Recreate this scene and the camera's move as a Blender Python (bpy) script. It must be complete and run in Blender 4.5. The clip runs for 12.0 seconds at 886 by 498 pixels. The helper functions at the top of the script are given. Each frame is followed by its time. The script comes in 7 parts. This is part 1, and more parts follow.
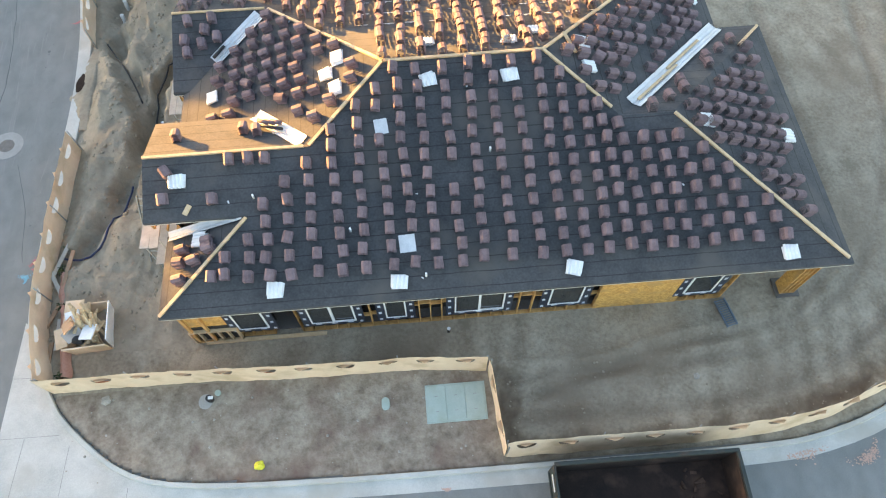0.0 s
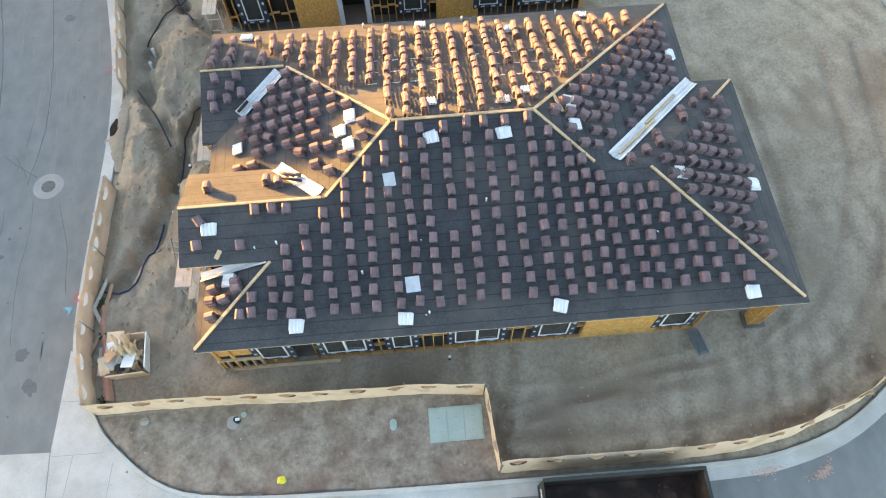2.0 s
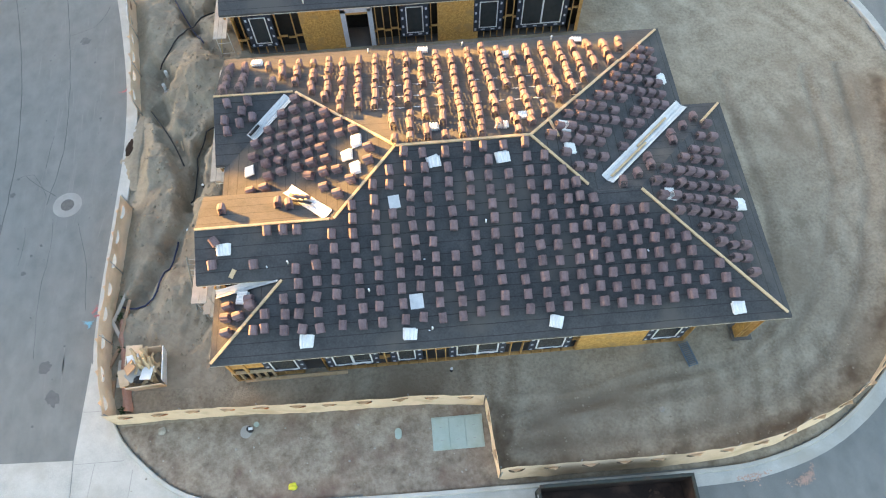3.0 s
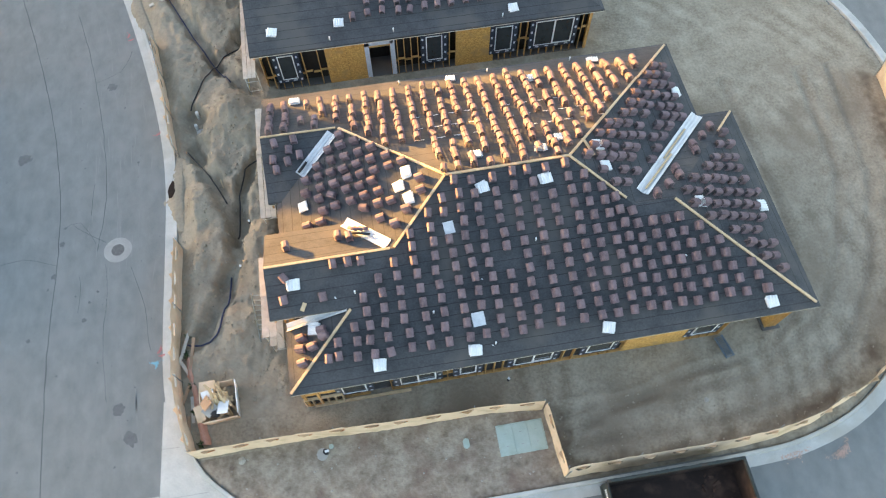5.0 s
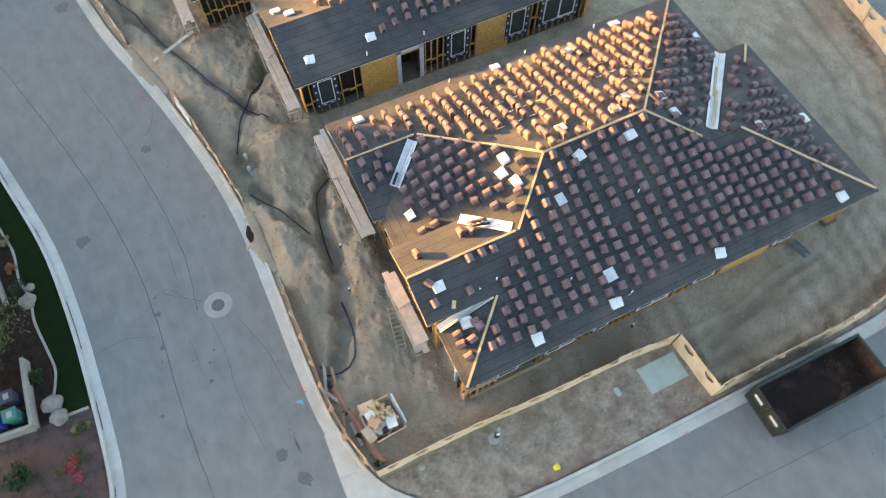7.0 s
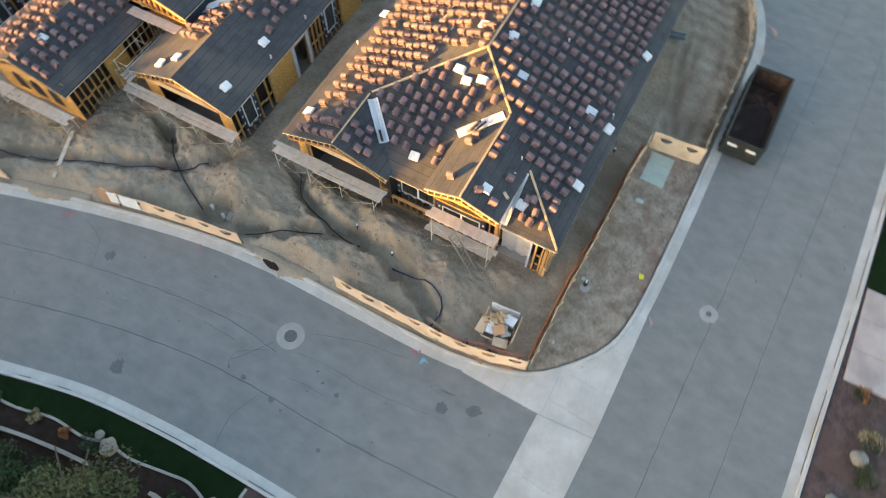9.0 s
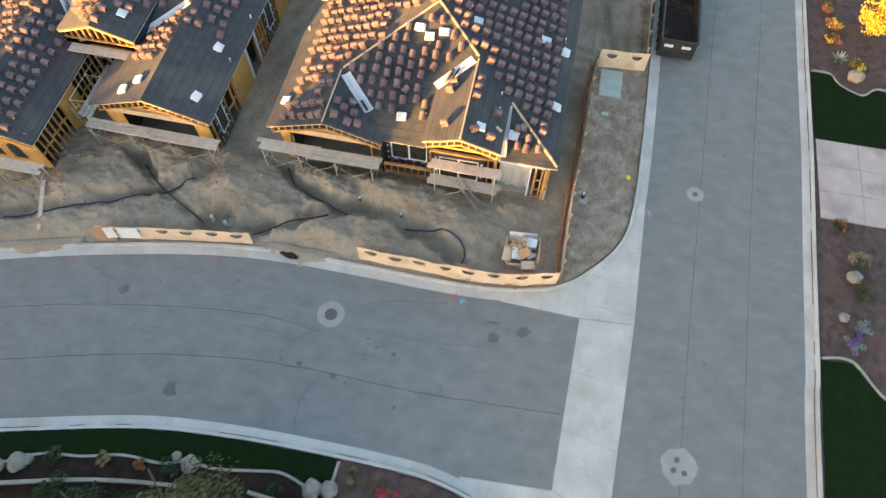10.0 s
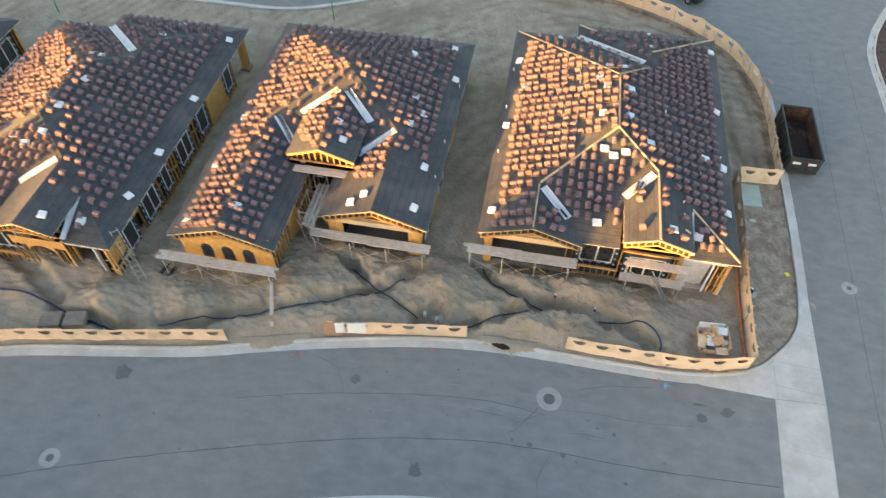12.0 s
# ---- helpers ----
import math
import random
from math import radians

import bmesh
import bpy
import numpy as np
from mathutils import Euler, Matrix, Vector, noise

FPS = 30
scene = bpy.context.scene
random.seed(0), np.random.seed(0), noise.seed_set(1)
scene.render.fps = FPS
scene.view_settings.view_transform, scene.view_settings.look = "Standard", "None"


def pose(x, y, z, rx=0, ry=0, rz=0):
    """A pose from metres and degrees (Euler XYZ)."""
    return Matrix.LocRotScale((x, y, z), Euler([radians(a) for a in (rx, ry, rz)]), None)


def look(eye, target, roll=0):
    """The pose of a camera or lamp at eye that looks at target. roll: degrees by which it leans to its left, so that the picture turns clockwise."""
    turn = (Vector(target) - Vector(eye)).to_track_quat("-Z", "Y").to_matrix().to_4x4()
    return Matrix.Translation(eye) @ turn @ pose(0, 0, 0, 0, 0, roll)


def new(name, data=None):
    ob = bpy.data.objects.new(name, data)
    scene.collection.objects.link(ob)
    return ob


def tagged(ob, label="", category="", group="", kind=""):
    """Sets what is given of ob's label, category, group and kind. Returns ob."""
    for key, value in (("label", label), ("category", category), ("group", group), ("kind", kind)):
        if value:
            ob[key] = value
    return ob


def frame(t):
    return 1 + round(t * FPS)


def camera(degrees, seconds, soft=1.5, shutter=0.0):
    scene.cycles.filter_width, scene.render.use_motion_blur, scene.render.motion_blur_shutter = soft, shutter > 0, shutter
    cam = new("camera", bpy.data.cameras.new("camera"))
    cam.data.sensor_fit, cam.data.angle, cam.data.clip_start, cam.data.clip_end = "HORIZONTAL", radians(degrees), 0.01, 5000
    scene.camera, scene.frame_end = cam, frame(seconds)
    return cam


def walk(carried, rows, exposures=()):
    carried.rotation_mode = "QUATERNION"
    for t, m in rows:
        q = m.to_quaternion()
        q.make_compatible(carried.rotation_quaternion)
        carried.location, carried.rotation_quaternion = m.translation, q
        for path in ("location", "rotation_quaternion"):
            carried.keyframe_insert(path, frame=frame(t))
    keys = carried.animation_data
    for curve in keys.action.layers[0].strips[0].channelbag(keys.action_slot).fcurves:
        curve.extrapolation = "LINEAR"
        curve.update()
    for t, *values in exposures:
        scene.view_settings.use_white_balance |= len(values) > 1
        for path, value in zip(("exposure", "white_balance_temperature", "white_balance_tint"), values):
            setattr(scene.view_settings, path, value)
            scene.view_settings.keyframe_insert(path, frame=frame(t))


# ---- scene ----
cam = camera(67.1, 12.0, 1.1, 0.5)
PATH = [
    (0, (8.04, -7.864, 21.882), (8.102, -6.961, 20.099), -1.0),
    (0.5, (8.116, -7.859, 22.47), (8.172, -6.956, 20.686), -1.2),
    (1, (8.19, -7.85, 23.253), (8.24, -6.948, 21.468), -1.6),
    (1.5, (8.165, -7.763, 24.084), (8.216, -6.866, 22.298), -1.5),
    (2, (8.124, -7.768, 24.897), (8.177, -6.869, 23.111), -1.5),
    (2.5, (8.143, -7.774, 25.685), (8.194, -6.874, 23.9), -1.7),
    (4.5, (6.311, -7.563, 27.981), (6.384, -6.663, 26.197), -1.3),
    (5, (4.86, -7.346, 28.349), (4.997, -6.458, 26.562), -1.1),
    (5.5, (3.023, -7.044, 28.702), (3.2, -6.169, 26.912), -0.8),
    (6, (0.872, -6.675, 29.011), (1.085, -5.811, 27.22), -0.4),
    (6.5, (-1.486, -6.232, 29.262), (-1.207, -5.387, 27.471), 0.2),
    (7, (-3.976, -5.68, 29.389), (-3.576, -4.881, 27.599), 0.8),
    (7.2, (-5.036, -5.367, 29.42), (-4.594, -4.59, 27.631), 1.1),
    (8.8, (-13.375, -2.258, 29.614), (-12.597, -1.782, 27.834), 1.3),
    (9, (-14.349, -1.712, 29.631), (-13.537, -1.291, 27.852), 1.0),
    (9.5, (-16.733, -0.074, 29.662), (-15.861, 0.218, 27.886), 0.8),
    (10, (-19.009, 1.847, 29.7), (-18.097, 2.026, 27.929), 0.5),
    (10.5, (-20.894, 4.157, 30.039), (-19.983, 4.319, 28.266), 0.7),
    (11, (-22.289, 6.794, 30.613), (-21.355, 6.95, 28.851), 1.2),
    (11.5, (-23.388, 9.635, 31.423), (-22.268, 9.82, 29.776), 1.3),
    (12, (-24.643, 12.349, 32.013), (-23.413, 12.557, 30.45), 1.0),
]
EXPOSURES = [(0.0, 3.76, 6500, 16.5), (5.0, 3.73, 6480, 16.5), (7.0, 3.54, 6440, 16), (9.0, 3.33, 6440, 16), (10.5, 3.33, 6440, 16), (12.0, 3.34, 6520, 16)]
walk(cam, [(t, look(eye, target, roll)) for t, eye, target, roll in PATH], EXPOSURES)

# ---- light ----
SUN_DIR = Vector((-0.82, 0.57, 0.075)).normalized()
world = bpy.data.worlds.new("sky")
scene.world = world
world.use_nodes = True
wn = world.node_tree
sky = wn.nodes.new("ShaderNodeTexSky")
sky.sky_type = "NISHITA"
sky.sun_disc = False
sky.sun_elevation = math.asin(SUN_DIR.z)
sky.sun_rotation = math.atan2(SUN_DIR.x, SUN_DIR.y)
sky.air_density, sky.dust_density, sky.ozone_density = 1.0, 1.5, 1.0
wn.links.new(sky.outputs[0], wn.nodes["Background"].inputs[0])
wn.nodes["Background"].inputs[1].default_value = 0.10
sun_data = bpy.data.lights.new("sun", "SUN")
sun_data.energy, sun_data.angle, sun_data.color = 3.9, radians(0.8), (1.0, 0.51, 0.12)
sun_ob = new("sun", sun_data)
sun_ob.matrix_world = look((0, 0, 60), Vector((0, 0, 60)) - SUN_DIR)


# ---- materials ----
def material(name, dark, light, rough=0.85, scale=3.0, fine=40.0, bump=0.3, dist=0.01, metal=0.0, islands=0.0, objects=0.0,
             stretch=(1, 1, 1), stain=None, stain_scale=0.35, stain_at=(0.52, 0.66), spec=0.4, lines=None, relief=None, tracks=None, sheen=0.0, grain=0.45, contrast=1.0, damp=None):
    """Two noise scales between two colours, optional stains, random shift per island or object, fine bump."""
    m = bpy.data.materials.new(name)
    m.use_nodes = True
    t = m.node_tree
    N, L = t.nodes, t.links
    b = N["Principled BSDF"]
    b.inputs["Roughness"].default_value = rough
    b.inputs["Metallic"].default_value = metal
    b.inputs["Specular IOR Level"].default_value = spec
    b.inputs["Sheen Weight"].default_value, b.inputs["Sheen Roughness"].default_value = sheen, 0.45
    geo = N.new("ShaderNodeNewGeometry")
    mp = N.new("ShaderNodeMapping")
    mp.inputs["Scale"].default_value = stretch
    L.new(geo.outputs["Position"], mp.inputs["Vector"])
    n1, n2 = N.new("ShaderNodeTexNoise"), N.new("ShaderNodeTexNoise")
    n1.inputs["Scale"].default_value, n2.inputs["Scale"].default_value = scale, fine
    n1.inputs["Detail"].default_value, n2.inputs["Detail"].default_value = 6.0, 4.0
    n1.inputs["Roughness"].default_value = 0.62
    L.new(mp.outputs[0], n1.inputs["Vector"])
    L.new(mp.outputs[0], n2.inputs["Vector"])
    add = N.new("ShaderNodeMath")
    add.operation = "MULTIPLY_ADD"
    L.new(n2.outputs["Fac"], add.inputs[0])
    add.inputs[1].default_value = grain
    L.new(n1.outputs["Fac"], add.inputs[2])
    ramp = N.new("ShaderNodeMapRange")
    ramp.inputs[1].default_value, ramp.inputs[2].default_value = 0.5 + grain / 2 - 0.275 / contrast, 0.5 + grain / 2 + 0.275 / contrast
    L.new(add.outputs[0], ramp.inputs[0])
    fac = ramp.outputs[0]
    if islands or objects:
        rnd = geo.outputs["Random Per Island"]
        if objects:
            rnd = N.new("ShaderNodeObjectInfo").outputs["Random"]
        ma = N.new("ShaderNodeMath")
        ma.operation = "MULTIPLY_ADD"
        ma.inputs[1].default_value = islands or objects
        L.new(rnd, ma.inputs[0])
        L.new(fac, ma.inputs[2])
        sb = N.new("ShaderNodeMath")
        sb.operation = "SUBTRACT"
        sb.use_clamp = True
        sb.inputs[1].default_value = (islands or objects) * 0.5
        L.new(ma.outputs[0], sb.inputs[0])
        fac = sb.outputs[0]
    if tracks:
        wave = N.new("ShaderNodeTexWave")
        wave.wave_type, wave.rings_direction = "RINGS", "Z"
        wave.inputs["Scale"].default_value, wave.inputs["Distortion"].default_value = tracks, 16.0
        wave.inputs["Detail"].default_value, wave.inputs["Detail Scale"].default_value = 4.0, 0.22
        L.new(geo.outputs["Position"], wave.inputs["Vector"])
        nm = N.new("ShaderNodeTexNoise")
        nm.inputs["Scale"].default_value, nm.inputs["Detail"].default_value = 0.16, 3.0
        L.new(geo.outputs["Position"], nm.inputs["Vector"])
        rm = N.new("ShaderNodeMapRange")
        rm.inputs[1].default_value, rm.inputs[2].default_value, rm.inputs[3].default_value, rm.inputs[4].default_value = 0.42, 0.60, 0.0, 0.42
        L.new(nm.outputs["Fac"], rm.inputs[0])
        sw = N.new("ShaderNodeMath")
        sw.operation = "SUBTRACT"
        sw.inputs[1].default_value = 0.5
        L.new(wave.outputs["Fac"], sw.inputs[0])
        mw = N.new("ShaderNodeMath")
        mw.operation = "MULTIPLY_ADD"
        mw.use_clamp = True
        L.new(sw.outputs[0], mw.inputs[0])
        L.new(rm.outputs[0], mw.inputs[1])
        L.new(fac, mw.inputs[2])
        fac = mw.outputs[0]
    mix = N.new("ShaderNodeMix")
    mix.data_type = "RGBA"
    mix.inputs[6].default_value, mix.inputs[7].default_value = (*dark, 1), (*light, 1)
    L.new(fac, mix.inputs[0])
    col = mix.outputs[2]
    if stain:
        ns = N.new("ShaderNodeTexNoise")
        ns.inputs["Scale"].default_value, ns.inputs["Detail"].default_value = stain_scale, 5.0
        L.new(geo.outputs["Position"], ns.inputs["Vector"])
        rs = N.new("ShaderNodeMapRange")
        rs.inputs[1].default_value, rs.inputs[2].default_value = stain_at
        L.new(ns.outputs["Fac"], rs.inputs[0])
        ms = N.new("ShaderNodeMix")
        ms.data_type = "RGBA"
        ms.inputs[7].default_value = (*stain, 1)
        L.new(rs.outputs[0], ms.inputs[0])
        L.new(col, ms.inputs[6])
        col = ms.outputs[2]
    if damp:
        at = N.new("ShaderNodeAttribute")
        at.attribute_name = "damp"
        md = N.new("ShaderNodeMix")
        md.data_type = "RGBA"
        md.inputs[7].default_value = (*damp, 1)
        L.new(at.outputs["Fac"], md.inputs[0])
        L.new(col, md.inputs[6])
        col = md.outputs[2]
    height = n2.outputs["Fac"]
    if relief:
        n3 = N.new("ShaderNodeTexNoise")
        n3.inputs["Scale"].default_value, n3.inputs["Detail"].default_value = relief, 8.0
        n3.inputs["Roughness"].default_value = 0.6
        L.new(mp.outputs[0], n3.inputs["Vector"])
        height = n3.outputs["Fac"]
    if lines:
        axis, step, width, tone = lines
        sep = N.new("ShaderNodeSeparateXYZ")
        L.new(geo.outputs["Position"], sep.inputs[0])
        md = N.new("ShaderNodeMath")
        md.operation = "PINGPONG"
        md.inputs[1].default_value = step / 2
        sway = N.new("ShaderNodeMath")
        sway.operation = "MULTIPLY_ADD"
        sway.inputs[1].default_value = 0.022
        L.new(n1.outputs["Fac"], sway.inputs[0])
        L.new(sep.outputs[axis], sway.inputs[2])
        L.new(sway.outputs[0], md.inputs[0])
        lt = N.new("ShaderNodeMath")
        lt.operation = "LESS_THAN"
        lt.inputs[1].default_value = width
        L.new(md.outputs[0], lt.inputs[0])
        ml = N.new("ShaderNodeMix")
        ml.data_type = "RGBA"
        ml.inputs[7].default_value = (*tone, 1)
        fl = N.new("ShaderNodeMath")
        fl.operation = "MULTIPLY"
        L.new(lt.outputs[0], fl.inputs[0])
        L.new(n1.outputs["Fac"], fl.inputs[1])
        L.new(fl.outputs[0], ml.inputs[0])
        L.new(col, ml.inputs[6])
        col = ml.outputs[2]
    L.new(col, b.inputs["Base Color"])
    if bump:
        bp = N.new("ShaderNodeBump")
        bp.inputs["Strength"].default_value, bp.inputs["Distance"].default_value = bump, dist
        L.new(height, bp.inputs["Height"])
        L.new(bp.outputs[0], b.inputs["Normal"])
    return m


M = {}
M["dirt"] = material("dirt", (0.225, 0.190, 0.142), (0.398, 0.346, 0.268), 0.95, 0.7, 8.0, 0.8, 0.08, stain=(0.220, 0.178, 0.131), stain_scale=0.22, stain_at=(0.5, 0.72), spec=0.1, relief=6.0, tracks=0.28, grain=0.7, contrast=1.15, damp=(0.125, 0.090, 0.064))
M["verge_soil"] = material("verge_soil", (0.050, 0.034, 0.030), (0.145, 0.105, 0.094), 0.95, 2.0, 14.0, 0.8, 0.04, stain=(0.11, 0.07, 0.06), stain_scale=0.6, spec=0.1)
M["loose_dirt"] = material("loose_dirt", (0.240, 0.200, 0.150), (0.375, 0.322, 0.248), 0.95, 0.9, 7.0, 0.7, 0.05, stain=(0.215, 0.174, 0.128), stain_scale=0.40, stain_at=(0.54, 0.74), spec=0.1, relief=7.0, grain=0.5)
M["strip_soil"] = material("strip_soil", (0.165, 0.128, 0.098), (0.375, 0.322, 0.255), 0.95, 1.5, 7.0, 0.9, 0.05, stain=(0.175, 0.115, 0.090), stain_scale=0.6, stain_at=(0.52, 0.72), spec=0.1, grain=0.5, contrast=1.15)
M["asphalt"] = material("asphalt", (0.152, 0.160, 0.157), (0.228, 0.236, 0.229), 0.85, 1.6, 45.0, 0.3, 0.004, stain=(0.215, 0.215, 0.209), stain_scale=0.8, stain_at=(0.54, 0.80), spec=0.3, stretch=(1.0, 0.55, 1.0), grain=0.7)
M["concrete"] = material("concrete", (0.36, 0.36, 0.34), (0.56, 0.55, 0.52), 0.85, 0.8, 25.0, 0.2, 0.004, stain=(0.40, 0.38, 0.34), stain_scale=0.5)
M["slab"] = material("slab", (0.30, 0.285, 0.26), (0.42, 0.40, 0.37), 0.9, 0.8, 25.0, 0.2, 0.004)
M["felt"] = material("felt", (0.040, 0.043, 0.048), (0.078, 0.081, 0.087), 0.9, 1.6, 14.0, 0.6, 0.012, stain=(0.088, 0.085, 0.083), stain_scale=0.5, lines=(2, 0.142, 0.005, (0.010, 0.010, 0.011)), spec=0.25, sheen=0.15, grain=0.7)
M["fascia"] = material("fascia", (0.50, 0.45, 0.37), (0.72, 0.68, 0.60), 0.8, 3.0, 30.0, 0.2)
M["tile"] = material("tile", (0.105, 0.077, 0.086), (0.215, 0.158, 0.172), 0.85, 4.0, 60.0, 0.2, 0.004, islands=0.5, spec=0.3)
M["single_tile"] = material("single_tile", (0.105, 0.077, 0.086), (0.215, 0.158, 0.172), 0.85, 4.0, 60.0, 0.2, 0.004, objects=0.5, spec=0.3)
M["white"] = material("white", (0.62, 0.64, 0.66), (0.80, 0.81, 0.82), 0.5, 4.0, 30.0, 0.15, spec=0.5)
M["paper"] = material("paper", (0.55, 0.57, 0.60), (0.78, 0.79, 0.80), 0.7, 4.0, 30.0, 0.2)
M["flashing"] = material("flashing", (0.55, 0.56, 0.58), (0.78, 0.79, 0.80), 0.45, 2.0, 20.0, 0.1, metal=0.2)
M["lumber"] = material("lumber", (0.46, 0.33, 0.19), (0.66, 0.51, 0.33), 0.75, 4.0, 25.0, 0.2, islands=0.4, stretch=(1, 1, 1))
M["stud"] = material("stud", (0.36, 0.19, 0.06), (0.62, 0.38, 0.15), 0.8, 4.0, 25.0, 0.2, islands=0.5)
M["osb"] = material("osb", (0.40, 0.20, 0.05), (0.70, 0.42, 0.13), 0.75, 9.0, 30.0, 0.35, 0.004, stain=(0.45, 0.27, 0.10), stain_scale=2.0, grain=0.9, contrast=1.5)
M["plywood"] = material("plywood", (0.30, 0.185, 0.115), (0.44, 0.29, 0.185), 0.8, 2.0, 25.0, 0.2)
M["wrap"] = material("wrap", (0.014, 0.020, 0.034), (0.035, 0.045, 0.07), 0.5, 4.0, 30.0, 0.2)
M["tape"] = material("tape", (0.42, 0.46, 0.54), (0.66, 0.69, 0.76), 0.5, 8.0, 30.0, 0.1)
# slab concrete darkened to put room shade into the colour; footing uses it too
M["floor"] = material("floor", (0.09, 0.085, 0.08), (0.16, 0.15, 0.14), 0.9, 0.8, 25.0, 0.2, 0.004)
M["collar"] = material("collar", (0.24, 0.24, 0.23), (0.36, 0.355, 0.34), 0.85, 1.5, 25.0, 0.2, 0.004)
M["sheeting"] = material("sheeting", (0.34, 0.35, 0.37), (0.55, 0.56, 0.58), 0.4, 3.0, 20.0, 0.3)
# near-black tone for sheets that stand in for interior shade
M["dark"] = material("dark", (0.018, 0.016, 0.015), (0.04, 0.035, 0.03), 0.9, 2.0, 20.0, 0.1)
M["fabric"] = material("fabric", (0.66, 0.495, 0.34), (0.82, 0.645, 0.475), 0.85, 1.2, 30.0, 0.3, 0.006, stain=(0.58, 0.43, 0.28), stain_scale=0.9)
M["orange_net"] = material("orange_net", (0.42, 0.15, 0.06), (0.58, 0.25, 0.12), 0.7, 3.0, 20.0, 0.1)
M["post"] = material("post", (0.25, 0.25, 0.24), (0.42, 0.42, 0.40), 0.45, 4.0, 30.0, 0.1, metal=0.7)
M["scaffold"] = material("scaffold", (0.40, 0.40, 0.38), (0.60, 0.58, 0.50), 0.5, 4.0, 30.0, 0.1, metal=0.3)
M["yellow_brace"] = material("yellow_brace", (0.50, 0.36, 0.08), (0.65, 0.48, 0.14), 0.55, 4.0, 30.0, 0.1)
M["plank"] = material("plank", (0.38, 0.345, 0.30), (0.58, 0.54, 0.475), 0.85, 3.0, 25.0, 0.3, islands=0.4)
M["bin_steel"] = material("bin_steel", (0.012, 0.019, 0.018), (0.032, 0.040, 0.037), 0.6, 3.0, 25.0, 0.2, stain=(0.06, 0.035, 0.022), stain_scale=1.8, stain_at=(0.6, 0.74), spec=0.4)
M["rust"] = material("rust", (0.014, 0.010, 0.009), (0.045, 0.026, 0.018), 0.85, 1.6, 20.0, 0.4, 0.01, stain=(0.085, 0.05, 0.035), stain_scale=1.1)
M["green_pad"] = material("green_pad", (0.32, 0.40, 0.36), (0.42, 0.49, 0.45), 0.6, 2.0, 25.0, 0.15, stain=(0.34, 0.40, 0.34), stain_scale=1.4)
M["lawn"] = material("lawn", (0.005, 0.015, 0.004), (0.013, 0.030, 0.008), 0.9, 2.0, 40.0, 0.8, 0.03, spec=0.1)
M["mulch"] = material("mulch", (0.020, 0.013, 0.010), (0.052, 0.036, 0.029), 0.95, 3.0, 30.0, 0.8, 0.03, spec=0.1)
M["rock"] = material("rock", (0.24, 0.22, 0.19), (0.44, 0.41, 0.36), 0.9, 3.0, 20.0, 0.6, 0.02)
M["black"] = material("black", (0.012, 0.012, 0.014), (0.03, 0.03, 0.032), 0.5, 4.0, 30.0, 0.1)
M["blue_pipe"] = material("blue_pipe", (0.012, 0.016, 0.05), (0.02, 0.03, 0.085), 0.5, 4.0, 30.0, 0.1)
M["glass"] = material("glass", (0.02, 0.025, 0.03), (0.035, 0.04, 0.045), 0.06, 2.0, 5.0, 0.0, spec=0.8)
M["green_paint"] = material("green_paint", (0.02, 0.20, 0.08), (0.03, 0.28, 0.12), 0.6)


# ---- mesh helpers ----
def mesh_object(name, bm, mats, parent=None, label="", category="", group="", kind="", smooth=False):
    bmesh.ops.recalc_face_normals(bm, faces=bm.faces)
    me = bpy.data.meshes.new(name)
    bm.to_mesh(me)
    bm.free()
    for m in (mats if isinstance(mats, (list, tuple)) else [mats]):
        me.materials.append(m)
    if smooth:
        for p in me.polygons:
            p.use_smooth = True
    ob = new(name, me)
    if parent:
        ob.parent = parent
    return tagged(ob, label, category, group, kind)


def part(name, bm, mat, parent, label="", smooth=False):
    return mesh_object(name, bm, mat, parent, label, smooth=smooth)


def thing(name, label, category, group="", kind="", at=None):
    ob = new(name)
    ob.empty_display_size = 0.2
    if at is not None:
        ob.matrix_world = at
    return tagged(ob, label, category, group, kind)


def frame_to(p, q, up=Vector((0, 0, 1))):
    """Origin at p, x along pq, z as near to up as it goes."""
    p, q = Vector(p), Vector(q)
    x = (q - p).normalized()
    y = up.cross(x)
    if y.length < 1e-6:
        y = Vector((0, 1, 0)).cross(x)
    y.normalize()
    z = x.cross(y)
    m = Matrix((x, y, z)).transposed().to_4x4()
    m.translation = p
    return m


def box(bm, lo, hi, m=None, mat=0):
    vs = [bm.verts.new((x, y, z)) for z in (lo[2], hi[2]) for y in (lo[1], hi[1]) for x in (lo[0], hi[0])]
    fs = [bm.faces.new([vs[i] for i in f]) for f in ((0, 2, 3, 1), (4, 5, 7, 6), (0, 1, 5, 4), (2, 6, 7, 3), (0, 4, 6, 2), (1, 3, 7, 5))]
    for f in fs:
        f.material_index = mat
    if m is not None:
        bmesh.ops.transform(bm, matrix=m, verts=vs)
    return vs


def beam(bm, p, q, w, h, up=Vector((0, 0, 1)), mat=0):
    """A bar of width w and height h centred on pq."""
    p, q = Vector(p), Vector(q)
    return box(bm, (0, -w / 2, -h / 2), ((q - p).length, w / 2, h / 2), frame_to(p, q, up), mat)


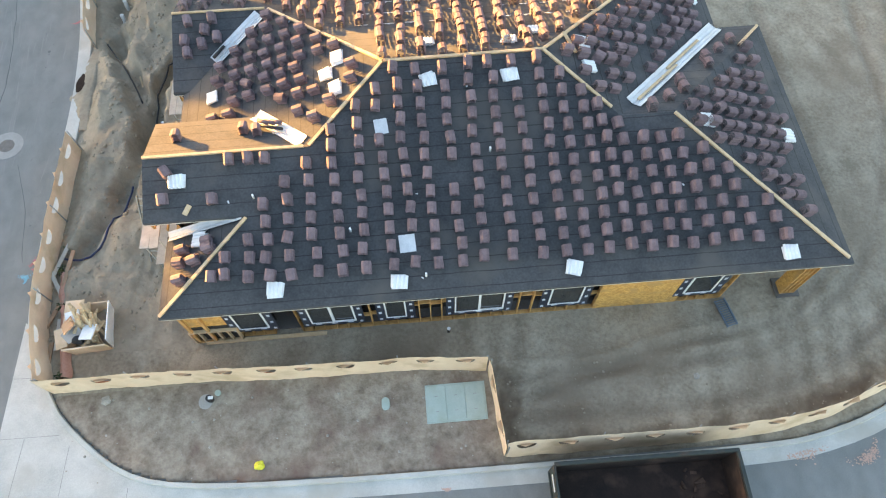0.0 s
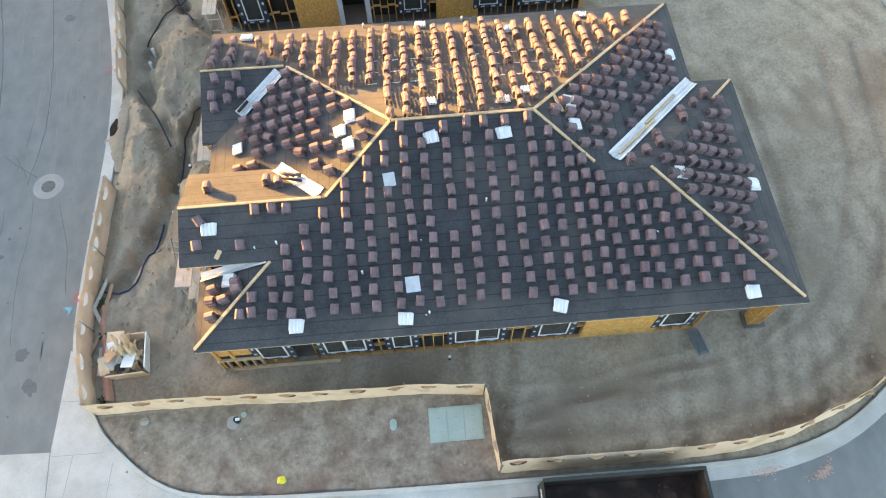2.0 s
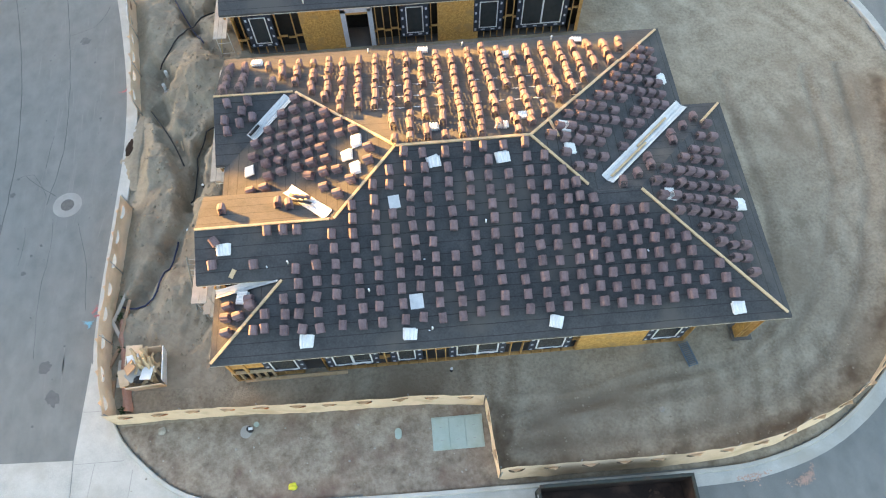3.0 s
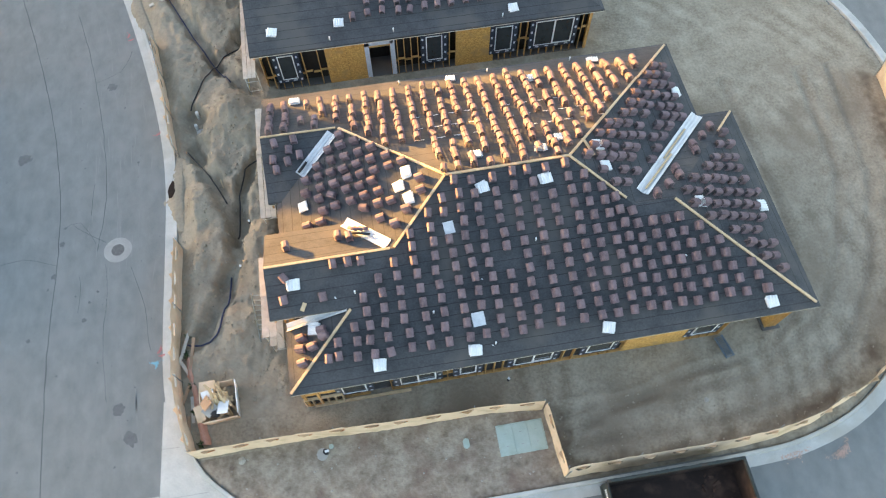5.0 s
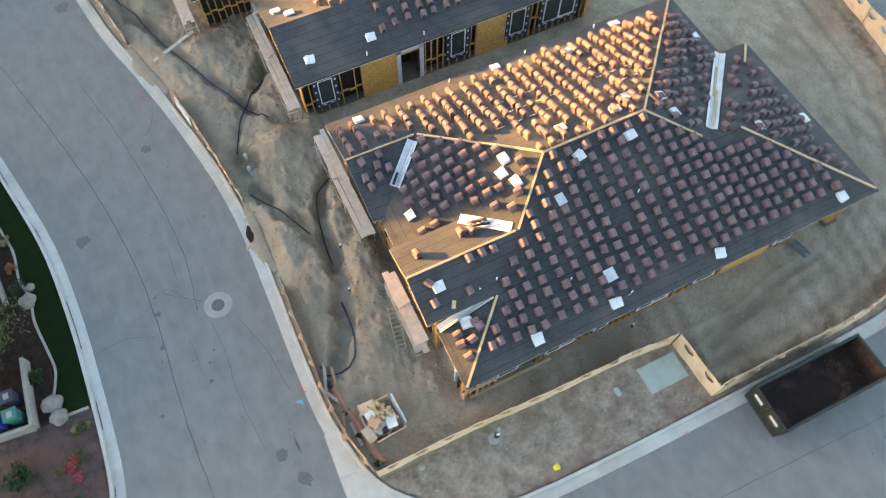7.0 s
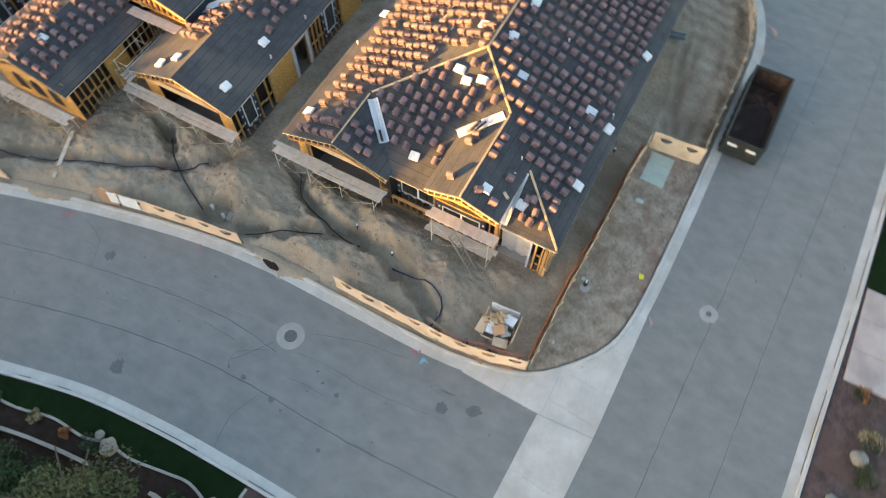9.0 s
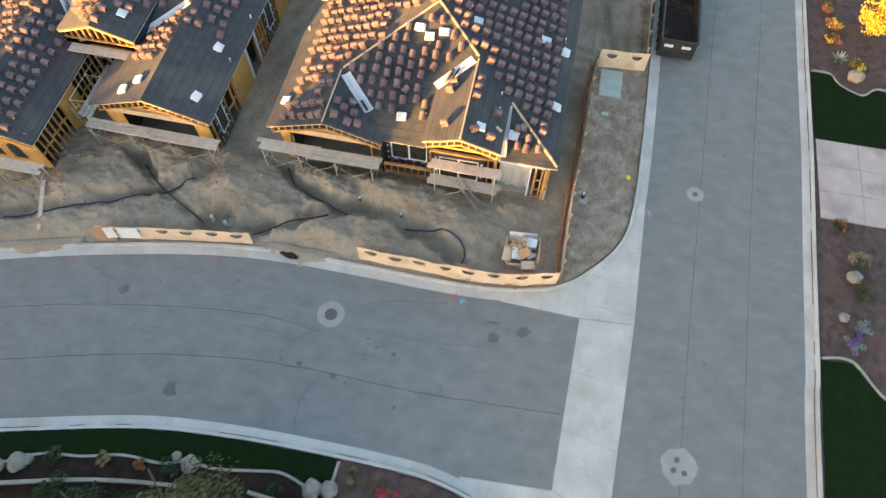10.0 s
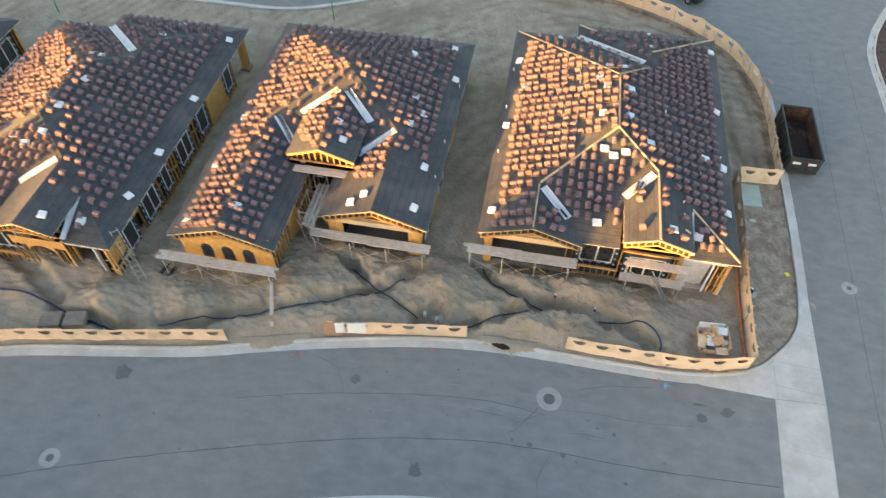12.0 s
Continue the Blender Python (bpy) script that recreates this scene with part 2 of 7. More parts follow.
def tube(bm, pts, r, seg=8, mat=0, closed=True):
    rings = []
    pts = [Vector(p) for p in pts]
    for i, p in enumerate(pts):
        d = (pts[min(i + 1, len(pts) - 1)] - pts[max(i - 1, 0)]).normalized()
        a = d.cross(Vector((0, 0, 1)))
        if a.length < 1e-4:
            a = d.cross(Vector((0, 1, 0)))
        a.normalize()
        b = d.cross(a)
        rings.append([bm.verts.new(p + r * (math.cos(k * math.tau / seg) * a + math.sin(k * math.tau / seg) * b)) for k in range(seg)])
    for r0, r1 in zip(rings, rings[1:]):
        for k in range(seg):
            f = bm.faces.new((r0[k], r0[(k + 1) % seg], r1[(k + 1) % seg], r1[k]))
            f.material_index, f.smooth = mat, True
    if closed:
        for r0 in (rings[0], rings[-1]):
            bm.faces.new(r0).material_index = mat


def smooth_line(pts, step=0.5):
    """Catmull-Rom through the points, at about even steps."""
    out = []
    P = [Vector(p) for p in pts]
    for i in range(len(P) - 1):
        a, b, c, d = P[max(i - 1, 0)], P[i], P[i + 1], P[min(i + 2, len(P) - 1)]
        n = max(2, int((c - b).length / step))
        for k in range(n):
            t = k / n
            out.append(0.5 * ((2 * b) + (c - a) * t + (2 * a - 5 * b + 4 * c - d) * t * t + (3 * b - a - 3 * c + d) * t ** 3))
    out.append(P[-1])
    return out


def offset_line(pts, d):
    """Shift a plan line to its left by d."""
    out = []
    for i, p in enumerate(pts):
        t = (pts[min(i + 1, len(pts) - 1)] - pts[max(i - 1, 0)])
        n = Vector((-t.y, t.x)).normalized()
        out.append(Vector((p.x + n.x * d, p.y + n.y * d)))
    return out


def sweep(bm, pts, profile, mat=0):
    """Sweep a closed profile of (offset to the left, height) along a plan line."""
    lines = [offset_line(pts, o) for o, _ in profile]
    rows = [[bm.verts.new((l[i].x, l[i].y, z)) for l, (_, z) in zip(lines, profile)] for i in range(len(pts))]
    n = len(profile)
    for a, b in zip(rows, rows[1:]):
        for k in range(n):
            f = bm.faces.new((a[k], a[(k + 1) % n], b[(k + 1) % n], b[k]))
            f.material_index = mat
    bm.faces.new(rows[0])
    bm.faces.new(rows[-1])


def prism(bm, poly, z0, z1, mat=0):
    a = [bm.verts.new((p[0], p[1], z0)) for p in poly]
    b = [bm.verts.new((p[0], p[1], z1)) for p in poly]
    n = len(poly)
    fs = [bm.faces.new(b), bm.faces.new(a[::-1])]
    fs += [bm.faces.new((a[i], a[(i + 1) % n], b[(i + 1) % n], b[i])) for i in range(n)]
    for f in fs:
        f.material_index = mat


def inside(p, poly):
    x, y, c = p[0], p[1], False
    for i in range(len(poly)):
        (x0, y0), (x1, y1) = poly[i - 1], poly[i]
        if (y0 > y) != (y1 > y) and x < (x1 - x0) * (y - y0) / (y1 - y0) + x0:
            c = not c
    return c


def dist_line(p, pts):
    best = 1e9
    for a, b in zip(pts, pts[1:]):
        ab, ap = (b[0] - a[0], b[1] - a[1]), (p[0] - a[0], p[1] - a[1])
        t = max(0, min(1, (ab[0] * ap[0] + ab[1] * ap[1]) / max(1e-9, ab[0] ** 2 + ab[1] ** 2)))
        best = min(best, math.hypot(ap[0] - t * ab[0], ap[1] - t * ab[1]))
    return best


# ---- plan of the streets: the back lines of the kerbs ----
site_kerb = smooth_line([(-16.5, 56, 0), (-13.2, 47, 0), (-10.7, 39, 0), (-9.55, 33, 0), (-8.75, 28.6, 0), (-7.75, 25, 0), (-6.75, 21, 0), (-5.85, 16.5, 0), (-5.45, 12.7, 0), (-5.42, 8.4, 0),
                         (-5.45, 4.4, 0), (-5.3, 1.7, 0), (-4.6, -1.05, 0), (-3.3, -2.62, 0), (-1.62, -3.83, 0), (0.57, -4.32, 0), (5, -4.52, 0), (11.4, -4.6, 0), (17.7, -4.62, 0),
                         (20.45, -4.4, 0), (23.2, -3.5, 0), (26, -1.5, 0), (29, 2.0, 0), (31.6, 7, 0), (32.6, 13, 0), (31.6, 19, 0), (28, 25, 0), (24.8, 31, 0), (23.5, 35, 0), (23.4, 41, 0),
                         (23.0, 48, 0), (22.0, 60, 0)], 0.6)
west_kerb = smooth_line([(-24.8, 60, 0), (-23.0, 48, 0), (-19.9, 33.5, 0), (-18.05, 27.7, 0), (-17.15, 24.5, 0), (-16.12, 20.4, 0), (-15.12, 15.9, 0), (-14.74, 12.0, 0), (-14.63, 8.6, 0), (-14.64, 4.8, 0), (-14.82, 2.8, 0), (-15.45, 0.7, 0),
                         (-16.6, -1.3, 0), (-19.2, -3.2, 0), (-23, -3.8, 0), (-60, -3.8, 0)], 0.6)
south_kerb = smooth_line([(-60, -12.6, 0), (-13.8, -13.1, 0), (-6.4, -13.32, 0), (-0.9, -13.46, 0), (2.3, -13.56, 0), (5.7, -13.66, 0), (9.3, -13.7, 0), (13.4, -13.74, 0), (21, -13.85, 0), (26, -13.95, 0), (28.5, -14.45, 0), (31, -15.4, 0), (35, -17.6, 0), (41, -22.5, 0), (60, -40, 0)], 0.6)
site_poly = [(p.x, p.y) for p in site_kerb]
west_poly = [(p.x, p.y) for p in west_kerb] + [(-400, -3.8), (-400, 400), (-24, 400)]
south_poly = [(p.x, p.y) for p in south_kerb] + [(400, -350), (400, -400), (-400, -400), (-400, -13)]


def cuts(*spans):
    out = []
    for a, b, n in spans:
        out += [a + (b - a) * i / n for i in range(n)]
    return out + [spans[-1][1]]


TRENCHES = [([(-1.75, 21.7), (-2.9, 20.4), (-3.9, 18.9), (-4.75, 17.1), (-4.9, 15.6), (-4.7, 14.4), (-4.3, 13.7)], 0.30, 0.17),
            ([(-8.2, 37.0), (-8.2, 35.2), (-8.6, 33.4), (-7.3, 28.8), (-6.5, 27.7), (-5.7, 25.3), (-4.0, 21.4), (-2.95, 19.2), (-1.4, 17.7)], 0.36, 0.42),
            ([(-0.5, 14.3), (-1.6, 13.0), (-2.35, 10.7), (-2.4, 8.9)], 0.36, 0.52),
            ([(-4.3, 13.7), (-3.05, 11.2), (-2.4, 9.1), (-2.7, 7.1), (-3.3, 5.6), (-4.4, 3.9)], 0.46, 0.48),
            ([(-4.95, 15.2), (-4.6, 14.0)], 0.45, 0.32),
            ([(-1.4, 22.3), (-2.4, 21.0)], 0.3, 0.35),
            ([(-4.45, 14.75), (-4.1, 14.1)], 0.5, 0.55), ([(-5.05, 17.0), (-4.6, 16.5), (-4.4, 15.9)], 0.55, 0.5), ([(-1.5, 22.0), (-1.8, 21.6)], 0.3, 0.5),
            ([(-3.6, 50), (-4.2, 44), (-5.6, 40), (-7.4, 37.5)], 0.5, 0.4)]
RUTS = [[(10.6, -3.2), (16.3, -3.3), (19.4, -3.0), (21.8, -2.2), (24.2, -0.7), (26.6, 2.4), (28.8, 7.3), (29.6, 14)], [(10.6, -1.7), (16.3, -1.8), (19.2, -1.5), (21.2, -0.7), (23.2, 0.6), (25.3, 3.3), (27.2, 7.6), (27.9, 14)],
        [(11.5, -2.4), (16.0, -1.2), (20.5, -0.6), (22.5, 1.2), (23.6, 6.0), (23.5, 14)]]
HEAPS = [(-2.6, 16.0, 1.15, 0.62), (-3.9, 24.5, 1.2, 0.45), (-1.05, 8.4, 0.8, 0.45), (-1.5, 6.7, 0.95, 0.55), (-2.5, 4.6, 0.85, 0.38), (-4.1, 10.6, 0.9, 0.42), (-1.9, 22.9, 0.8, 0.3), (-3.9, 8.2, 0.8, 0.22),
         (-2.3, 19.1, 0.6, 0.3), (-5.4, 19.6, 0.6, 0.2), (-6.2, 30.3, 1.2, 0.45), (-7.0, 34.4, 1.1, 0.5), (-6.0, 39.0, 1.3, 0.5), (-3.4, 28.2, 0.5, 0.2), (-1.3, 11.3, 0.6, 0.3), (-3.5, 12.7, 0.5, 0.3), (-8.2, 31.6, 0.8, 0.3)]


def ground_height(x, y):
    """Graded dirt on the lots, heaps and trenches along the house fronts."""
    z = 0.07 + 0.035 * noise.noise((x * 0.5, y * 0.5, 0)) + 0.028 * noise.noise((x * 2.1, y * 2.1, 3)) + 0.016 * noise.noise((x * 5.2, y * 5.2, 5))
    if x > 9 and y < 16 and (y < 1 or x > 21):
        for line in RUTS:
            d = dist_line((x + 0.15 * noise.noise((x * 0.6, y * 0.6, 61)), y), line)
            z += 0.055 * math.exp(-((d - 0.42) / 0.16) ** 2) - 0.08 * math.exp(-(d / 0.24) ** 2)
    if -12 < x < 0.5 and y > -0.5:
        front = min(1, max(0, (0.1 - x) / 0.8)) * min(1, max(0, (y + 0.3) / 3.0)) * min(1, max(0, dist_line((x, y), near_kerb) - 0.2) / 0.9)
        if front > 0:
            rough = 0.50 * noise.fractal((x * 0.55, y * 0.55, 7), 0.75, 2.1, 6) + 0.10 * noise.noise((x * 1.9, y * 1.9, 1)) + 0.20 * noise.noise((x * 3.7, y * 3.7, 4)) * (0.5 + noise.noise((x * 0.8, y * 0.8, 14)))
            lift = 0.40 + 0.46 * rough + 0.17 * abs(noise.noise((x * 2.6, y * 1.7, 11))) + 0.04 * abs(noise.noise((x * 5.2, y * 3.6, 13))) + 0.02 * noise.noise((x * 7.5, y * 7.5, 12))
            for hx, hy, hr, hh in HEAPS:
                q = ((x - hx) ** 2 + (y - hy) ** 2) / (hr * hr)
                if q < 6:
                    lift += 1.25 * hh * math.exp(-q * (0.8 + 0.5 * noise.noise((x * 0.9, y * 0.9, hh))))
            warp = (x + 0.28 * noise.noise((x * 1.1, y * 1.1, 21)) + 0.10 * noise.noise((x * 3.1, y * 3.1, 22)), y + 0.28 * noise.noise((x * 1.1, y * 1.1, 31)) + 0.10 * noise.noise((x * 3.1, y * 3.1, 32)))
            for line, w, depth in TRENCHES:
                lift -= (1.5 + 0.9 * noise.noise((x * 0.7, y * 0.7, 41))) * depth * math.exp(-(dist_line(warp, line) / w) ** 4)
            z += front * lift
            z = max(z, -0.6)
    return z


lines_out = [(p.x, p.y) for p in west_kerb[::2]] + [(-400, -300)] + [(p.x, p.y) for p in south_kerb[::2]]
near_kerb = [(p.x, p.y) for p in site_kerb if p.x < 0 and p.y < 55][::2]
gx = cuts((-500, -60, 6), (-60, -26, 10), (-26, -20, 10), (-20, -12, 44), (-12, -9, 26), (-9, 0.6, 96), (0.6, 34, 180), (34, 60, 10), (60, 500, 6))
gy = cuts((-500, -60, 6), (-60, -16, 14), (-16, -12.6, 22), (-12.6, -5, 8), (-5, 36, 340), (36, 60, 90), (60, 500, 8))
verts, faces, face_mats = [], [], []


def inside_grid(X, Y, poly):
    c = np.zeros(X.shape, bool)
    for (x0, y0), (x1, y1) in zip([poly[-1]] + poly[:-1], poly):
        if y0 != y1:
            c ^= ((y0 > Y) != (y1 > Y)) & (X < (x1 - x0) * (Y - y0) / (y1 - y0) + x0)
    return c


GX, GY = np.meshgrid(np.array(gx), np.array(gy))
ON_SITE = inside_grid(GX, GY, site_poly)
ON_VERGE = inside_grid(GX, GY, west_poly) | inside_grid(GX, GY, south_poly)
for j, y in enumerate(gy):
    for i, x in enumerate(gx):
        if x < -26 or x > 45 or y > 62 or y < -20:
            z = 0.06 if not (-26 <= x <= 45) or y < -20 else -0.2
            if -60 < x < -26 and -14.5 < y < -2.5 or (y > 60 and -26 < x < -13) or (y > 60 and 20 < x < 38):
                z = -0.2
        elif ON_SITE[j, i]:
            z = ground_height(x, y)
        elif ON_VERGE[j, i] or dist_line((x, y), lines_out) < 0.10:
            z = 0.07 + 0.03 * noise.noise((x * 0.8, y * 0.8, 9))
        else:
            z = -0.2
        verts.append((x, y, z))
nx = len(gx)
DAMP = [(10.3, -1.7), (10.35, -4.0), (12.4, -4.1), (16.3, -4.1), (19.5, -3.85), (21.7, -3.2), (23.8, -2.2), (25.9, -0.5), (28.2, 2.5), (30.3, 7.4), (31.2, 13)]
MID_SITE = inside_grid((GX[:-1, :-1] + GX[1:, 1:]) / 2, (GY[:-1, :-1] + GY[1:, 1:]) / 2, site_poly)
for j in range(len(gy) - 1):
    for i in range(nx - 1):
        faces.append((j * nx + i, j * nx + i + 1, (j + 1) * nx + i + 1, (j + 1) * nx + i))
        cx, cy = (gx[i] + gx[i + 1]) / 2, (gy[j] + gy[j + 1]) / 2
        face_mats.append(3 if MID_SITE[j, i] and cx < 0.2 and cy > 0.2 and noise.noise((cx * 0.9, cy * 0.9, 51)) + min(1, (0.2 - cx) * 0.6) > 0.35 else 1 if (-5 < cx < 10.1 and -4.7 < cy < -1.2) else 4 if not MID_SITE[j, i] and -40 < cx and (cy < -8 or (cx < -8 and cy < 7.2)) else 2 if not MID_SITE[j, i] and -40 < cx and cy < 60 and (cx < -8 or cy < -8) else 0)
me = bpy.data.meshes.new("ground")
me.from_pydata(verts, [], faces)
for m in ("dirt", "strip_soil", "mulch", "loose_dirt", "verge_soil"):
    me.materials.append(M[m])
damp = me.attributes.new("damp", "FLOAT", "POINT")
soil_dark = [0.0] * len(verts)
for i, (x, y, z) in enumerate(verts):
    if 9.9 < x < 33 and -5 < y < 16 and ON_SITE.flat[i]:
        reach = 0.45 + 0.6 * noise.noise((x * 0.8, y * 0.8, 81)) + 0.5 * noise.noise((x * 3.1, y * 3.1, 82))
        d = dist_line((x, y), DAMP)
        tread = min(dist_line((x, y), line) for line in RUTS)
        # damp band along the fence; the rut lines only take the same darker tone
        soil_dark[i] = max(0.0, min(0.85, (reach - d) * 1.3), 0.5 * math.exp(-(tread / 0.22) ** 2) * (0.5 + noise.noise((x * 0.5, y * 0.5, 83))))
damp.data.foreach_set("value", soil_dark)
me.polygons.foreach_set("material_index", face_mats)
me.polygons.foreach_set("use_smooth", [True] * len(faces))
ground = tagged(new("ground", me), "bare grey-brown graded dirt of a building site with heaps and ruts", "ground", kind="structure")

bm = bmesh.new()
hole = offset_line([Vector((p.x, p.y)) for p in site_kerb], 0.12)
edges = []
for loop in ([(-120, -30), (60, -30), (60, 130), (-120, 130)], [(p.x, p.y) for p in hole]):
    vs = [bm.verts.new((x, y, 0)) for x, y in loop]
    edges += [bm.edges.new((vs[k - 1], vs[k])) for k in range(len(vs))]
bmesh.ops.triangle_fill(bm, edges=edges, use_beauty=True)
bmesh.ops.solidify(bm, geom=bm.faces[:], thickness=0.12)
top = max(v.co.z for v in bm.verts)
bmesh.ops.translate(bm, vec=(0, 0, -top), verts=bm.verts)
road = mesh_object("road", bm, M["asphalt"], None, "grey worn asphalt street with dark sealed seams", "road", kind="structure")

profile_in = [(0.0, -0.1), (0.0, 0.15), (-0.02, 0.165), (-0.13, 0.16), (-0.165, 0.03), (-0.60, 0.012), (-0.60, -0.1)]
for line, side, label in ((site_kerb, 1, "pale concrete kerb and gutter of the building site"), (west_kerb, 1, "pale concrete kerb and gutter with stains along the planted corner"), (south_kerb, 1, "pale concrete kerb and gutter along the planted verge")):
    bm = bmesh.new()
    pl = [Vector((p.x, p.y)) for p in line]
    # the street lies on the right of the site line, on the left of the others
    prof = profile_in if line is site_kerb else [(-o, z) for o, z in profile_in]
    sweep(bm, pl, prof)
    mesh_object("kerb", bm, M["concrete"], None, label, "kerb", kind="structure")

gutter = tagged(new("cross_gutter"), "pale concrete cross gutter slab over the side street", "gutter", kind="structure")
for k in range(3):
    a0, a1 = k / 3, (k + 1) / 3
    L0, L1, R0, R1 = [Vector(p) for p in ((-6.07, -2.26), (-14.06, -1.95), (-5.9, -4.85), (-15.0, -4.4))]
    q = [L0.lerp(L1, a0 + 0.0006), L0.lerp(L1, a1 - 0.0006), R0.lerp(R1, a1 - 0.0006), R0.lerp(R1, a0 + 0.0006)]
    bm = bmesh.new()
    prism(bm, q, -0.1, 0.02)
    part("slab", bm, M["concrete"], gutter)
bm = bmesh.new()
near = [p for p in site_kerb if p.y < 1.6 and p.x < 0.6]
prism(bm, [(p.x - 0.0, p.y) for p in near] + [(0.6, -4.95), (-5.88, -4.85), (-6.05, -2.26), (-5.95, 1.6)], -0.1, 0.016)
part("apron", bm, M["concrete"], gutter)
bm = bmesh.new()
far = [p for p in west_kerb if p.y < 2.0 and p.x > -21]
prism(bm, [(p.x, p.y) for p in far] + [(-21, -4.45), (-15.02, -4.4), (-14.08, -1.95), (-14.3, 2.0)], -0.1, 0.016)
part("apron", bm, M["concrete"], gutter)
for a, b in (((-6.0, -2.41), (-3.71, -2.43)), ((-3.71, -2.43), (-3.85, -4.9)), ((-1.67, -3.94), (-1.72, -4.9)), ((-5.95, -0.41), (-5.2, -0.43)), ((-5.22, -2.45), (-5.4, -4.7)), ((-14.6, 0.4), (-15.4, 0.3)), ((-14.5, -2.4), (-17.8, -2.5)), ((-17.8, -2.5), (-17.9, -4.4))):
    bm = bmesh.new()
    beam(bm, (*a, 0.0165), (*b, 0.0165), 0.018, 0.006)
    part("joint", bm, M["collar"], gutter, "tooled joint in the concrete")


# ---- houses: roofs as the upper envelope of hip and gable blocks ----
PITCH, EAVE = 1 / 3, 3.18


def clip(poly, a, b, c):
    """Keep the part of a convex plan polygon where a x + b y + c >= 0."""
    out = []
    for i, p in enumerate(poly):
        q = poly[(i + 1) % len(poly)]
        dp, dq = a * p[0] + b * p[1] + c, a * q[0] + b * q[1] + c
        if dp >= 0:
            out.append(p)
        if (dp > 0) != (dq > 0) and abs(dp - dq) > 1e-12:
            t = dp / (dp - dq)
            out.append((p[0] + (q[0] - p[0]) * t, p[1] + (q[1] - p[1]) * t))
    return out


def area(poly):
    return 0.5 * sum(p[0] * q[1] - q[0] * p[1] for p, q in zip(poly, poly[1:] + poly[:1])) if len(poly) > 2 else 0


def roof_faces(blocks):
    """For each plane of each block, the plan polygons where it is the roof's surface."""
    out = []
    for i, (rect, planes) in enumerate(blocks):
        x0, y0, x1, y1 = rect
        for k, P in enumerate(planes):
            pieces = [[(x0, y0), (x1, y0), (x1, y1), (x0, y1)]]
            for l, Q in enumerate(planes):
                if l != k:
                    pieces = [clip(p, Q[0] - P[0], Q[1] - P[1], Q[2] - P[2]) for p in pieces]
            for j, (r2, planes2) in enumerate(blocks):
                if j == i:
                    continue
                eps = -1e-6 if j < i else 1e-6
                half = [(1, 0, -r2[0]), (-1, 0, r2[2]), (0, 1, -r2[1]), (0, -1, r2[3])]
                half += [(Q[0] - P[0], Q[1] - P[1], Q[2] - P[2] - eps) for Q in planes2]
                nxt = []
                for p in pieces:
                    rem = p
                    for a, b, c in half:
                        o = clip(rem, -a, -b, -c)
                        if abs(area(o)) > 1e-3:
                            nxt.append(o)
                        rem = clip(rem, a, b, c)
                        if abs(area(rem)) < 1e-3:
                            break
                pieces = nxt
            pieces = [p for p in pieces if abs(area(p)) > 1e-3]
            if pieces:
                out.append((P, pieces))
    return out


def south(y): return (0, PITCH, EAVE - PITCH * y)
def north(y): return (0, -PITCH, EAVE + PITCH * y)
def west(x): return (PITCH, 0, EAVE - PITCH * x)
def east(x): return (-PITCH, 0, EAVE + PITCH * x)


BLOCKS_A = [((0, 0, 19.65, 14.5), [south(0), north(14.5), west(0), east(19.65)]),
            ((9, 0, 21.32, 10), [south(0), north(10), east(21.32)]),
            ((-0.4, 2.8, 7, 6.55), [south(0), north(9.5)]),
            ((-0.35, 8.6, 6.5, 14.5), [south(8.4), north(14.5)])]
BLOCKS_B = [((2.75, 17.3, 17.3, 31.6), [south(17.3), north(31.6), west(2.75), east(17.3)]),
            ((-0.85, 17.3, 8, 23.7), [south(17.3), north(23.7)]),
            ((-3.8, 25.3, 8, 31.6), [south(25.3), north(31.6)]),
            ((2.6, 22.4, 9.9, 26.6), [(0, PITCH, 5.0 - PITCH * 24.5), (0, -PITCH, 5.0 + PITCH * 24.5)])]
FACES_A, FACES_B = roof_faces(BLOCKS_A), roof_faces(BLOCKS_B)


def roof_z(faces, x, y):
    for P, pieces in faces:
        for p in pieces:
            if inside((x, y), p):
                return P[0] * x + P[1] * y + P[2], P
    return None, None


def build_roof(house, faces):
    for P, pieces in faces:
        for p in pieces:
            bm = bmesh.new()
            if area(p) < 0:
                p = p[::-1]
            top = [bm.verts.new((x, y, P[0] * x + P[1] * y + P[2])) for x, y in p]
            bot = [bm.verts.new((x, y, P[0] * x + P[1] * y + P[2] - 0.155)) for x, y in p]
            mid = [bm.verts.new((x, y, P[0] * x + P[1] * y + P[2] - 0.115)) for x, y in p]
            bm.faces.new(top)
            bm.faces.new(bot[::-1]).material_index = 1
            n = len(p)
            for i in range(n):
                bm.faces.new((bot[i], bot[(i + 1) % n], mid[(i + 1) % n], mid[i])).material_index = 1
                bm.faces.new((mid[i], mid[(i + 1) % n], top[(i + 1) % n], top[i]))
            me = bpy.data.meshes.new("roof_slope")
            bm.to_mesh(me)
            bm.free()
            for m in (M["felt"], M["fascia"]):
                me.materials.append(m)
            ob = new("roof_slope", me)
            ob.parent = house
            ob["label"] = "dark roofing felt over boarding"


PIECES = {}


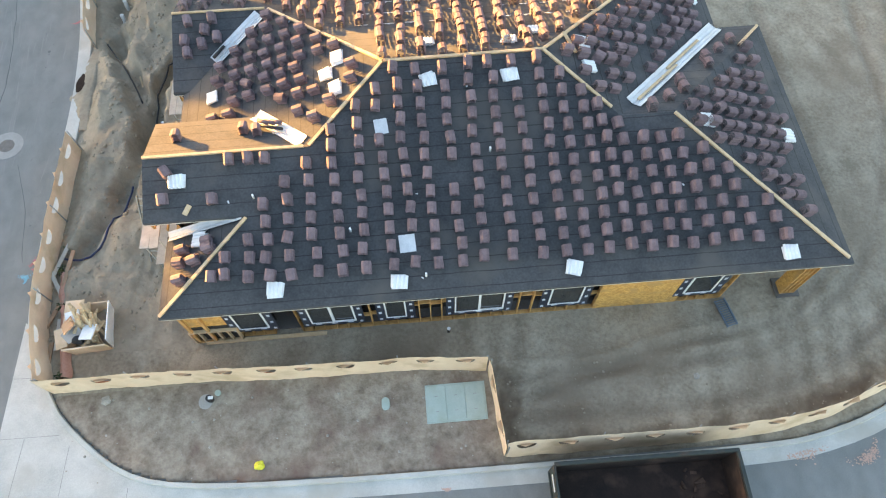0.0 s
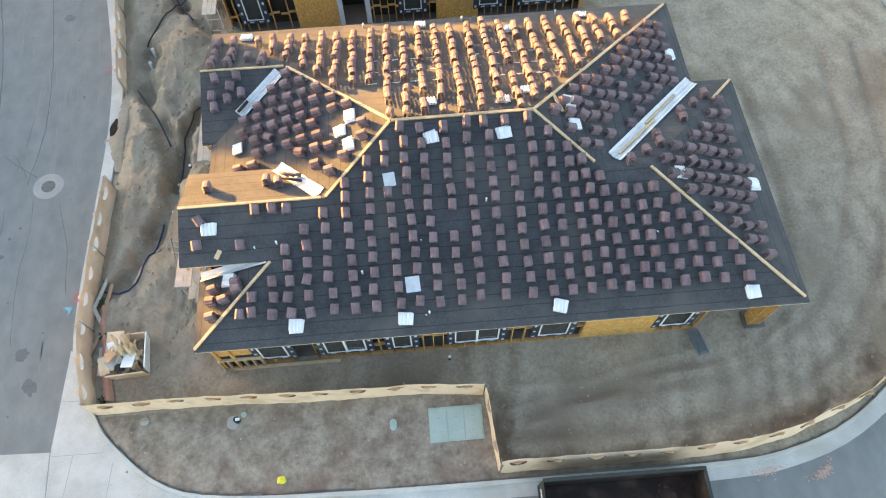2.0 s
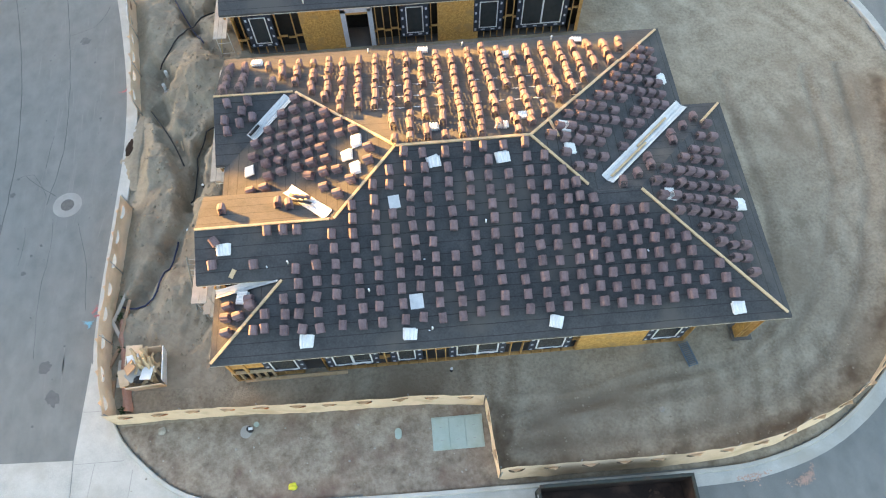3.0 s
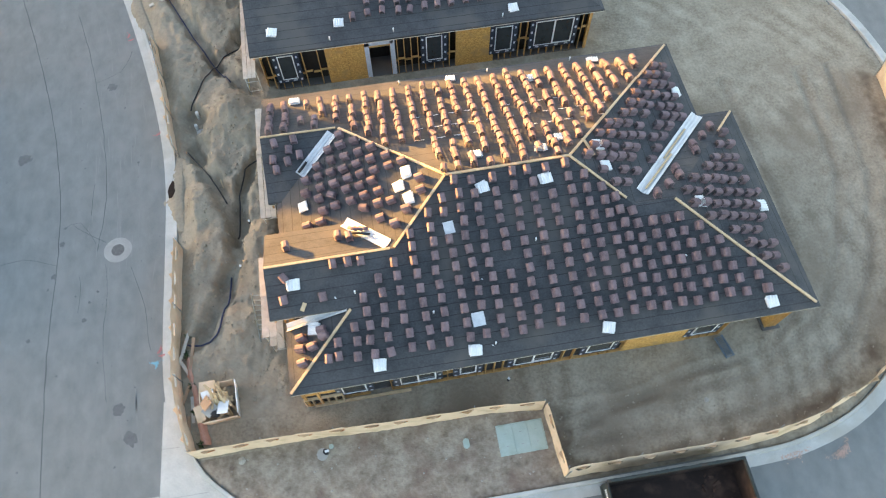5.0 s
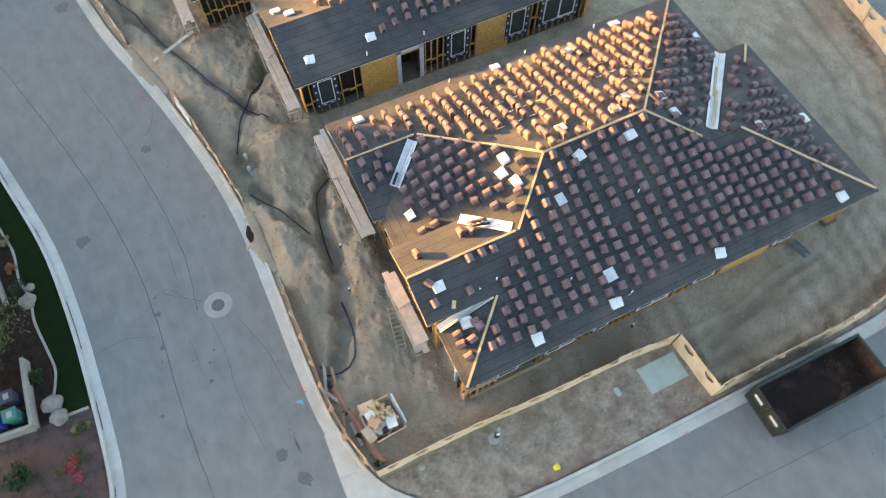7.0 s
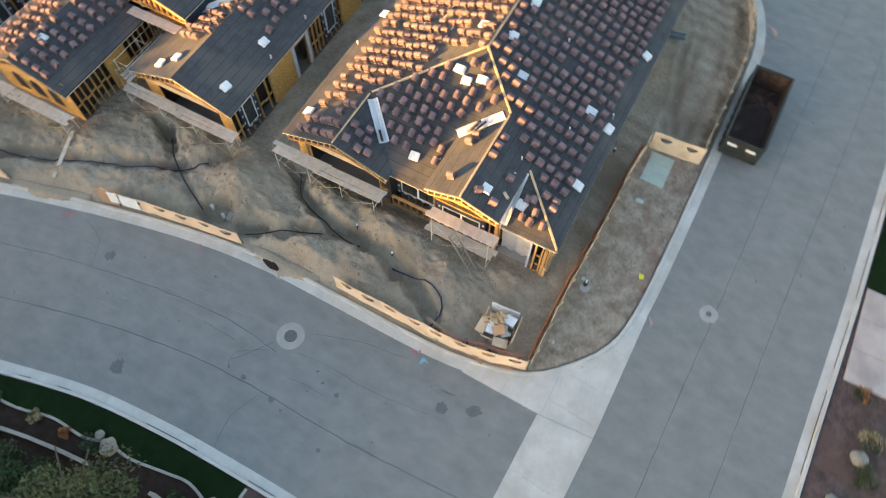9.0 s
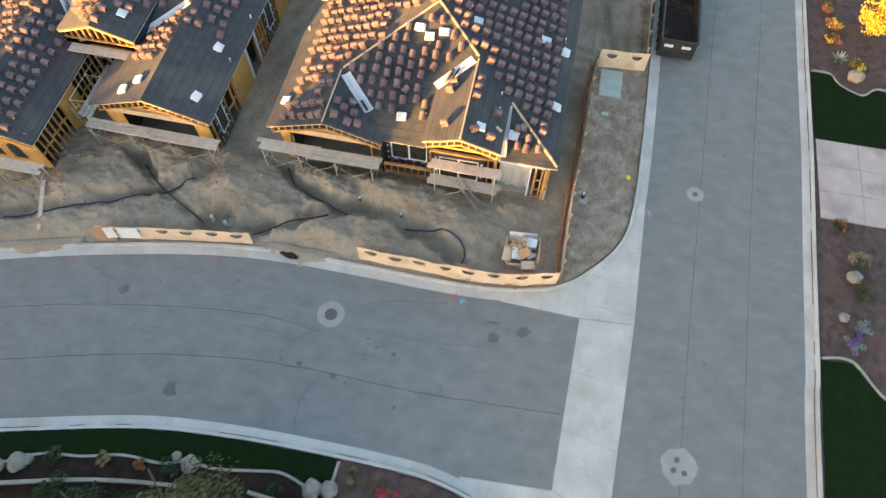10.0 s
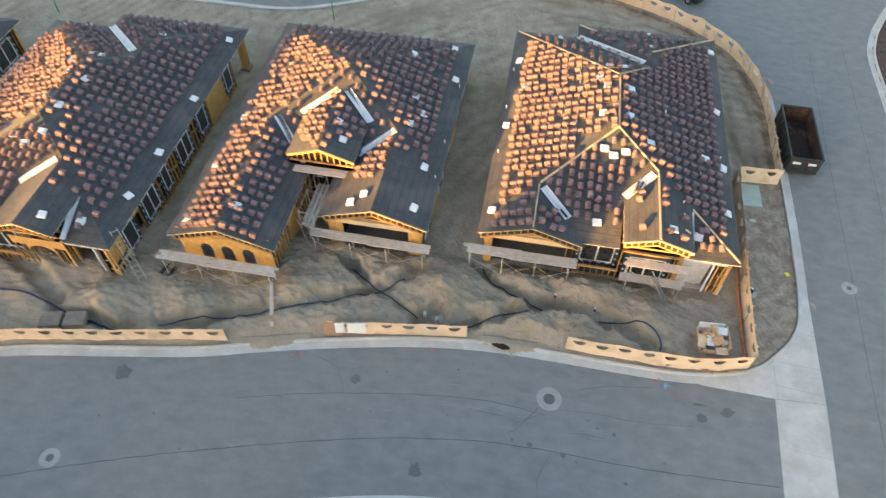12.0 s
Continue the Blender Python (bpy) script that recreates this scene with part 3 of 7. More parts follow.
def piece(name, lo, hi, m, mat, parent):
    """A bar or board as a part of its own; alike ones share their mesh."""
    size = tuple(round(b - a, 3) for a, b in zip(lo, hi))
    key = (name, size, mat)
    if key not in PIECES:
        bm = bmesh.new()
        box(bm, [-s / 2 for s in size], [s / 2 for s in size])
        bmesh.ops.recalc_face_normals(bm, faces=bm.faces)
        me = bpy.data.meshes.new(name)
        bm.to_mesh(me)
        bm.free()
        me.materials.append(M[mat])
        PIECES[key] = me
    ob = new(name, PIECES[key])
    ob.parent = parent
    ob.matrix_basis = m @ Matrix.Translation([(a + b) / 2 for a, b in zip(lo, hi)])
    return ob


# ---- framed walls ----
def framed_wall(house, p, q, height, bays, base=0.06, depth=0.14, behind=True):
    """A stud wall from p to q with its outer face on pq (outside on the right), made of bays (kind, width).
    Kinds: studs, osb, low_osb, window, wide_window, door, open."""
    p, q = Vector((*p, base)), Vector((*q, base))
    k = (q - p).length / sum(w for _, w in bays)
    m = frame_to(p, q)
    x = 0
    run = 0
    piece("top_plate", (0, 0, height - 0.09), ((q - p).length, depth, height), m, "stud", house)
    for kind, w in bays:
        w *= k
        # near-black sheets imitate the shade of the rooms behind doors and studs
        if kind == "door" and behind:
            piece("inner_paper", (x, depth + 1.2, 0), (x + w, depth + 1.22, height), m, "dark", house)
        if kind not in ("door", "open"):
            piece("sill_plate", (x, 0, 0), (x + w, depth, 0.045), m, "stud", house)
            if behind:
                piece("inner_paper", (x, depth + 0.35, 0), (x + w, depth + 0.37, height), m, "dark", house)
        stud = lambda a, z0=0.045, z1=height - 0.09: piece("stud", (a - 0.02, 0, z0), (a + 0.02, depth, z1), m, "stud", house)
        if kind in ("studs", "low_osb"):
            n = max(1, round(w / 0.40))
            for i in range(n + 1):
                if random.random() < 0.93:
                    stud(x + w * i / n)
            zr = random.choice((0.95, 1.25, 1.5))
            for i in range(n):
                piece("nogging", (x + w * i / n + 0.02, 0.01, zr + 0.1 * (i % 2)), (x + w * (i + 1) / n - 0.02, depth - 0.01, zr + 0.1 * (i % 2) + 0.045), m, "stud", house)
            if kind == "low_osb":
                n = max(1, round(w / 1.22))
                for i in range(n):
                    piece("sheathing", (x + w * i / n + 0.003, -0.014, 1.25), (x + w * (i + 1) / n - 0.003, -0.002, height), m, "osb", house)
                # shade behind the low studs, put in as a near-black sheet
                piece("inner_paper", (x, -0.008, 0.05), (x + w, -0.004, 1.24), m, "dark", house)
                piece("top_plate", (x, -0.13, 0.92), (x + w, -0.01, 0.965), m, "lumber", house)
                piece("sill_plate", (x, -0.13, 0), (x + w, -0.01, 0.045), m, "lumber", house)
                for i in range(6):
                    piece("stud", (x + (w - 0.045) * i / 5, -0.13, 0.045), (x + (w - 0.045) * i / 5 + 0.045, -0.01, 0.92), m, "lumber", house)
        elif kind == "osb":
            n = max(1, round(w / 1.22))
            for i in range(n):
                piece("sheathing", (x + w * i / n + 0.003, -0.014, 0.02), (x + w * (i + 1) / n - 0.003, -0.002, height), m, "osb", house)
            stud(x + 0.02)
        elif kind in ("window", "wide_window"):
            z0, z1 = 0.75, height - 0.35
            stud(x), stud(x + w)
            piece("window_sill", (x + 0.02, 0, z0 - 0.09), (x + w - 0.02, depth, z0), m, "stud", house)
            piece("lintel", (x + 0.02, 0, z1), (x + w - 0.02, depth, height - 0.09), m, "stud", house)
            n = max(1, round(w / 0.4))
            for i in range(1, n):
                stud(x + w * i / n, 0.045, z0 - 0.09)
            add_window(house, m, x, w, z0, z1, 2 if kind == "wide_window" else 1)
        elif kind == "door":
            stud(x), stud(x + w)
            piece("lintel", (x + 0.02, 0, 2.2), (x + w - 0.02, depth, height - 0.09), m, "stud", house)
        x += w


def add_window(house, m, x, w, z0, z1, lights):
    """A vinyl window with a dark sash, black flashing paper round it and pale tape patches on the paper."""
    bm = bmesh.new()
    a, b = x + 0.05, x + w - 0.05
    for lo, hi in (((a, -0.055, z0 + 0.02), (a + 0.05, 0.05, z1)), ((b - 0.05, -0.055, z0 + 0.02), (b, 0.05, z1)), ((a + 0.05, -0.055, z0 + 0.02), (b - 0.05, 0.05, z0 + 0.055)), ((a + 0.05, -0.055, z1 - 0.035), (b - 0.05, 0.05, z1))):
        box(bm, lo, hi, m)
    for i in range(1, lights):
        c = a + (b - a) * i / lights
        box(bm, (c - 0.04, -0.054, z0 + 0.055), (c + 0.04, 0.049, z1 - 0.035), m)
    win = part("window", bm, M["white"], house, "new white framed window with black flashing")
    for i in range(lights):
        c, d = a + 0.05 + (b - a - 0.1) * i / lights, a + 0.05 + (b - a - 0.1) * (i + 1) / lights
        bm = bmesh.new()
        y0 = -0.03 + 0.03 * (i % 2)
        for lo, hi in (((c, y0, z0 + 0.055), (c + 0.045, y0 + 0.03, z1 - 0.035)), ((d - 0.045, y0, z0 + 0.055), (d, y0 + 0.03, z1 - 0.035)), ((c + 0.045, y0, z0 + 0.055), (d - 0.045, y0 + 0.03, z0 + 0.11)), ((c + 0.045, y0, z1 - 0.09), (d - 0.045, y0 + 0.03, z1 - 0.035))):
            box(bm, lo, hi, m)
        sash = part("sash", bm, M["black"], win, "dark bronze window sash")
        bm = bmesh.new()
        box(bm, (c + 0.045, y0 + 0.01, z0 + 0.11), (d - 0.045, y0 + 0.018, z1 - 0.09), m)
        part("pane", bm, M["glass"], sash)
    bm = bmesh.new()
    f = 0.23
    for lo, hi in (((x - f, -0.02, z0 - f), (x + 0.05, -0.004, z1 + f)), ((x + w - 0.05, -0.02, z0 - f), (x + w + f, -0.004, z1 + f)), ((x + 0.05, -0.021, z0 - f), (x + w - 0.05, -0.005, z0 + 0.02)), ((x + 0.05, -0.021, z1), (x + w - 0.05, -0.005, z1 + f))):
        box(bm, lo, hi, m)
    part("flashing_paper", bm, M["wrap"], win, "black waterproof flashing paper")
    for c in (x - 0.17, x + w + 0.06):
        for k in range(4):
            zz = z0 - f + (z1 - z0 + 2 * f) * (k + 0.12) / 4
            piece("tape", (c, -0.026, zz), (c + 0.10, -0.0215, zz + 0.15), m, "tape", win)
    for k in range(max(1, round(w / 0.55))):
        c = x + w * (k + 0.5) / max(1, round(w / 0.55))
        piece("tape", (c - 0.10, -0.026, z0 - 0.15), (c + 0.10, -0.0225, z0 - 0.07), m, "tape", win)


def gable_end(house, x, y0, y1, apex_y, apex_z, drop_z, reach=0.3, board=False):
    """Open gable truss in the plane x: bottom chord, sloping chords and uprights."""
    zl = lambda y: apex_z - abs(y - apex_y) * PITCH - 0.19
    edge = x - reach
    bm = bmesh.new()
    beam(bm, (x, y0, drop_z), (x, y1, drop_z), 0.05, 0.10)
    for ya in (y0, y1):
        beam(bm, (edge, ya, zl(ya)), (edge, apex_y, zl(apex_y)), 0.045, 0.07)
        beam(bm, (edge + 0.05, ya, zl(ya) - 0.46), (edge + 0.05, apex_y, zl(apex_y) - 0.46), 0.045, 0.07)
    n = round((y1 - y0) / 0.36)
    for i in range(n + 1):
        y = y0 + (y1 - y0) * i / n
        beam(bm, (edge + 0.03, y, zl(y) - 0.46), (edge + 0.03, y, zl(y)), 0.05, 0.04, Vector((0, 1, 0)))
    part("gable_truss", bm, M["stud"], house, "open timber gable truss with uprights")
    # near-black strip under each rake paints the shade between the uprights
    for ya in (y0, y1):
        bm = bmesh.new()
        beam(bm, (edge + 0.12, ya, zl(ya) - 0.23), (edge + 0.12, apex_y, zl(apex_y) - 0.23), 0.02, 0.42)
        part("inner_paper", bm, M["dark"], house, "near-black strip painted as shade between the truss uprights")
    # near-black panel in place of the attic's shade
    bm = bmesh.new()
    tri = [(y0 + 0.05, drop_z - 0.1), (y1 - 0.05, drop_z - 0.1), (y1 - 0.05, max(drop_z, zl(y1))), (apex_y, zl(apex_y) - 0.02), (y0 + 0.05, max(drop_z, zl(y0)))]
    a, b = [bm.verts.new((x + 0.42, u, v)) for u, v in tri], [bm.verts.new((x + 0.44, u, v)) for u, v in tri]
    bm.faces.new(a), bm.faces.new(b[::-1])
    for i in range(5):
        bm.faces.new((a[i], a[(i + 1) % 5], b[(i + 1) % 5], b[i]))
    part("inner_paper", bm, M["dark"], house, "near-black panel standing in for attic shade behind the truss")
    if board:
        bm = bmesh.new()
        box(bm, (x + 0.06, y0 + 0.1, drop_z - 0.1), (x + 0.08, y1 - 0.1, drop_z + 0.28))
        part("sheathing", bm, M["osb"], house, "golden oriented strand board sheathing")


def hip_board(house, p, q, w=0.10, gap=0.0):
    """A pale nailing board standing along a ridge or hip."""
    p, q = Vector(p), Vector(q)
    bm = bmesh.new()
    n = max(1, round((q - p).length / 3.6))
    for i in range(n):
        a, b = p.lerp(q, i / n), p.lerp(q, (i + 1) / n - 0.004)
        off = Vector((random.uniform(-1, 1), random.uniform(-1, 1), 0)) * 0.02
        beam(bm, a + off + Vector((0, 0, 0.05)), b - off + Vector((0, 0, 0.05)), w, 0.06)
    part("ridge_board", bm, M["lumber"], house, "pale sawn timber nailing board")


def valley_flashing(house, p, q, w=0.5, mat="flashing"):
    """Folded sheet-metal valley with a raised middle rib and turned-up edges."""
    p, q = Vector(p), Vector(q)
    m = frame_to(p, q)
    L = (q - p).length
    prof = [(-w / 2, 0.13), (-w / 2 + 0.02, 0.10), (-w / 4 - 0.015, 0.065), (-w / 4, 0.095), (-w / 4 + 0.015, 0.065), (-0.02, 0.03), (0, 0.075), (0.02, 0.03), (w / 4 - 0.015, 0.065), (w / 4, 0.095), (w / 4 + 0.015, 0.065), (w / 2 - 0.02, 0.10), (w / 2, 0.13)]
    bm = bmesh.new()
    n = max(1, round(L / 2.4))
    for i in range(n):
        x0, x1 = L * i / n, L * (i + 1) / n + (0.08 if i < n - 1 else 0)
        lift = 0.006 * (i % 2)
        rows = [[bm.verts.new(m @ Vector((x, y, z + dz + lift))) for y, z in prof] for x, dz in ((x0, 0), (x1, 0))]
        low = [[bm.verts.new(m @ Vector((x, y, z - 0.01 + lift))) for y, z in prof] for x in (x0, x1)]
        for k in range(len(prof) - 1):
            bm.faces.new((rows[0][k], rows[0][k + 1], rows[1][k + 1], rows[1][k]))
            bm.faces.new((low[0][k], low[1][k], low[1][k + 1], low[0][k + 1]))
        for r, l in zip(rows, low):
            for k in range(len(prof) - 1):
                bm.faces.new((r[k], l[k], l[k + 1], r[k + 1]))
        for k in (0, len(prof) - 1):
            bm.faces.new((rows[0][k], rows[1][k], low[1][k], low[0][k]))
    part("valley_flashing", bm, M[mat], house, "bright folded sheet-metal valley flashing")


def house_floor(house, poly):
    bm = bmesh.new()
    prism(bm, poly, -0.05, 0.12)
    part("floor_slab", bm, M["floor"], house, "concrete floor slab coloured dark for the interior shade")


Z = lambda d: EAVE + PITCH * d


def arched_entry(house, x, y0, y1, mid, r):
    """Open framed arch: strand board spandrel over two stud piers, passage shade as a near-black panel."""
    spring = 1.62
    arc = [(mid - r * math.cos(k * math.pi / 14), spring + 0.78 * r * math.sin(k * math.pi / 14)) for k in range(15)]
    bm = bmesh.new()
    for (ya, za), (yb, zb) in zip(arc, arc[1:]):
        bar = [bm.verts.new((xx, yy, zz)) for xx in (x - 0.03, x) for yy, zz in ((ya, za), (yb, zb), (yb, 2.9), (ya, 2.9))]
        for f in ((0, 1, 2, 3), (7, 6, 5, 4), (0, 4, 5, 1), (3, 2, 6, 7)):
            bm.faces.new([bar[q] for q in f])
    for lo, hi in ((y0, mid - r), (mid + r, y1)):
        box(bm, (x - 0.03, lo, 2.25), (x, hi, 2.9))
    bmesh.ops.remove_doubles(bm, verts=bm.verts, dist=0.001)
    part("sheathing", bm, M["osb"], house, "golden strand board spandrel cut to an arch")
    bm = bmesh.new()
    rings = [[bm.verts.new((x + dx, y, z + dz)) for dx, dz in ((0.004, 0.0), (0.6, 0.0), (0.6, 0.04), (0.004, 0.04))] for y, z in arc]
    for ra, rb in zip(rings, rings[1:]):
        for q in range(4):
            bm.faces.new((ra[q], ra[(q + 1) % 4], rb[(q + 1) % 4], rb[q]))
    bm.faces.new(rings[0])
    bm.faces.new(rings[-1])
    part("arch_soffit", bm, M["stud"], house, "curved timber soffit of the arch")
    for lo, hi in ((y0, mid - r), (mid + r, y1)):
        n = 3 if hi - lo < 0.9 else 4
        for dx in (0.0, 0.5):
            for k in range(n):
                y = lo + (hi - lo - 0.045) * k / (n - 1)
                piece("pier_stud", (x + dx, y, 0.1), (x + dx + 0.09, y + 0.045, 2.25), Matrix(), "stud", house)
            for z in (0.1, 0.62, 2.2):
                piece("pier_rail", (x + dx - 0.004, lo, z), (x + dx + 0.094, hi, z + 0.045), Matrix(), "lumber", house)
    # the passage's shade, put in as a near-black panel
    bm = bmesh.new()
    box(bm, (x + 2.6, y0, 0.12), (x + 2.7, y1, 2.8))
    part("inner_paper", bm, M["dark"], house, "near-black panel standing in for shade behind the arch")


def house_a(name, at, label, boards=True):
    h = thing(name, label, "house", "row of houses under construction", at=at)
    build_roof(h, FACES_A)
    house_floor(h, [(0.35, 0.58), (18.2, 0.58), (18.3, 9.4), (19.2, 9.4), (19.2, 14.1), (0.35, 14.1)])
    H = 2.82
    framed_wall(h, (0.12, 0.42), (18.3, 0.42), H, [("low_osb", 1.6), ("window", 1.1), ("door", 0.95), ("studs", 0.35), ("wide_window", 1.6), ("studs", 0.9), ("window", 0.8), ("studs", 1.5), ("wide_window", 1.75), ("studs", 1.4), ("window", 1.2), ("studs", 0.55), ("osb", 2.9), ("window", 1.1), ("studs", 0.5)])
    framed_wall(h, (18.3, 0.58), (18.3, 9.4), H, [("studs", 1.0), ("wide_window", 2.4), ("osb", 2.4), ("studs", 1.2)])
    framed_wall(h, (19.2, 9.6), (19.2, 14.1), H, [("osb", 2.2), ("window", 1.2), ("studs", 1.0)])
    framed_wall(h, (19.2, 14.1), (0.35, 14.1), H, [("osb", 3.6), ("window", 1.2), ("studs", 2.4), ("window", 1.2), ("osb", 2.4), ("studs", 3.0), ("window", 1.2), ("studs", 2.0)])
    # garage front
    framed_wall(h, (0.1, 14.1), (0.1, 8.9), 2.35, [("osb", 0.5), ("open", 4.6), ("studs", 0.5)], behind=False)
    gable_end(h, 0.08, 8.75, 14.3, 11.45, Z(3.05), 3.0, 0.36)
    bm = bmesh.new()
    box(bm, (0.0, 8.9, 2.5), (0.16, 14.1, 2.86))
    part("header_beam", bm, M["lumber"], h, "long laminated timber header beam")
    # garage walls coloured near-black to imitate the unlit interior
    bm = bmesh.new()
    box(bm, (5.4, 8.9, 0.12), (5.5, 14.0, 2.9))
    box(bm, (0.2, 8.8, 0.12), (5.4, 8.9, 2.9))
    part("inner_paper", bm, M["dark"], h, "garage inner walls coloured near-black as interior shade")
    # recess with a double window
    framed_wall(h, (0.75, 8.9), (0.75, 6.2), 2.7, [("studs", 0.3), ("wide_window", 1.7), ("studs", 0.3)])
    bm = bmesh.new()
    for i in range(8):
        y = 6.25 + i * 0.36
        box(bm, (0.22, y, 0.12), (0.32, y + 0.045, 0.78))
    box(bm, (0.2, 6.2, 0.76), (0.34, 8.85, 0.85))
    box(bm, (0.2, 6.2, 0.08), (0.34, 8.85, 0.14))
    part("low_wall", bm, M["stud"], h, "low timber-framed wall before the recess")
    # front room under the second gable
    if boards:
        framed_wall(h, (0.1, 6.3), (0.1, 2.95), 2.75, [("studs", 0.4), ("wide_window", 2.0), ("studs", 0.8)])
    else:
        arched_entry(h, 0.1, 2.95, 6.3, 4.62, 0.82)
    gable_end(h, 0.05, 2.95, 6.4, 4.75, Z(4.75), 3.35, 0.38)
    framed_wall(h, (0.1, 2.95), (2.6, 2.95), 2.9, [("studs", 1.0), ("door", 1.0), ("studs", 0.6)])
    # corner porch
    bm = bmesh.new()
    prism(bm, [(0.32, 0.60), (2.6, 0.60), (2.6, 2.9), (0.32, 2.9)], 0.11, 0.135)
    part("porch_slab", bm, M["slab"], h, "pale concrete porch slab")
    bm = bmesh.new()
    for lo, hi in (((0.2, 0.3, 0.1), (0.29, 0.39, 2.7)), ((0.2, 0.95, 0.1), (0.29, 1.04, 2.7)), ((0.75, 0.3, 0.1), (0.84, 0.39, 2.7)), ((0.2, 0.3, 0.1), (0.84, 0.34, 0.2)), ((0.2, 0.3, 0.8), (0.24, 1.04, 0.9)), ((0.2, 0.3, 0.08), (0.26, 1.04, 0.2)), ((0.2, 0.62, 0.1), (0.25, 0.70, 2.6)), ((0.2, 0.3, 1.6), (0.24, 1.04, 1.7)), ((0.2, 0.3, 2.62), (0.84, 1.04, 2.7))):
        box(bm, lo, hi)
    part("porch_post", bm, M["stud"], h, "built-up timber porch post")
    bm = bmesh.new()
    box(bm, (0.15, 1.2, 0.15), (0.25, 1.3, 2.8))
    box(bm, (0.15, 0.35, 2.7), (0.35, 2.9, 2.95))
    part("porch_beam", bm, M["tape"], h, "pale wrapped porch post and beam")
    if boards:
        bm = bmesh.new()
        rows = [[bm.verts.new((0.42 + 0.07 * noise.noise((i * 0.7, k * 0.25, 3)) + 0.05 * (1 - k / 8) * math.sin(i * 1.1) + 0.25 * (1 - k / 8), 1.3 + 0.1 * i, 0.16 + 0.3 * k)) for i in range(16)] for k in range(9)]
        for r0, r1 in zip(rows, rows[1:]):
            for i in range(15):
                bm.faces.new((r0[i], r0[i + 1], r1[i + 1], r1[i]))
        part("draped_sheet", bm, M["sheeting"], h, "crumpled whitish plastic sheet hung across the porch", True)
    # rear corner post
    for dx in (0, 0.15, 0.30, 0.45):
        for dy in (0, 0.36):
            piece("rear_post", (20.42 + dx, 0.34 + dy, 0.1), (20.46 + dx, 0.43 + dy, 2.8), Matrix(), "stud", h)
    for zr in (0.16, 0.9, 1.7, 2.4):
        piece("rear_rail", (20.46, 0.345, zr), (20.87, 0.425, zr + 0.045), Matrix(), "stud", h)
    piece("sheathing", (20.47, 0.44, 0.16), (20.86, 0.455, 2.8), Matrix(), "osb", h)
    piece("sheathing", (20.405, 0.34, 0.16), (20.418, 0.79, 2.8), Matrix(), "osb", h)
    piece("rear_beam", (20.35, 0.5, 2.8), (21.05, 9.6, 2.95), Matrix(), "stud", h)
    piece("rear_beam", (18.3, 0.32, 2.8), (21.05, 0.5, 2.95), Matrix(), "stud", h)
    bm = bmesh.new()
    prism(bm, [(20.3, 0.22), (21.1, 0.22), (21.1, 0.95), (20.3, 0.95)], -0.05, 0.16)
    part("footing", bm, M["floor"], h, "concrete footing")
    # boards along ridges and hips
    r = 7.25
    if boards:
        hip_board(h, (0.05, 0.05, Z(0.05)), (2.75, 2.75, Z(2.75)))
        hip_board(h, (4.75, 4.75, Z(4.75)), (r, r, Z(r)))
        hip_board(h, (r, r, Z(r)), (12.4, r, Z(r)))
        hip_board(h, (12.4, r, Z(r)), (14.4, 5.25, Z(5.25)))
        hip_board(h, (16.37, 4.95, Z(4.95)), (21.17, 0.15, Z(0.15)))
        hip_board(h, (12.4, r, Z(r)), (19.5, 14.35, Z(0.15)))
        hip_board(h, (r, r, Z(r)), (3.1, 11.4, Z(3.05)))
        hip_board(h, (19.97, 8.65, Z(1.35)), (21.22, 9.9, Z(0.1)))
        hip_board(h, (3.0, 11.45, Z(3.05)), (-0.35, 11.45, Z(3.05)), 0.07)
        hip_board(h, (4.6, 4.75, Z(4.75)), (-0.4, 4.75, Z(4.75)), 0.09)
    # valley metal
    valley_flashing(h, (15.2, 5.55, Z(4.45)), (19.6, 9.95, Z(0.05)), 0.55)
    valley_flashing(h, (2.85, 11.2, Z(2.8)), (1.2, 9.6, Z(1.2)), 0.5)
    valley_flashing(h, (4.55, 4.95, Z(4.55)), (2.9, 6.55, Z(2.95)), 0.5)
    valley_flashing(h, (2.6, 2.85, Z(2.7) - 0.05), (0.1, 2.72, Z(0.1)), 0.34)
    return h


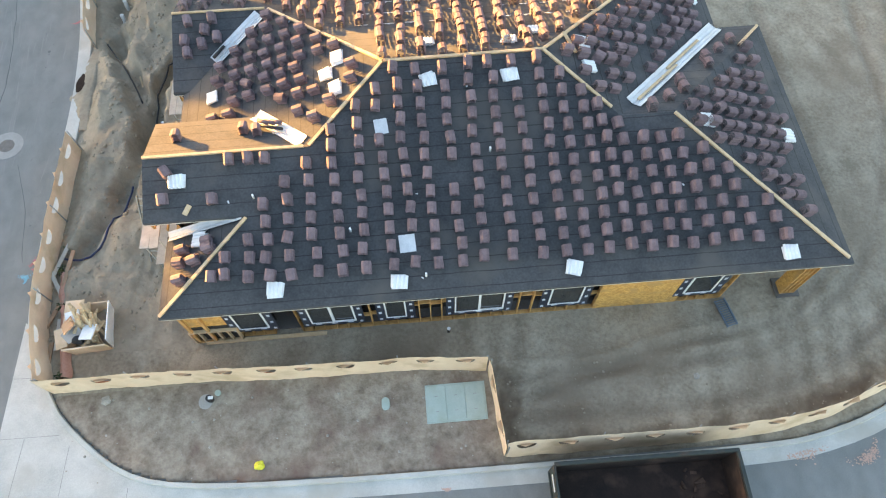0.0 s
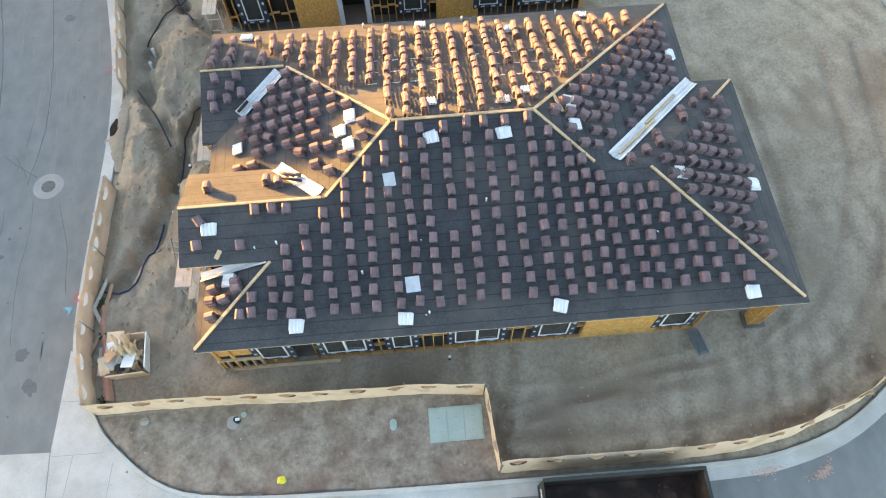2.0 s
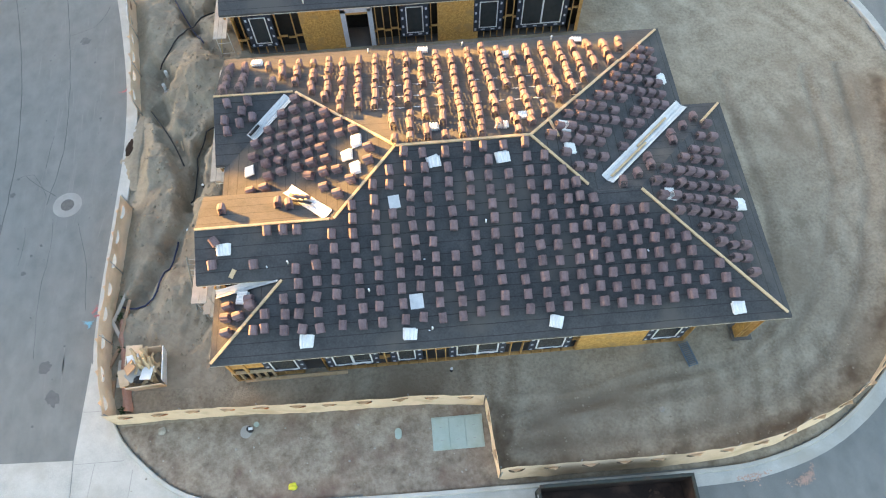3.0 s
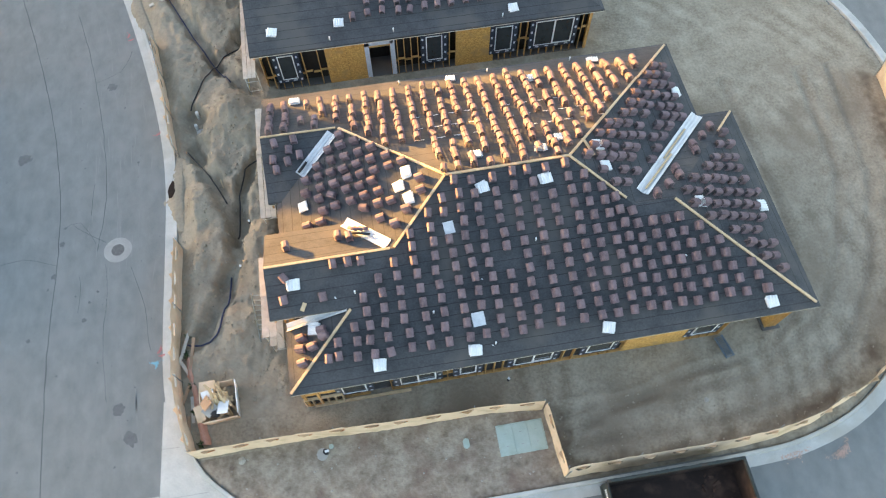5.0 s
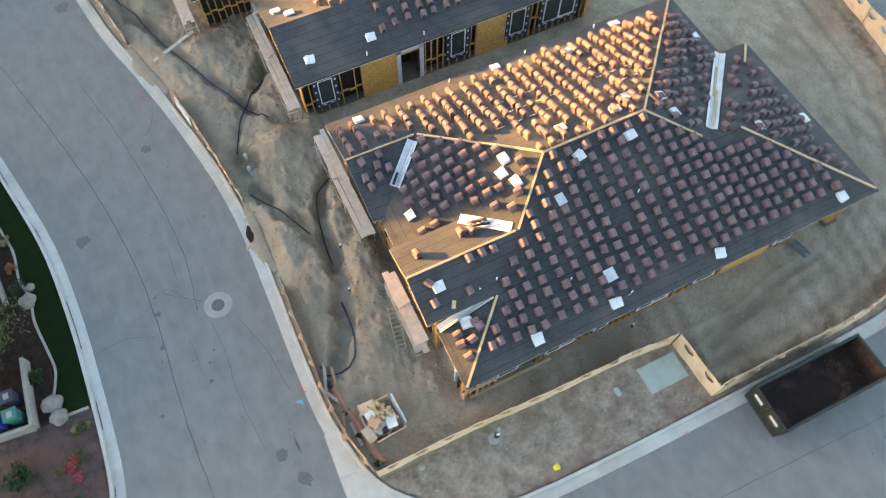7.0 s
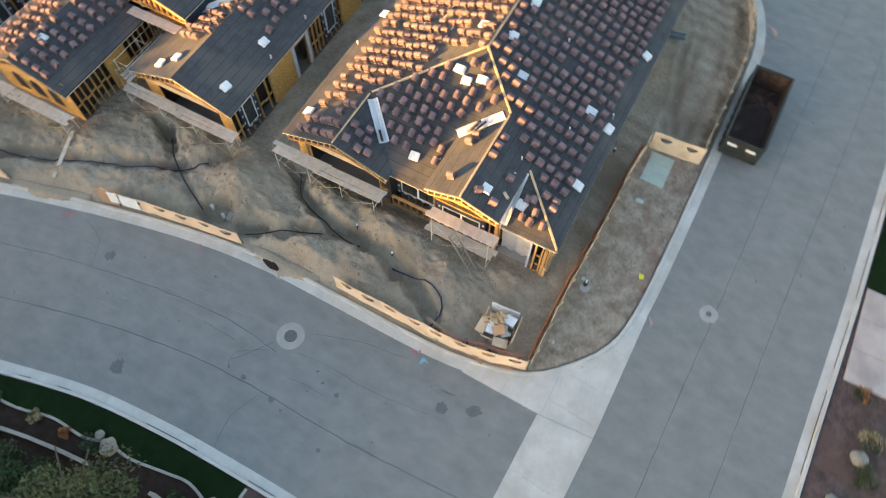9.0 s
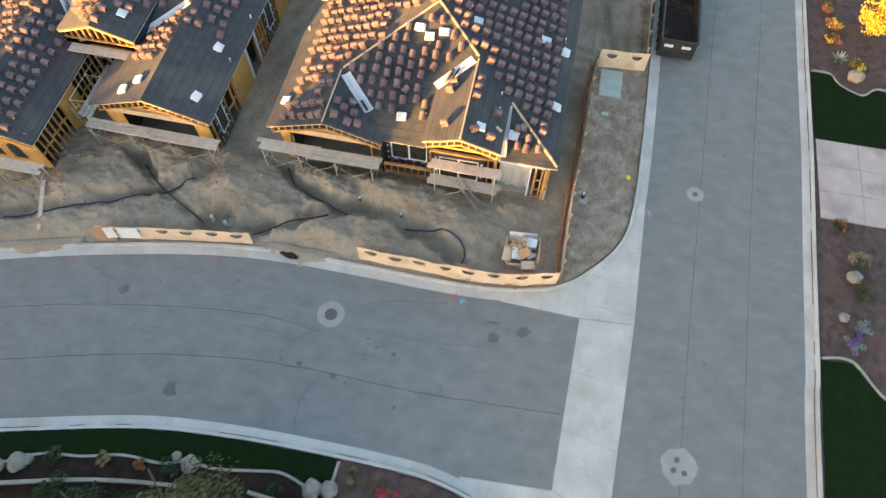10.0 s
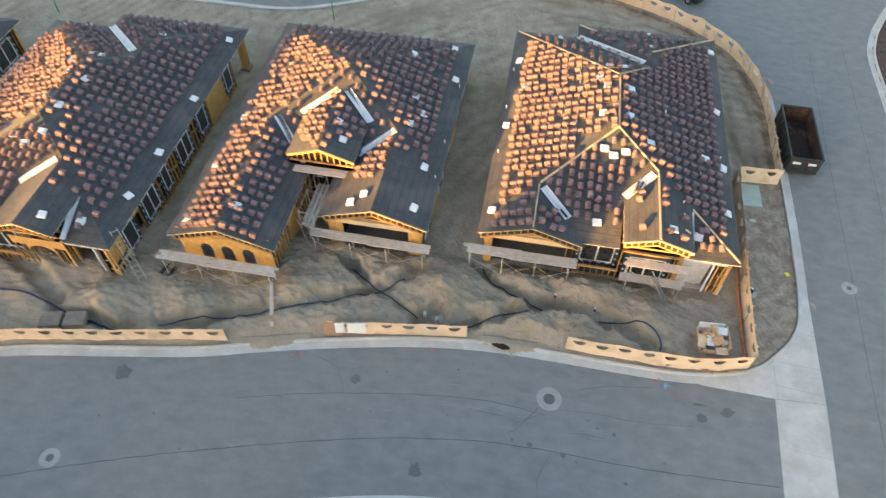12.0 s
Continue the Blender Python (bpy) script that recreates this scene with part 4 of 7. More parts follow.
def house_b(name, at, label):
    h = thing(name, label, "house", "row of houses under construction", at=at)
    build_roof(h, FACES_B)
    house_floor(h, [(-0.4, 17.7), (16.9, 17.7), (16.9, 31.2), (-3.3, 31.2), (-3.3, 25.7), (3.1, 25.7), (3.1, 23.3), (-0.4, 23.3)])
    H = 2.82
    framed_wall(h, (-0.5, 17.7), (16.9, 17.7), H, [("studs", 0.7), ("window", 0.8), ("studs", 1.4), ("osb", 1.9), ("door", 1.05), ("studs", 1.6), ("window", 0.85), ("studs", 0.6), ("osb", 1.8), ("window", 0.9), ("studs", 1.0), ("wide_window", 1.9), ("studs", 0.8)])
    bm = bmesh.new()
    m = frame_to((-0.5, 17.7, 0.12), (16.9, 17.7, 0.12))
    k = 17.4 / 15.3
    for a in (4.68, 5.85):
        box(bm, (a * k, -0.03, 0), (a * k + 0.24, -0.016, 2.5), m)
    box(bm, (4.68 * k, -0.03, 2.3), (6.0 * k, -0.016, 2.62), m)
    part("door_wrap", bm, M["tape"], h, "white printed wrap round a doorway")
    framed_wall(h, (16.9, 17.7), (16.9, 31.2), H, [("osb", 2.4), ("wide_window", 2.2), ("studs", 2.0), ("osb", 2.4), ("window", 1.2), ("studs", 1.6)])
    framed_wall(h, (16.9, 31.2), (-3.3, 31.2), H, [("osb", 4), ("window", 1.2), ("studs", 3), ("window", 1.2), ("studs", 3), ("osb", 3), ("window", 1.2), ("studs", 2)])
    # south wing: garage front
    framed_wall(h, (-0.5, 23.3), (-0.5, 17.7), 2.5, [("osb", 0.9), ("open", 3.9), ("osb", 0.8)], behind=False)
    gable_end(h, -0.52, 17.6, 23.4, 20.5, Z(3.2), 3.05, 0.25)
    bm = bmesh.new()
    box(bm, (-0.6, 17.8, 2.5), (-0.44, 23.2, 2.86))
    part("header_beam", bm, M["lumber"], h, "long laminated timber header beam")
    framed_wall(h, (3.1, 23.3), (-0.5, 23.3), H, [("osb", 1.2), ("studs", 2.2)])
    # north wing: three arched windows in strand board
    framed_wall(h, (-3.4, 31.2), (-3.4, 25.7), 2.9, [("osb", 5.5)])
    gable_end(h, -3.42, 25.6, 31.3, 28.45, Z(3.15), 3.1, 0.3, True)
    for i in range(3):
        y = 27.2 + i * 1.25
        bm = bmesh.new()
        ring = [(-0.34, 1.1), (0.34, 1.1)] + [(0.34 * math.cos(a * math.pi / 10), 1.95 + 0.34 * math.sin(a * math.pi / 10)) for a in range(11)]
        f = bm.faces.new([bm.verts.new((-3.45, y + u, v)) for u, v in ring])
        g = bmesh.ops.extrude_face_region(bm, geom=[f])
        bmesh.ops.translate(bm, vec=(0.03, 0, 0), verts=[v for v in g["geom"] if isinstance(v, bmesh.types.BMVert)])
        win = part("arched_window", bm, M["wrap"], h, "arched window opening with black paper edge")
        bm = bmesh.new()
        ring = [(-0.22, 1.2), (0.22, 1.2)] + [(0.22 * math.cos(a * math.pi / 10), 1.95 + 0.22 * math.sin(a * math.pi / 10)) for a in range(11)]
        f = bm.faces.new([bm.verts.new((-3.458, y + u, v)) for u, v in ring])
        g = bmesh.ops.extrude_face_region(bm, geom=[f])
        bmesh.ops.translate(bm, vec=(0.005, 0, 0), verts=[v for v in g["geom"] if isinstance(v, bmesh.types.BMVert)])
        part("pane", bm, M["glass"], win)
    framed_wall(h, (-3.4, 25.7), (3.1, 25.7), H, [("studs", 2.6), ("osb", 1.4), ("studs", 2.4)])
    framed_wall(h, (3.1, 25.7), (3.1, 23.3), H, [("studs", 0.6), ("door", 1.1), ("studs", 0.6)])
    # raised gable over the court
    bm = bmesh.new()
    for i in range(11):
        y = 22.55 + i * 0.38
        top = 5.0 - abs(y - 24.5) * PITCH - 0.15
        box(bm, (2.72, y - 0.022, 3.75), (2.82, y + 0.022, top))
    box(bm, (2.72, 22.5, 3.68), (2.82, 26.5, 3.75))
    for a in (22.45, 26.55):
        beam(bm, (2.62, a, 5.0 - 2.05 * PITCH - 0.18), (2.62, 24.5, 4.84), 0.06, 0.10)
        beam(bm, (2.82, a, 5.0 - 2.05 * PITCH - 0.20), (2.82, 24.5, 4.80), 0.06, 0.10)
    part("gable_truss", bm, M["stud"], h, "raised open timber gable over the court")
    # near-black panel painting the shade behind the raised gable
    bm = bmesh.new()
    box(bm, (3.1, 22.5, 3.4), (3.14, 26.5, 4.35))
    part("inner_paper", bm, M["dark"], h, "near-black panel standing in for shade behind the raised gable")
    for s, a in ((-1, 22.42), (1, 26.5)):
        bm = bmesh.new()
        box(bm, (2.75, a, 3.5), (6.5, a + 0.08, 4.3 - 0.05))
        part("cheek_wall", bm, M["wrap"], h, "dark papered cheek wall of the raised gable")
    valley_flashing(h, (8.2, 24.75, 4.95), (6.2, 26.7, 4.32), 0.5)
    valley_flashing(h, (8.2, 24.25, 4.95), (6.2, 22.3, 4.32), 0.5)
    valley_flashing(h, (5.9, 28.3, Z(2.95)), (3.0, 25.7, Z(0.2)), 0.45)
    valley_flashing(h, (5.9, 20.6, Z(3.05)), (3.4, 23.1, Z(0.55)), 0.45)
    bm = bmesh.new()
    for k in range(3):
        box(bm, (2.05 + k * 0.2, 22.6, 3.42), (2.23 + k * 0.2, 26.4, 3.46))
    part("plank_walk", bm, M["plank"], h, "weathered scaffold planks under the raised gable")
    return h


house_a("house", pose(0, 0, 0), "single-storey timber-framed house under construction with felted hip roof")
house_b("house", pose(0, 0, 0), "timber-framed house under construction with two front gables and a raised gable")
house_a("house", pose(-5.4, 34.2, 0), "timber-framed house under construction beside its neighbours, roof loaded with tiles", False)
house_b("house", pose(-3.6, 34.2, 0), "timber-framed house at the far end of the row")
HOUSES = [(FACES_A, 0, 0), (FACES_B, 0, 0), (FACES_A, -5.4, 34.2), (FACES_B, -3.6, 34.2)]


# ---- stacks of roof tiles laid out over the slopes ----
def stack_mesh(layers, seed):
    """Some flat double-roll concrete tiles piled on one another; x across, y up the slope."""
    rnd = random.Random(seed)
    bm = bmesh.new()
    for k in range(layers):
        dx, dy, a = rnd.uniform(-0.012, 0.012), rnd.uniform(-0.02, 0.02), rnd.uniform(-0.03, 0.03)
        z = k * 0.050
        prof = [(-0.138, 0.0), (-0.112, 0.026), (-0.066, 0.058), (0.042, 0.058), (0.090, 0.026), (0.102, 0.012), (0.124, 0.012), (0.138, 0.0)]
        c, s = math.cos(a), math.sin(a)
        rows, low = [], []
        for y in (-0.172, 0.172):
            rows.append([bm.verts.new((dx + x * c - (y + dy) * s, x * s + (y + dy) * c, z + h + 0.012)) for x, h in prof])
            low.append([bm.verts.new((dx + x * c - (y + dy) * s, x * s + (y + dy) * c, z + h)) for x, h in prof])
        n = len(prof)
        for i in range(n - 1):
            if k == layers - 1 or i in (0, n - 2):
                bm.faces.new((rows[0][i], rows[0][i + 1], rows[1][i + 1], rows[1][i]))
            bm.faces.new((low[0][i], low[0][i + 1], rows[0][i + 1], rows[0][i]))
            bm.faces.new((rows[1][i], rows[1][i + 1], low[1][i + 1], low[1][i]))
        for i in (0, n - 1):
            bm.faces.new((rows[0][i], rows[1][i], low[1][i], low[0][i]))
    me = bpy.data.meshes.new("tile_stack")
    bm.to_mesh(me)
    bm.free()
    me.materials.append(M["tile"])
    return me


LAYERS = (6, 6, 5, 7, 7, 6, 5, 6)
STACKS = [stack_mesh(n, i) for i, n in enumerate(LAYERS)]


def slope_frame(P, x, y, z, turn=0.0):
    """Pose on a roof plane: local y points up the slope, z off it."""
    nrm = Vector((-P[0], -P[1], 1)).normalized()
    up = Vector((P[0], P[1], P[0] ** 2 + P[1] ** 2)).normalized()
    m = Matrix((up.cross(nrm), up, nrm)).transposed().to_4x4()
    m.translation = (x, y, z)
    return m @ Matrix.Rotation(turn, 4, "Z")


VALLEYS_A = [[(14.9, 5.25), (19.6, 9.95)], [(2.95, 11.3), (1.2, 9.6)], [(4.6, 4.9), (2.9, 6.55)]]
VALLEYS_B = [[(8.2, 24.75), (6.2, 26.7)], [(8.2, 24.25), (6.2, 22.3)], [(5.9, 28.3), (3.0, 25.7)], [(5.9, 20.6), (3.4, 23.1)]]


def lay_stacks(faces, ox, oy, which, cols, rows, jitter=0.05, keep=0.97, margin=(0.9, 0.25), seed=1, double=0.0, lanes=None, skip=()):
    """Stacks in a grid over the slope of that direction: cols along the eave, rows up the slope (plan metres)."""
    rnd = random.Random(seed)
    out = []
    for P, pieces in faces:
        if which != ("S" if P[1] > 0 else "N" if P[1] < 0 else "W" if P[0] > 0 else "E"):
            continue
        horiz = P[1] != 0
        xs = [p[0] for q in pieces for p in q]
        ys = [p[1] for q in pieces for p in q]
        a0, a1 = (min(xs), max(xs)) if horiz else (min(ys), max(ys))
        b0, b1 = (min(ys), max(ys)) if horiz else (min(xs), max(xs))
        a = a0 + 0.4
        while a < a1:
            drift = rnd.uniform(-0.05, 0.05)
            b = b0 + 0.2 + rnd.uniform(0, 0.1)
            while b < b1:
                aa, bb = a + drift + rnd.uniform(-jitter, jitter), b + rnd.uniform(-jitter, jitter)
                x, y = (aa, bb) if horiz else (bb, aa)
                b += rows * rnd.uniform(0.94, 1.06)
                z = P[0] * x + P[1] * y + P[2]
                if z - EAVE < margin[0] * PITCH or any(s[0] < x < s[2] and s[1] < y < s[3] for s in skip):
                    continue
                if faces is FACES_A and min(dist_line((x, y), v) for v in VALLEYS_A) < 0.46 or faces is FACES_B and min(dist_line((x, y), v) for v in VALLEYS_B) < 0.46:
                    continue
                ok = any(inside((x, y), q) for q in pieces)
                for ux, uy in ((margin[1], 0), (-margin[1], 0), (0, margin[1]), (0, -margin[1])):
                    ok = ok and any(inside((x + ux, y + uy), q) for q in pieces)
                if not ok or rnd.random() > keep:
                    continue
                turn = rnd.gauss(0, 0.06) if rnd.random() > 0.05 else rnd.uniform(-0.6, 0.6)
                out.append((rnd.randrange(len(STACKS)), Matrix.Translation((ox, oy, 0)) @ slope_frame(P, x, y, z + 0.004, turn)))
            a += cols * rnd.uniform(0.96, 1.04)
    return out


def tile_mesh():
    bm = bmesh.new()
    prof = [(-0.138, 0.0), (-0.112, 0.026), (-0.066, 0.058), (0.042, 0.058), (0.090, 0.026), (0.102, 0.012), (0.124, 0.012), (0.138, 0.0)]
    rows = [[bm.verts.new((x, y, h + 0.012)) for x, h in prof] for y in (-0.172, 0.172)]
    low = [[bm.verts.new((x, y, h)) for x, h in prof] for y in (-0.172, 0.172)]
    for i in range(7):
        bm.faces.new((rows[0][i], rows[0][i + 1], rows[1][i + 1], rows[1][i]))
        bm.faces.new((low[0][i], low[1][i], low[1][i + 1], low[0][i + 1]))
        bm.faces.new((low[0][i], low[0][i + 1], rows[0][i + 1], rows[0][i]))
        bm.faces.new((rows[1][i], rows[1][i + 1], low[1][i + 1], low[1][i]))
    for i in (0, 7):
        bm.faces.new((rows[0][i], rows[1][i], low[1][i], low[0][i]))
    bmesh.ops.recalc_face_normals(bm, faces=bm.faces)
    me = bpy.data.meshes.new("tile")
    bm.to_mesh(me)
    bm.free()
    me.materials.append(M["single_tile"])
    return me


TILE = tile_mesh()
tile_rnd = random.Random(77)


def place_single(stacks, label, group):
    """Each stack a thing, each tile of it a part."""
    for k, m in stacks:
        st = thing("tile_stack", label, "tile stack", group, at=m)
        for n in range(LAYERS[k]):
            t = new("tile", TILE)
            t.parent = st
            t.matrix_basis = Matrix.Translation((tile_rnd.uniform(-0.012, 0.012), tile_rnd.uniform(-0.02, 0.02), n * 0.050)) @ Matrix.Rotation(tile_rnd.uniform(-0.035, 0.035), 4, "Z")


def place_joined(stacks, name, label):
    vs, fs = [], []
    for k, m in stacks:
        me, base = STACKS[k], len(vs)
        vs += [m @ v.co for v in me.vertices]
        fs += [[base + i for i in p.vertices] for p in me.polygons]
    me = bpy.data.meshes.new(name)
    me.from_pydata(vs, [], fs)
    me.materials.append(M["tile"])
    tagged(new(name, me), label, "tile stacks", kind="stuff")


# columns on the street-side slope: place at the eave end, lean up the slope
COLUMNS = [(2.78, 0.05), (3.38, -0.02), (4.08, -0.03), (4.86, -0.05), (5.62, -0.04), (6.28, 0.01), (7.18, -0.05), (7.84, -0.04), (8.50, -0.04), (9.24, -0.02), (9.94, 0.0), (10.82, -0.03), (11.68, -0.05),
           (12.44, -0.05), (13.1, -0.05), (13.76, -0.06), (14.45, -0.12), (15.05, -0.14), (15.75, -0.18), (16.32, -0.18), (17.0, -0.2), (17.68, -0.22), (18.4, -0.3), (19.25, -0.35)]


def lay_columns(seed):
    rnd = random.Random(seed)
    out = []
    for k, (x0, lean) in enumerate(COLUMNS):
        y = 1.02 + rnd.uniform(-0.06, 0.08)
        while y < 7.1:
            x, turn = x0 + lean * (y - 1) + rnd.gauss(0, 0.025), rnd.gauss(-0.03, 0.06)
            if rnd.random() < 0.03:
                turn += rnd.uniform(-0.5, 0.5)
            z, P = roof_z(FACES_A, x, y)
            yy, y = y, y + 0.537 * rnd.uniform(0.95, 1.05)
            if P is None or P[1] <= 0 or abs(z - Z(yy)) > 0.01:
                continue
            if min(x - yy, 14.5 - x - yy + 5.4) < 0.12 and yy > 4.7 or x - yy < 0.1 or (yy < 5 and 21.32 - x - yy < 0.25):
                continue
            if x < 2.9 and yy > 2.2 or (7.3 < x < 8.0 and 1.3 < yy < 1.95) or (6.85 < x < 7.35 and 4.9 < yy < 5.5) or (8.3 < x < 9.0 and 6.3 < yy < 6.85) or (10.9 < x < 11.6 and 6.3 < yy < 6.8) or rnd.random() < 0.012:
                continue
            out.append((rnd.randrange(len(STACKS)), slope_frame(P, x, yy, z + 0.004, turn)))
    return out


CORNER = [(0.5, 5.6, 0.1), (2.6, 5.75, 0.0), (3.05, 5.6, 0.1), (1.12, 11.15, 0.1), (0.86, 10.75, -0.1), (0.25, 11.1, 0.2), (1.3, 10.45, 0.0), (0.74, 10.25, 0.15), (0.12, 10.4, -0.1), (0.22, 9.95, 0.05), (0.71, 2.1, 0.1), (0.63, 1.67, -0.1), (1.14, 1.64, 0.15), (0.70, 1.08, 0.05), (1.62, 1.95, 0.1), (2.08, 1.62, 0.0), (1.67, 1.1, -0.1), (2.05, 1.11, 0.05)]
place_single(lay_columns(3), "stack of brown-red concrete roof tiles lying on dark felt", "tile stacks on the street-side slope")
for x, y, turn in ((0.35, 4.25, 0.6), (0.25, 3.45, 0.1), (1.75, 3.35, 0.1), (2.3, 4.5, 0.0), (2.9, 4.5, 0.05), (3.4, 4.45, 0.0), *CORNER):
    z, P = roof_z(FACES_A, x, y)
    place_single([(1, slope_frame(P, x, y, z + 0.004, turn))], "lone stack of brown-red roof tiles on the front gable", "tile stacks on the street-side slope")
place_joined(lay_stacks(FACES_A, 0, 0, "N", 0.675, 0.45, margin=(0.9, 0.2), seed=4, keep=0.93, skip=((-1, 4, 7, 9.6),)), "tile_stacks", "rows of brown-red roof tile stacks on the sunny slope")
place_single(lay_stacks(FACES_A, 0, 0, "W", 0.58, 0.60, margin=(1.0, 0.24), seed=5, jitter=0.05, skip=((0, 0, 0.9, 14), (0.6, 7.4, 1.7, 8.4), (5.0, 6.3, 6.2, 8.3))), "stack of brown-red roof tiles on the hipped front end", "tile stacks on the hipped front end")
place_joined(lay_stacks(FACES_A, 0, 0, "E", 0.62, 0.5, margin=(0.8, 0.25), seed=6), "tile_stacks", "rows of brown-red roof tile stacks on the hipped rear end")
for faces, ox, oy, s in ((FACES_B, 0, 0, 20), (FACES_A, -5.4, 34.2, 30), (FACES_B, -3.6, 34.2, 40)):
    skip_s = ((-3, 17, 4.2, 24),) if faces is FACES_B else ((-1, 2.6, 2.6, 5),)
    place_joined(lay_stacks(faces, ox, oy, "S", 0.72, 0.54 if faces is FACES_B else 0.60, margin=(0.95, 0.15), seed=s, skip=skip_s) + lay_stacks(faces, ox, oy, "N", 0.62, 0.46, margin=(0.9, 0.2), seed=s + 1, keep=0.94, skip=((-1, 4, 7, 9.6), (-2, 20.5, 1.9, 24)))
                 + lay_stacks(faces, ox, oy, "W", 0.55, 0.6, margin=(0.8, 0.3), seed=s + 2) + lay_stacks(faces, ox, oy, "E", 0.6, 0.5, margin=(0.6, 0.25), seed=s + 3), "tile_stacks", "rows of brown-red roof tile stacks on the neighbouring roof")


# ---- unseen low hill added beyond the planted side to keep the low sun off the ground ----
bm = bmesh.new()
side = Vector((SUN_DIR.y, -SUN_DIR.x, 0)).normalized()
out_dir = Vector((SUN_DIR.x, SUN_DIR.y, 0)).normalized()
prev = None
for i in range(61):
    u = -330 + 11 * i
    h = 13.9 + 0.35 * noise.noise((u * 0.05, 0, 0)) + 0.15 * noise.noise((u * 0.3, 2, 0))
    row = [bm.verts.new(out_dir * d + side * u + Vector((0, 0, hz))) for d, hz in ((118, -0.3), (138, h * 0.7), (150, h), (165, h * 0.7), (190, -0.3))]
    if prev:
        for k in range(4):
            bm.faces.new((prev[k], prev[k + 1], row[k + 1], row[k]))
    prev = row
mesh_object("backdrop", bm, M["dirt"], None, "added low bare hill, unseen, that blocks the low sun", "hill", kind="structure", smooth=True)


# ---- fabric fence round the site ----
def along(pts, s):
    """Point and direction at run s of a plan line."""
    for a, b in zip(pts, pts[1:]):
        L = (b - a).length
        if s <= L:
            return a.lerp(b, s / L), (b - a).normalized()
        s -= L
    return pts[-1], (pts[-1] - pts[-2]).normalized()


def fence(line, height=1.2, vent_step=1.28, seed=1, side=1, net=None, droop=0.0, skip_vents=False, lean=0.0):
    rnd = random.Random(seed)
    pts = [Vector((p.x, p.y)) for p in smooth_line([(x, y, 0) for x, y in line], 0.4)]
    total = sum((b - a).length for a, b in zip(pts, pts[1:]))
    f = thing("fence", "tan windscreen fabric fence with half-moon vents on steel posts", "fence", "site fence")
    n = max(1, round(total / vent_step))
    step = total / n
    wob = rnd.uniform(0, 50)

    def put(u, v):
        p, d = along(pts, max(0, min(total - 1e-4, u)))
        k = 0.06 * noise.noise((u * 0.9 + wob, v * 0.8, 1)) + 0.03 * noise.noise((u * 3.1 + wob, v * 2, 2)) + lean * v
        sag = -0.05 * abs(math.sin(u * math.pi / 3.0)) * v / height + droop * noise.noise((u * 0.7 + wob, 5, 3)) * v
        return Vector((p.x - d.y * k * side, p.y + d.x * k * side, 0.06 + v + sag))

    for i in range(n):
        bm = bmesh.new()
        u0, u1 = i * step, (i + 1) * step
        outer = [(u0 + (u1 - u0) * a / 6, 0) for a in range(6)] + [(u1, height * a / 3) for a in range(3)] + [(u1 - (u1 - u0) * a / 6, height) for a in range(6)] + [(u0, height * (1 - a / 3)) for a in range(3)]
        loops = [outer]
        c, w = (u0 + u1) / 2 + rnd.uniform(-0.08, 0.08), rnd.uniform(0.29, 0.34)
        zc = height * 0.77
        if not skip_vents:
            loops.append([(c + w * math.cos(math.pi + a * math.pi / 9), zc + 0.31 * math.sin(math.pi + a * math.pi / 9)) for a in range(10)])
        edges = []
        for lp in loops:
            vs = [bm.verts.new((u, v, 0)) for u, v in lp]
            edges += [bm.edges.new((vs[k], vs[(k + 1) % len(vs)])) for k in range(len(vs))]
        bmesh.ops.triangle_fill(bm, edges=edges, use_beauty=True)
        if not skip_vents:
            # the cut flap, hanging inward
            a, b, t = bm.verts.new((c - w * 0.85, zc + 0.004, 0)), bm.verts.new((c + w * 0.85, zc + 0.004, 0)), bm.verts.new((c + rnd.uniform(-0.1, 0.1), zc + 0.22, 0))
            bm.faces.new((a, b, t))
            flap = t
        for v in bm.verts:
            q = put(v.co.x, v.co.y)
            if not skip_vents and v is flap:
                p, d = along(pts, max(0, min(total - 1e-4, v.co.x)))
                q += Vector((d.y, -d.x, 0)) * 0.16 * side
            v.co = q
        part("fabric", bm, M["fabric"], f)
    posts = max(2, round(total / 3.0) + 1)
    for i in range(posts):
        p, d = along(pts, total * i / (posts - 1) * 0.999)
        bm = bmesh.new()
        q = Vector((p.x - d.y * 0.07 * side, p.y + d.x * 0.07 * side, 0))
        tube(bm, [q + Vector((0, 0, -0.05)), q + Vector((-d.y * lean * height * side, d.x * lean * height * side, height + 0.04))], 0.024, 6)
        part("post", bm, M["post"], f, "steel post")
    if net:
        bm = bmesh.new()
        prof = [(net, 0.05), (net + 0.05, 0.30), (net + 0.09, 0.26), (net + 0.13, 0.05)]
        lines = [offset_line(pts, o * side) for o, _ in prof]
        rows = [[bm.verts.new((l[k].x + 0.05 * noise.noise((k * 0.6, o, 4)), l[k].y + 0.05 * noise.noise((k * 0.6, o, 8)), 0.04 + z * (0.7 + 0.5 * noise.noise((k * 0.5, 3, o))))) for l, (o, z) in zip(lines, prof)] for k in range(len(pts))]
        for a, b in zip(rows, rows[1:]):
            for k in range(3):
                bm.faces.new((a[k], a[k + 1], b[k + 1], b[k]))
        part("barrier_net", bm, M["orange_net"], f, "slumped orange barrier netting")
    return f


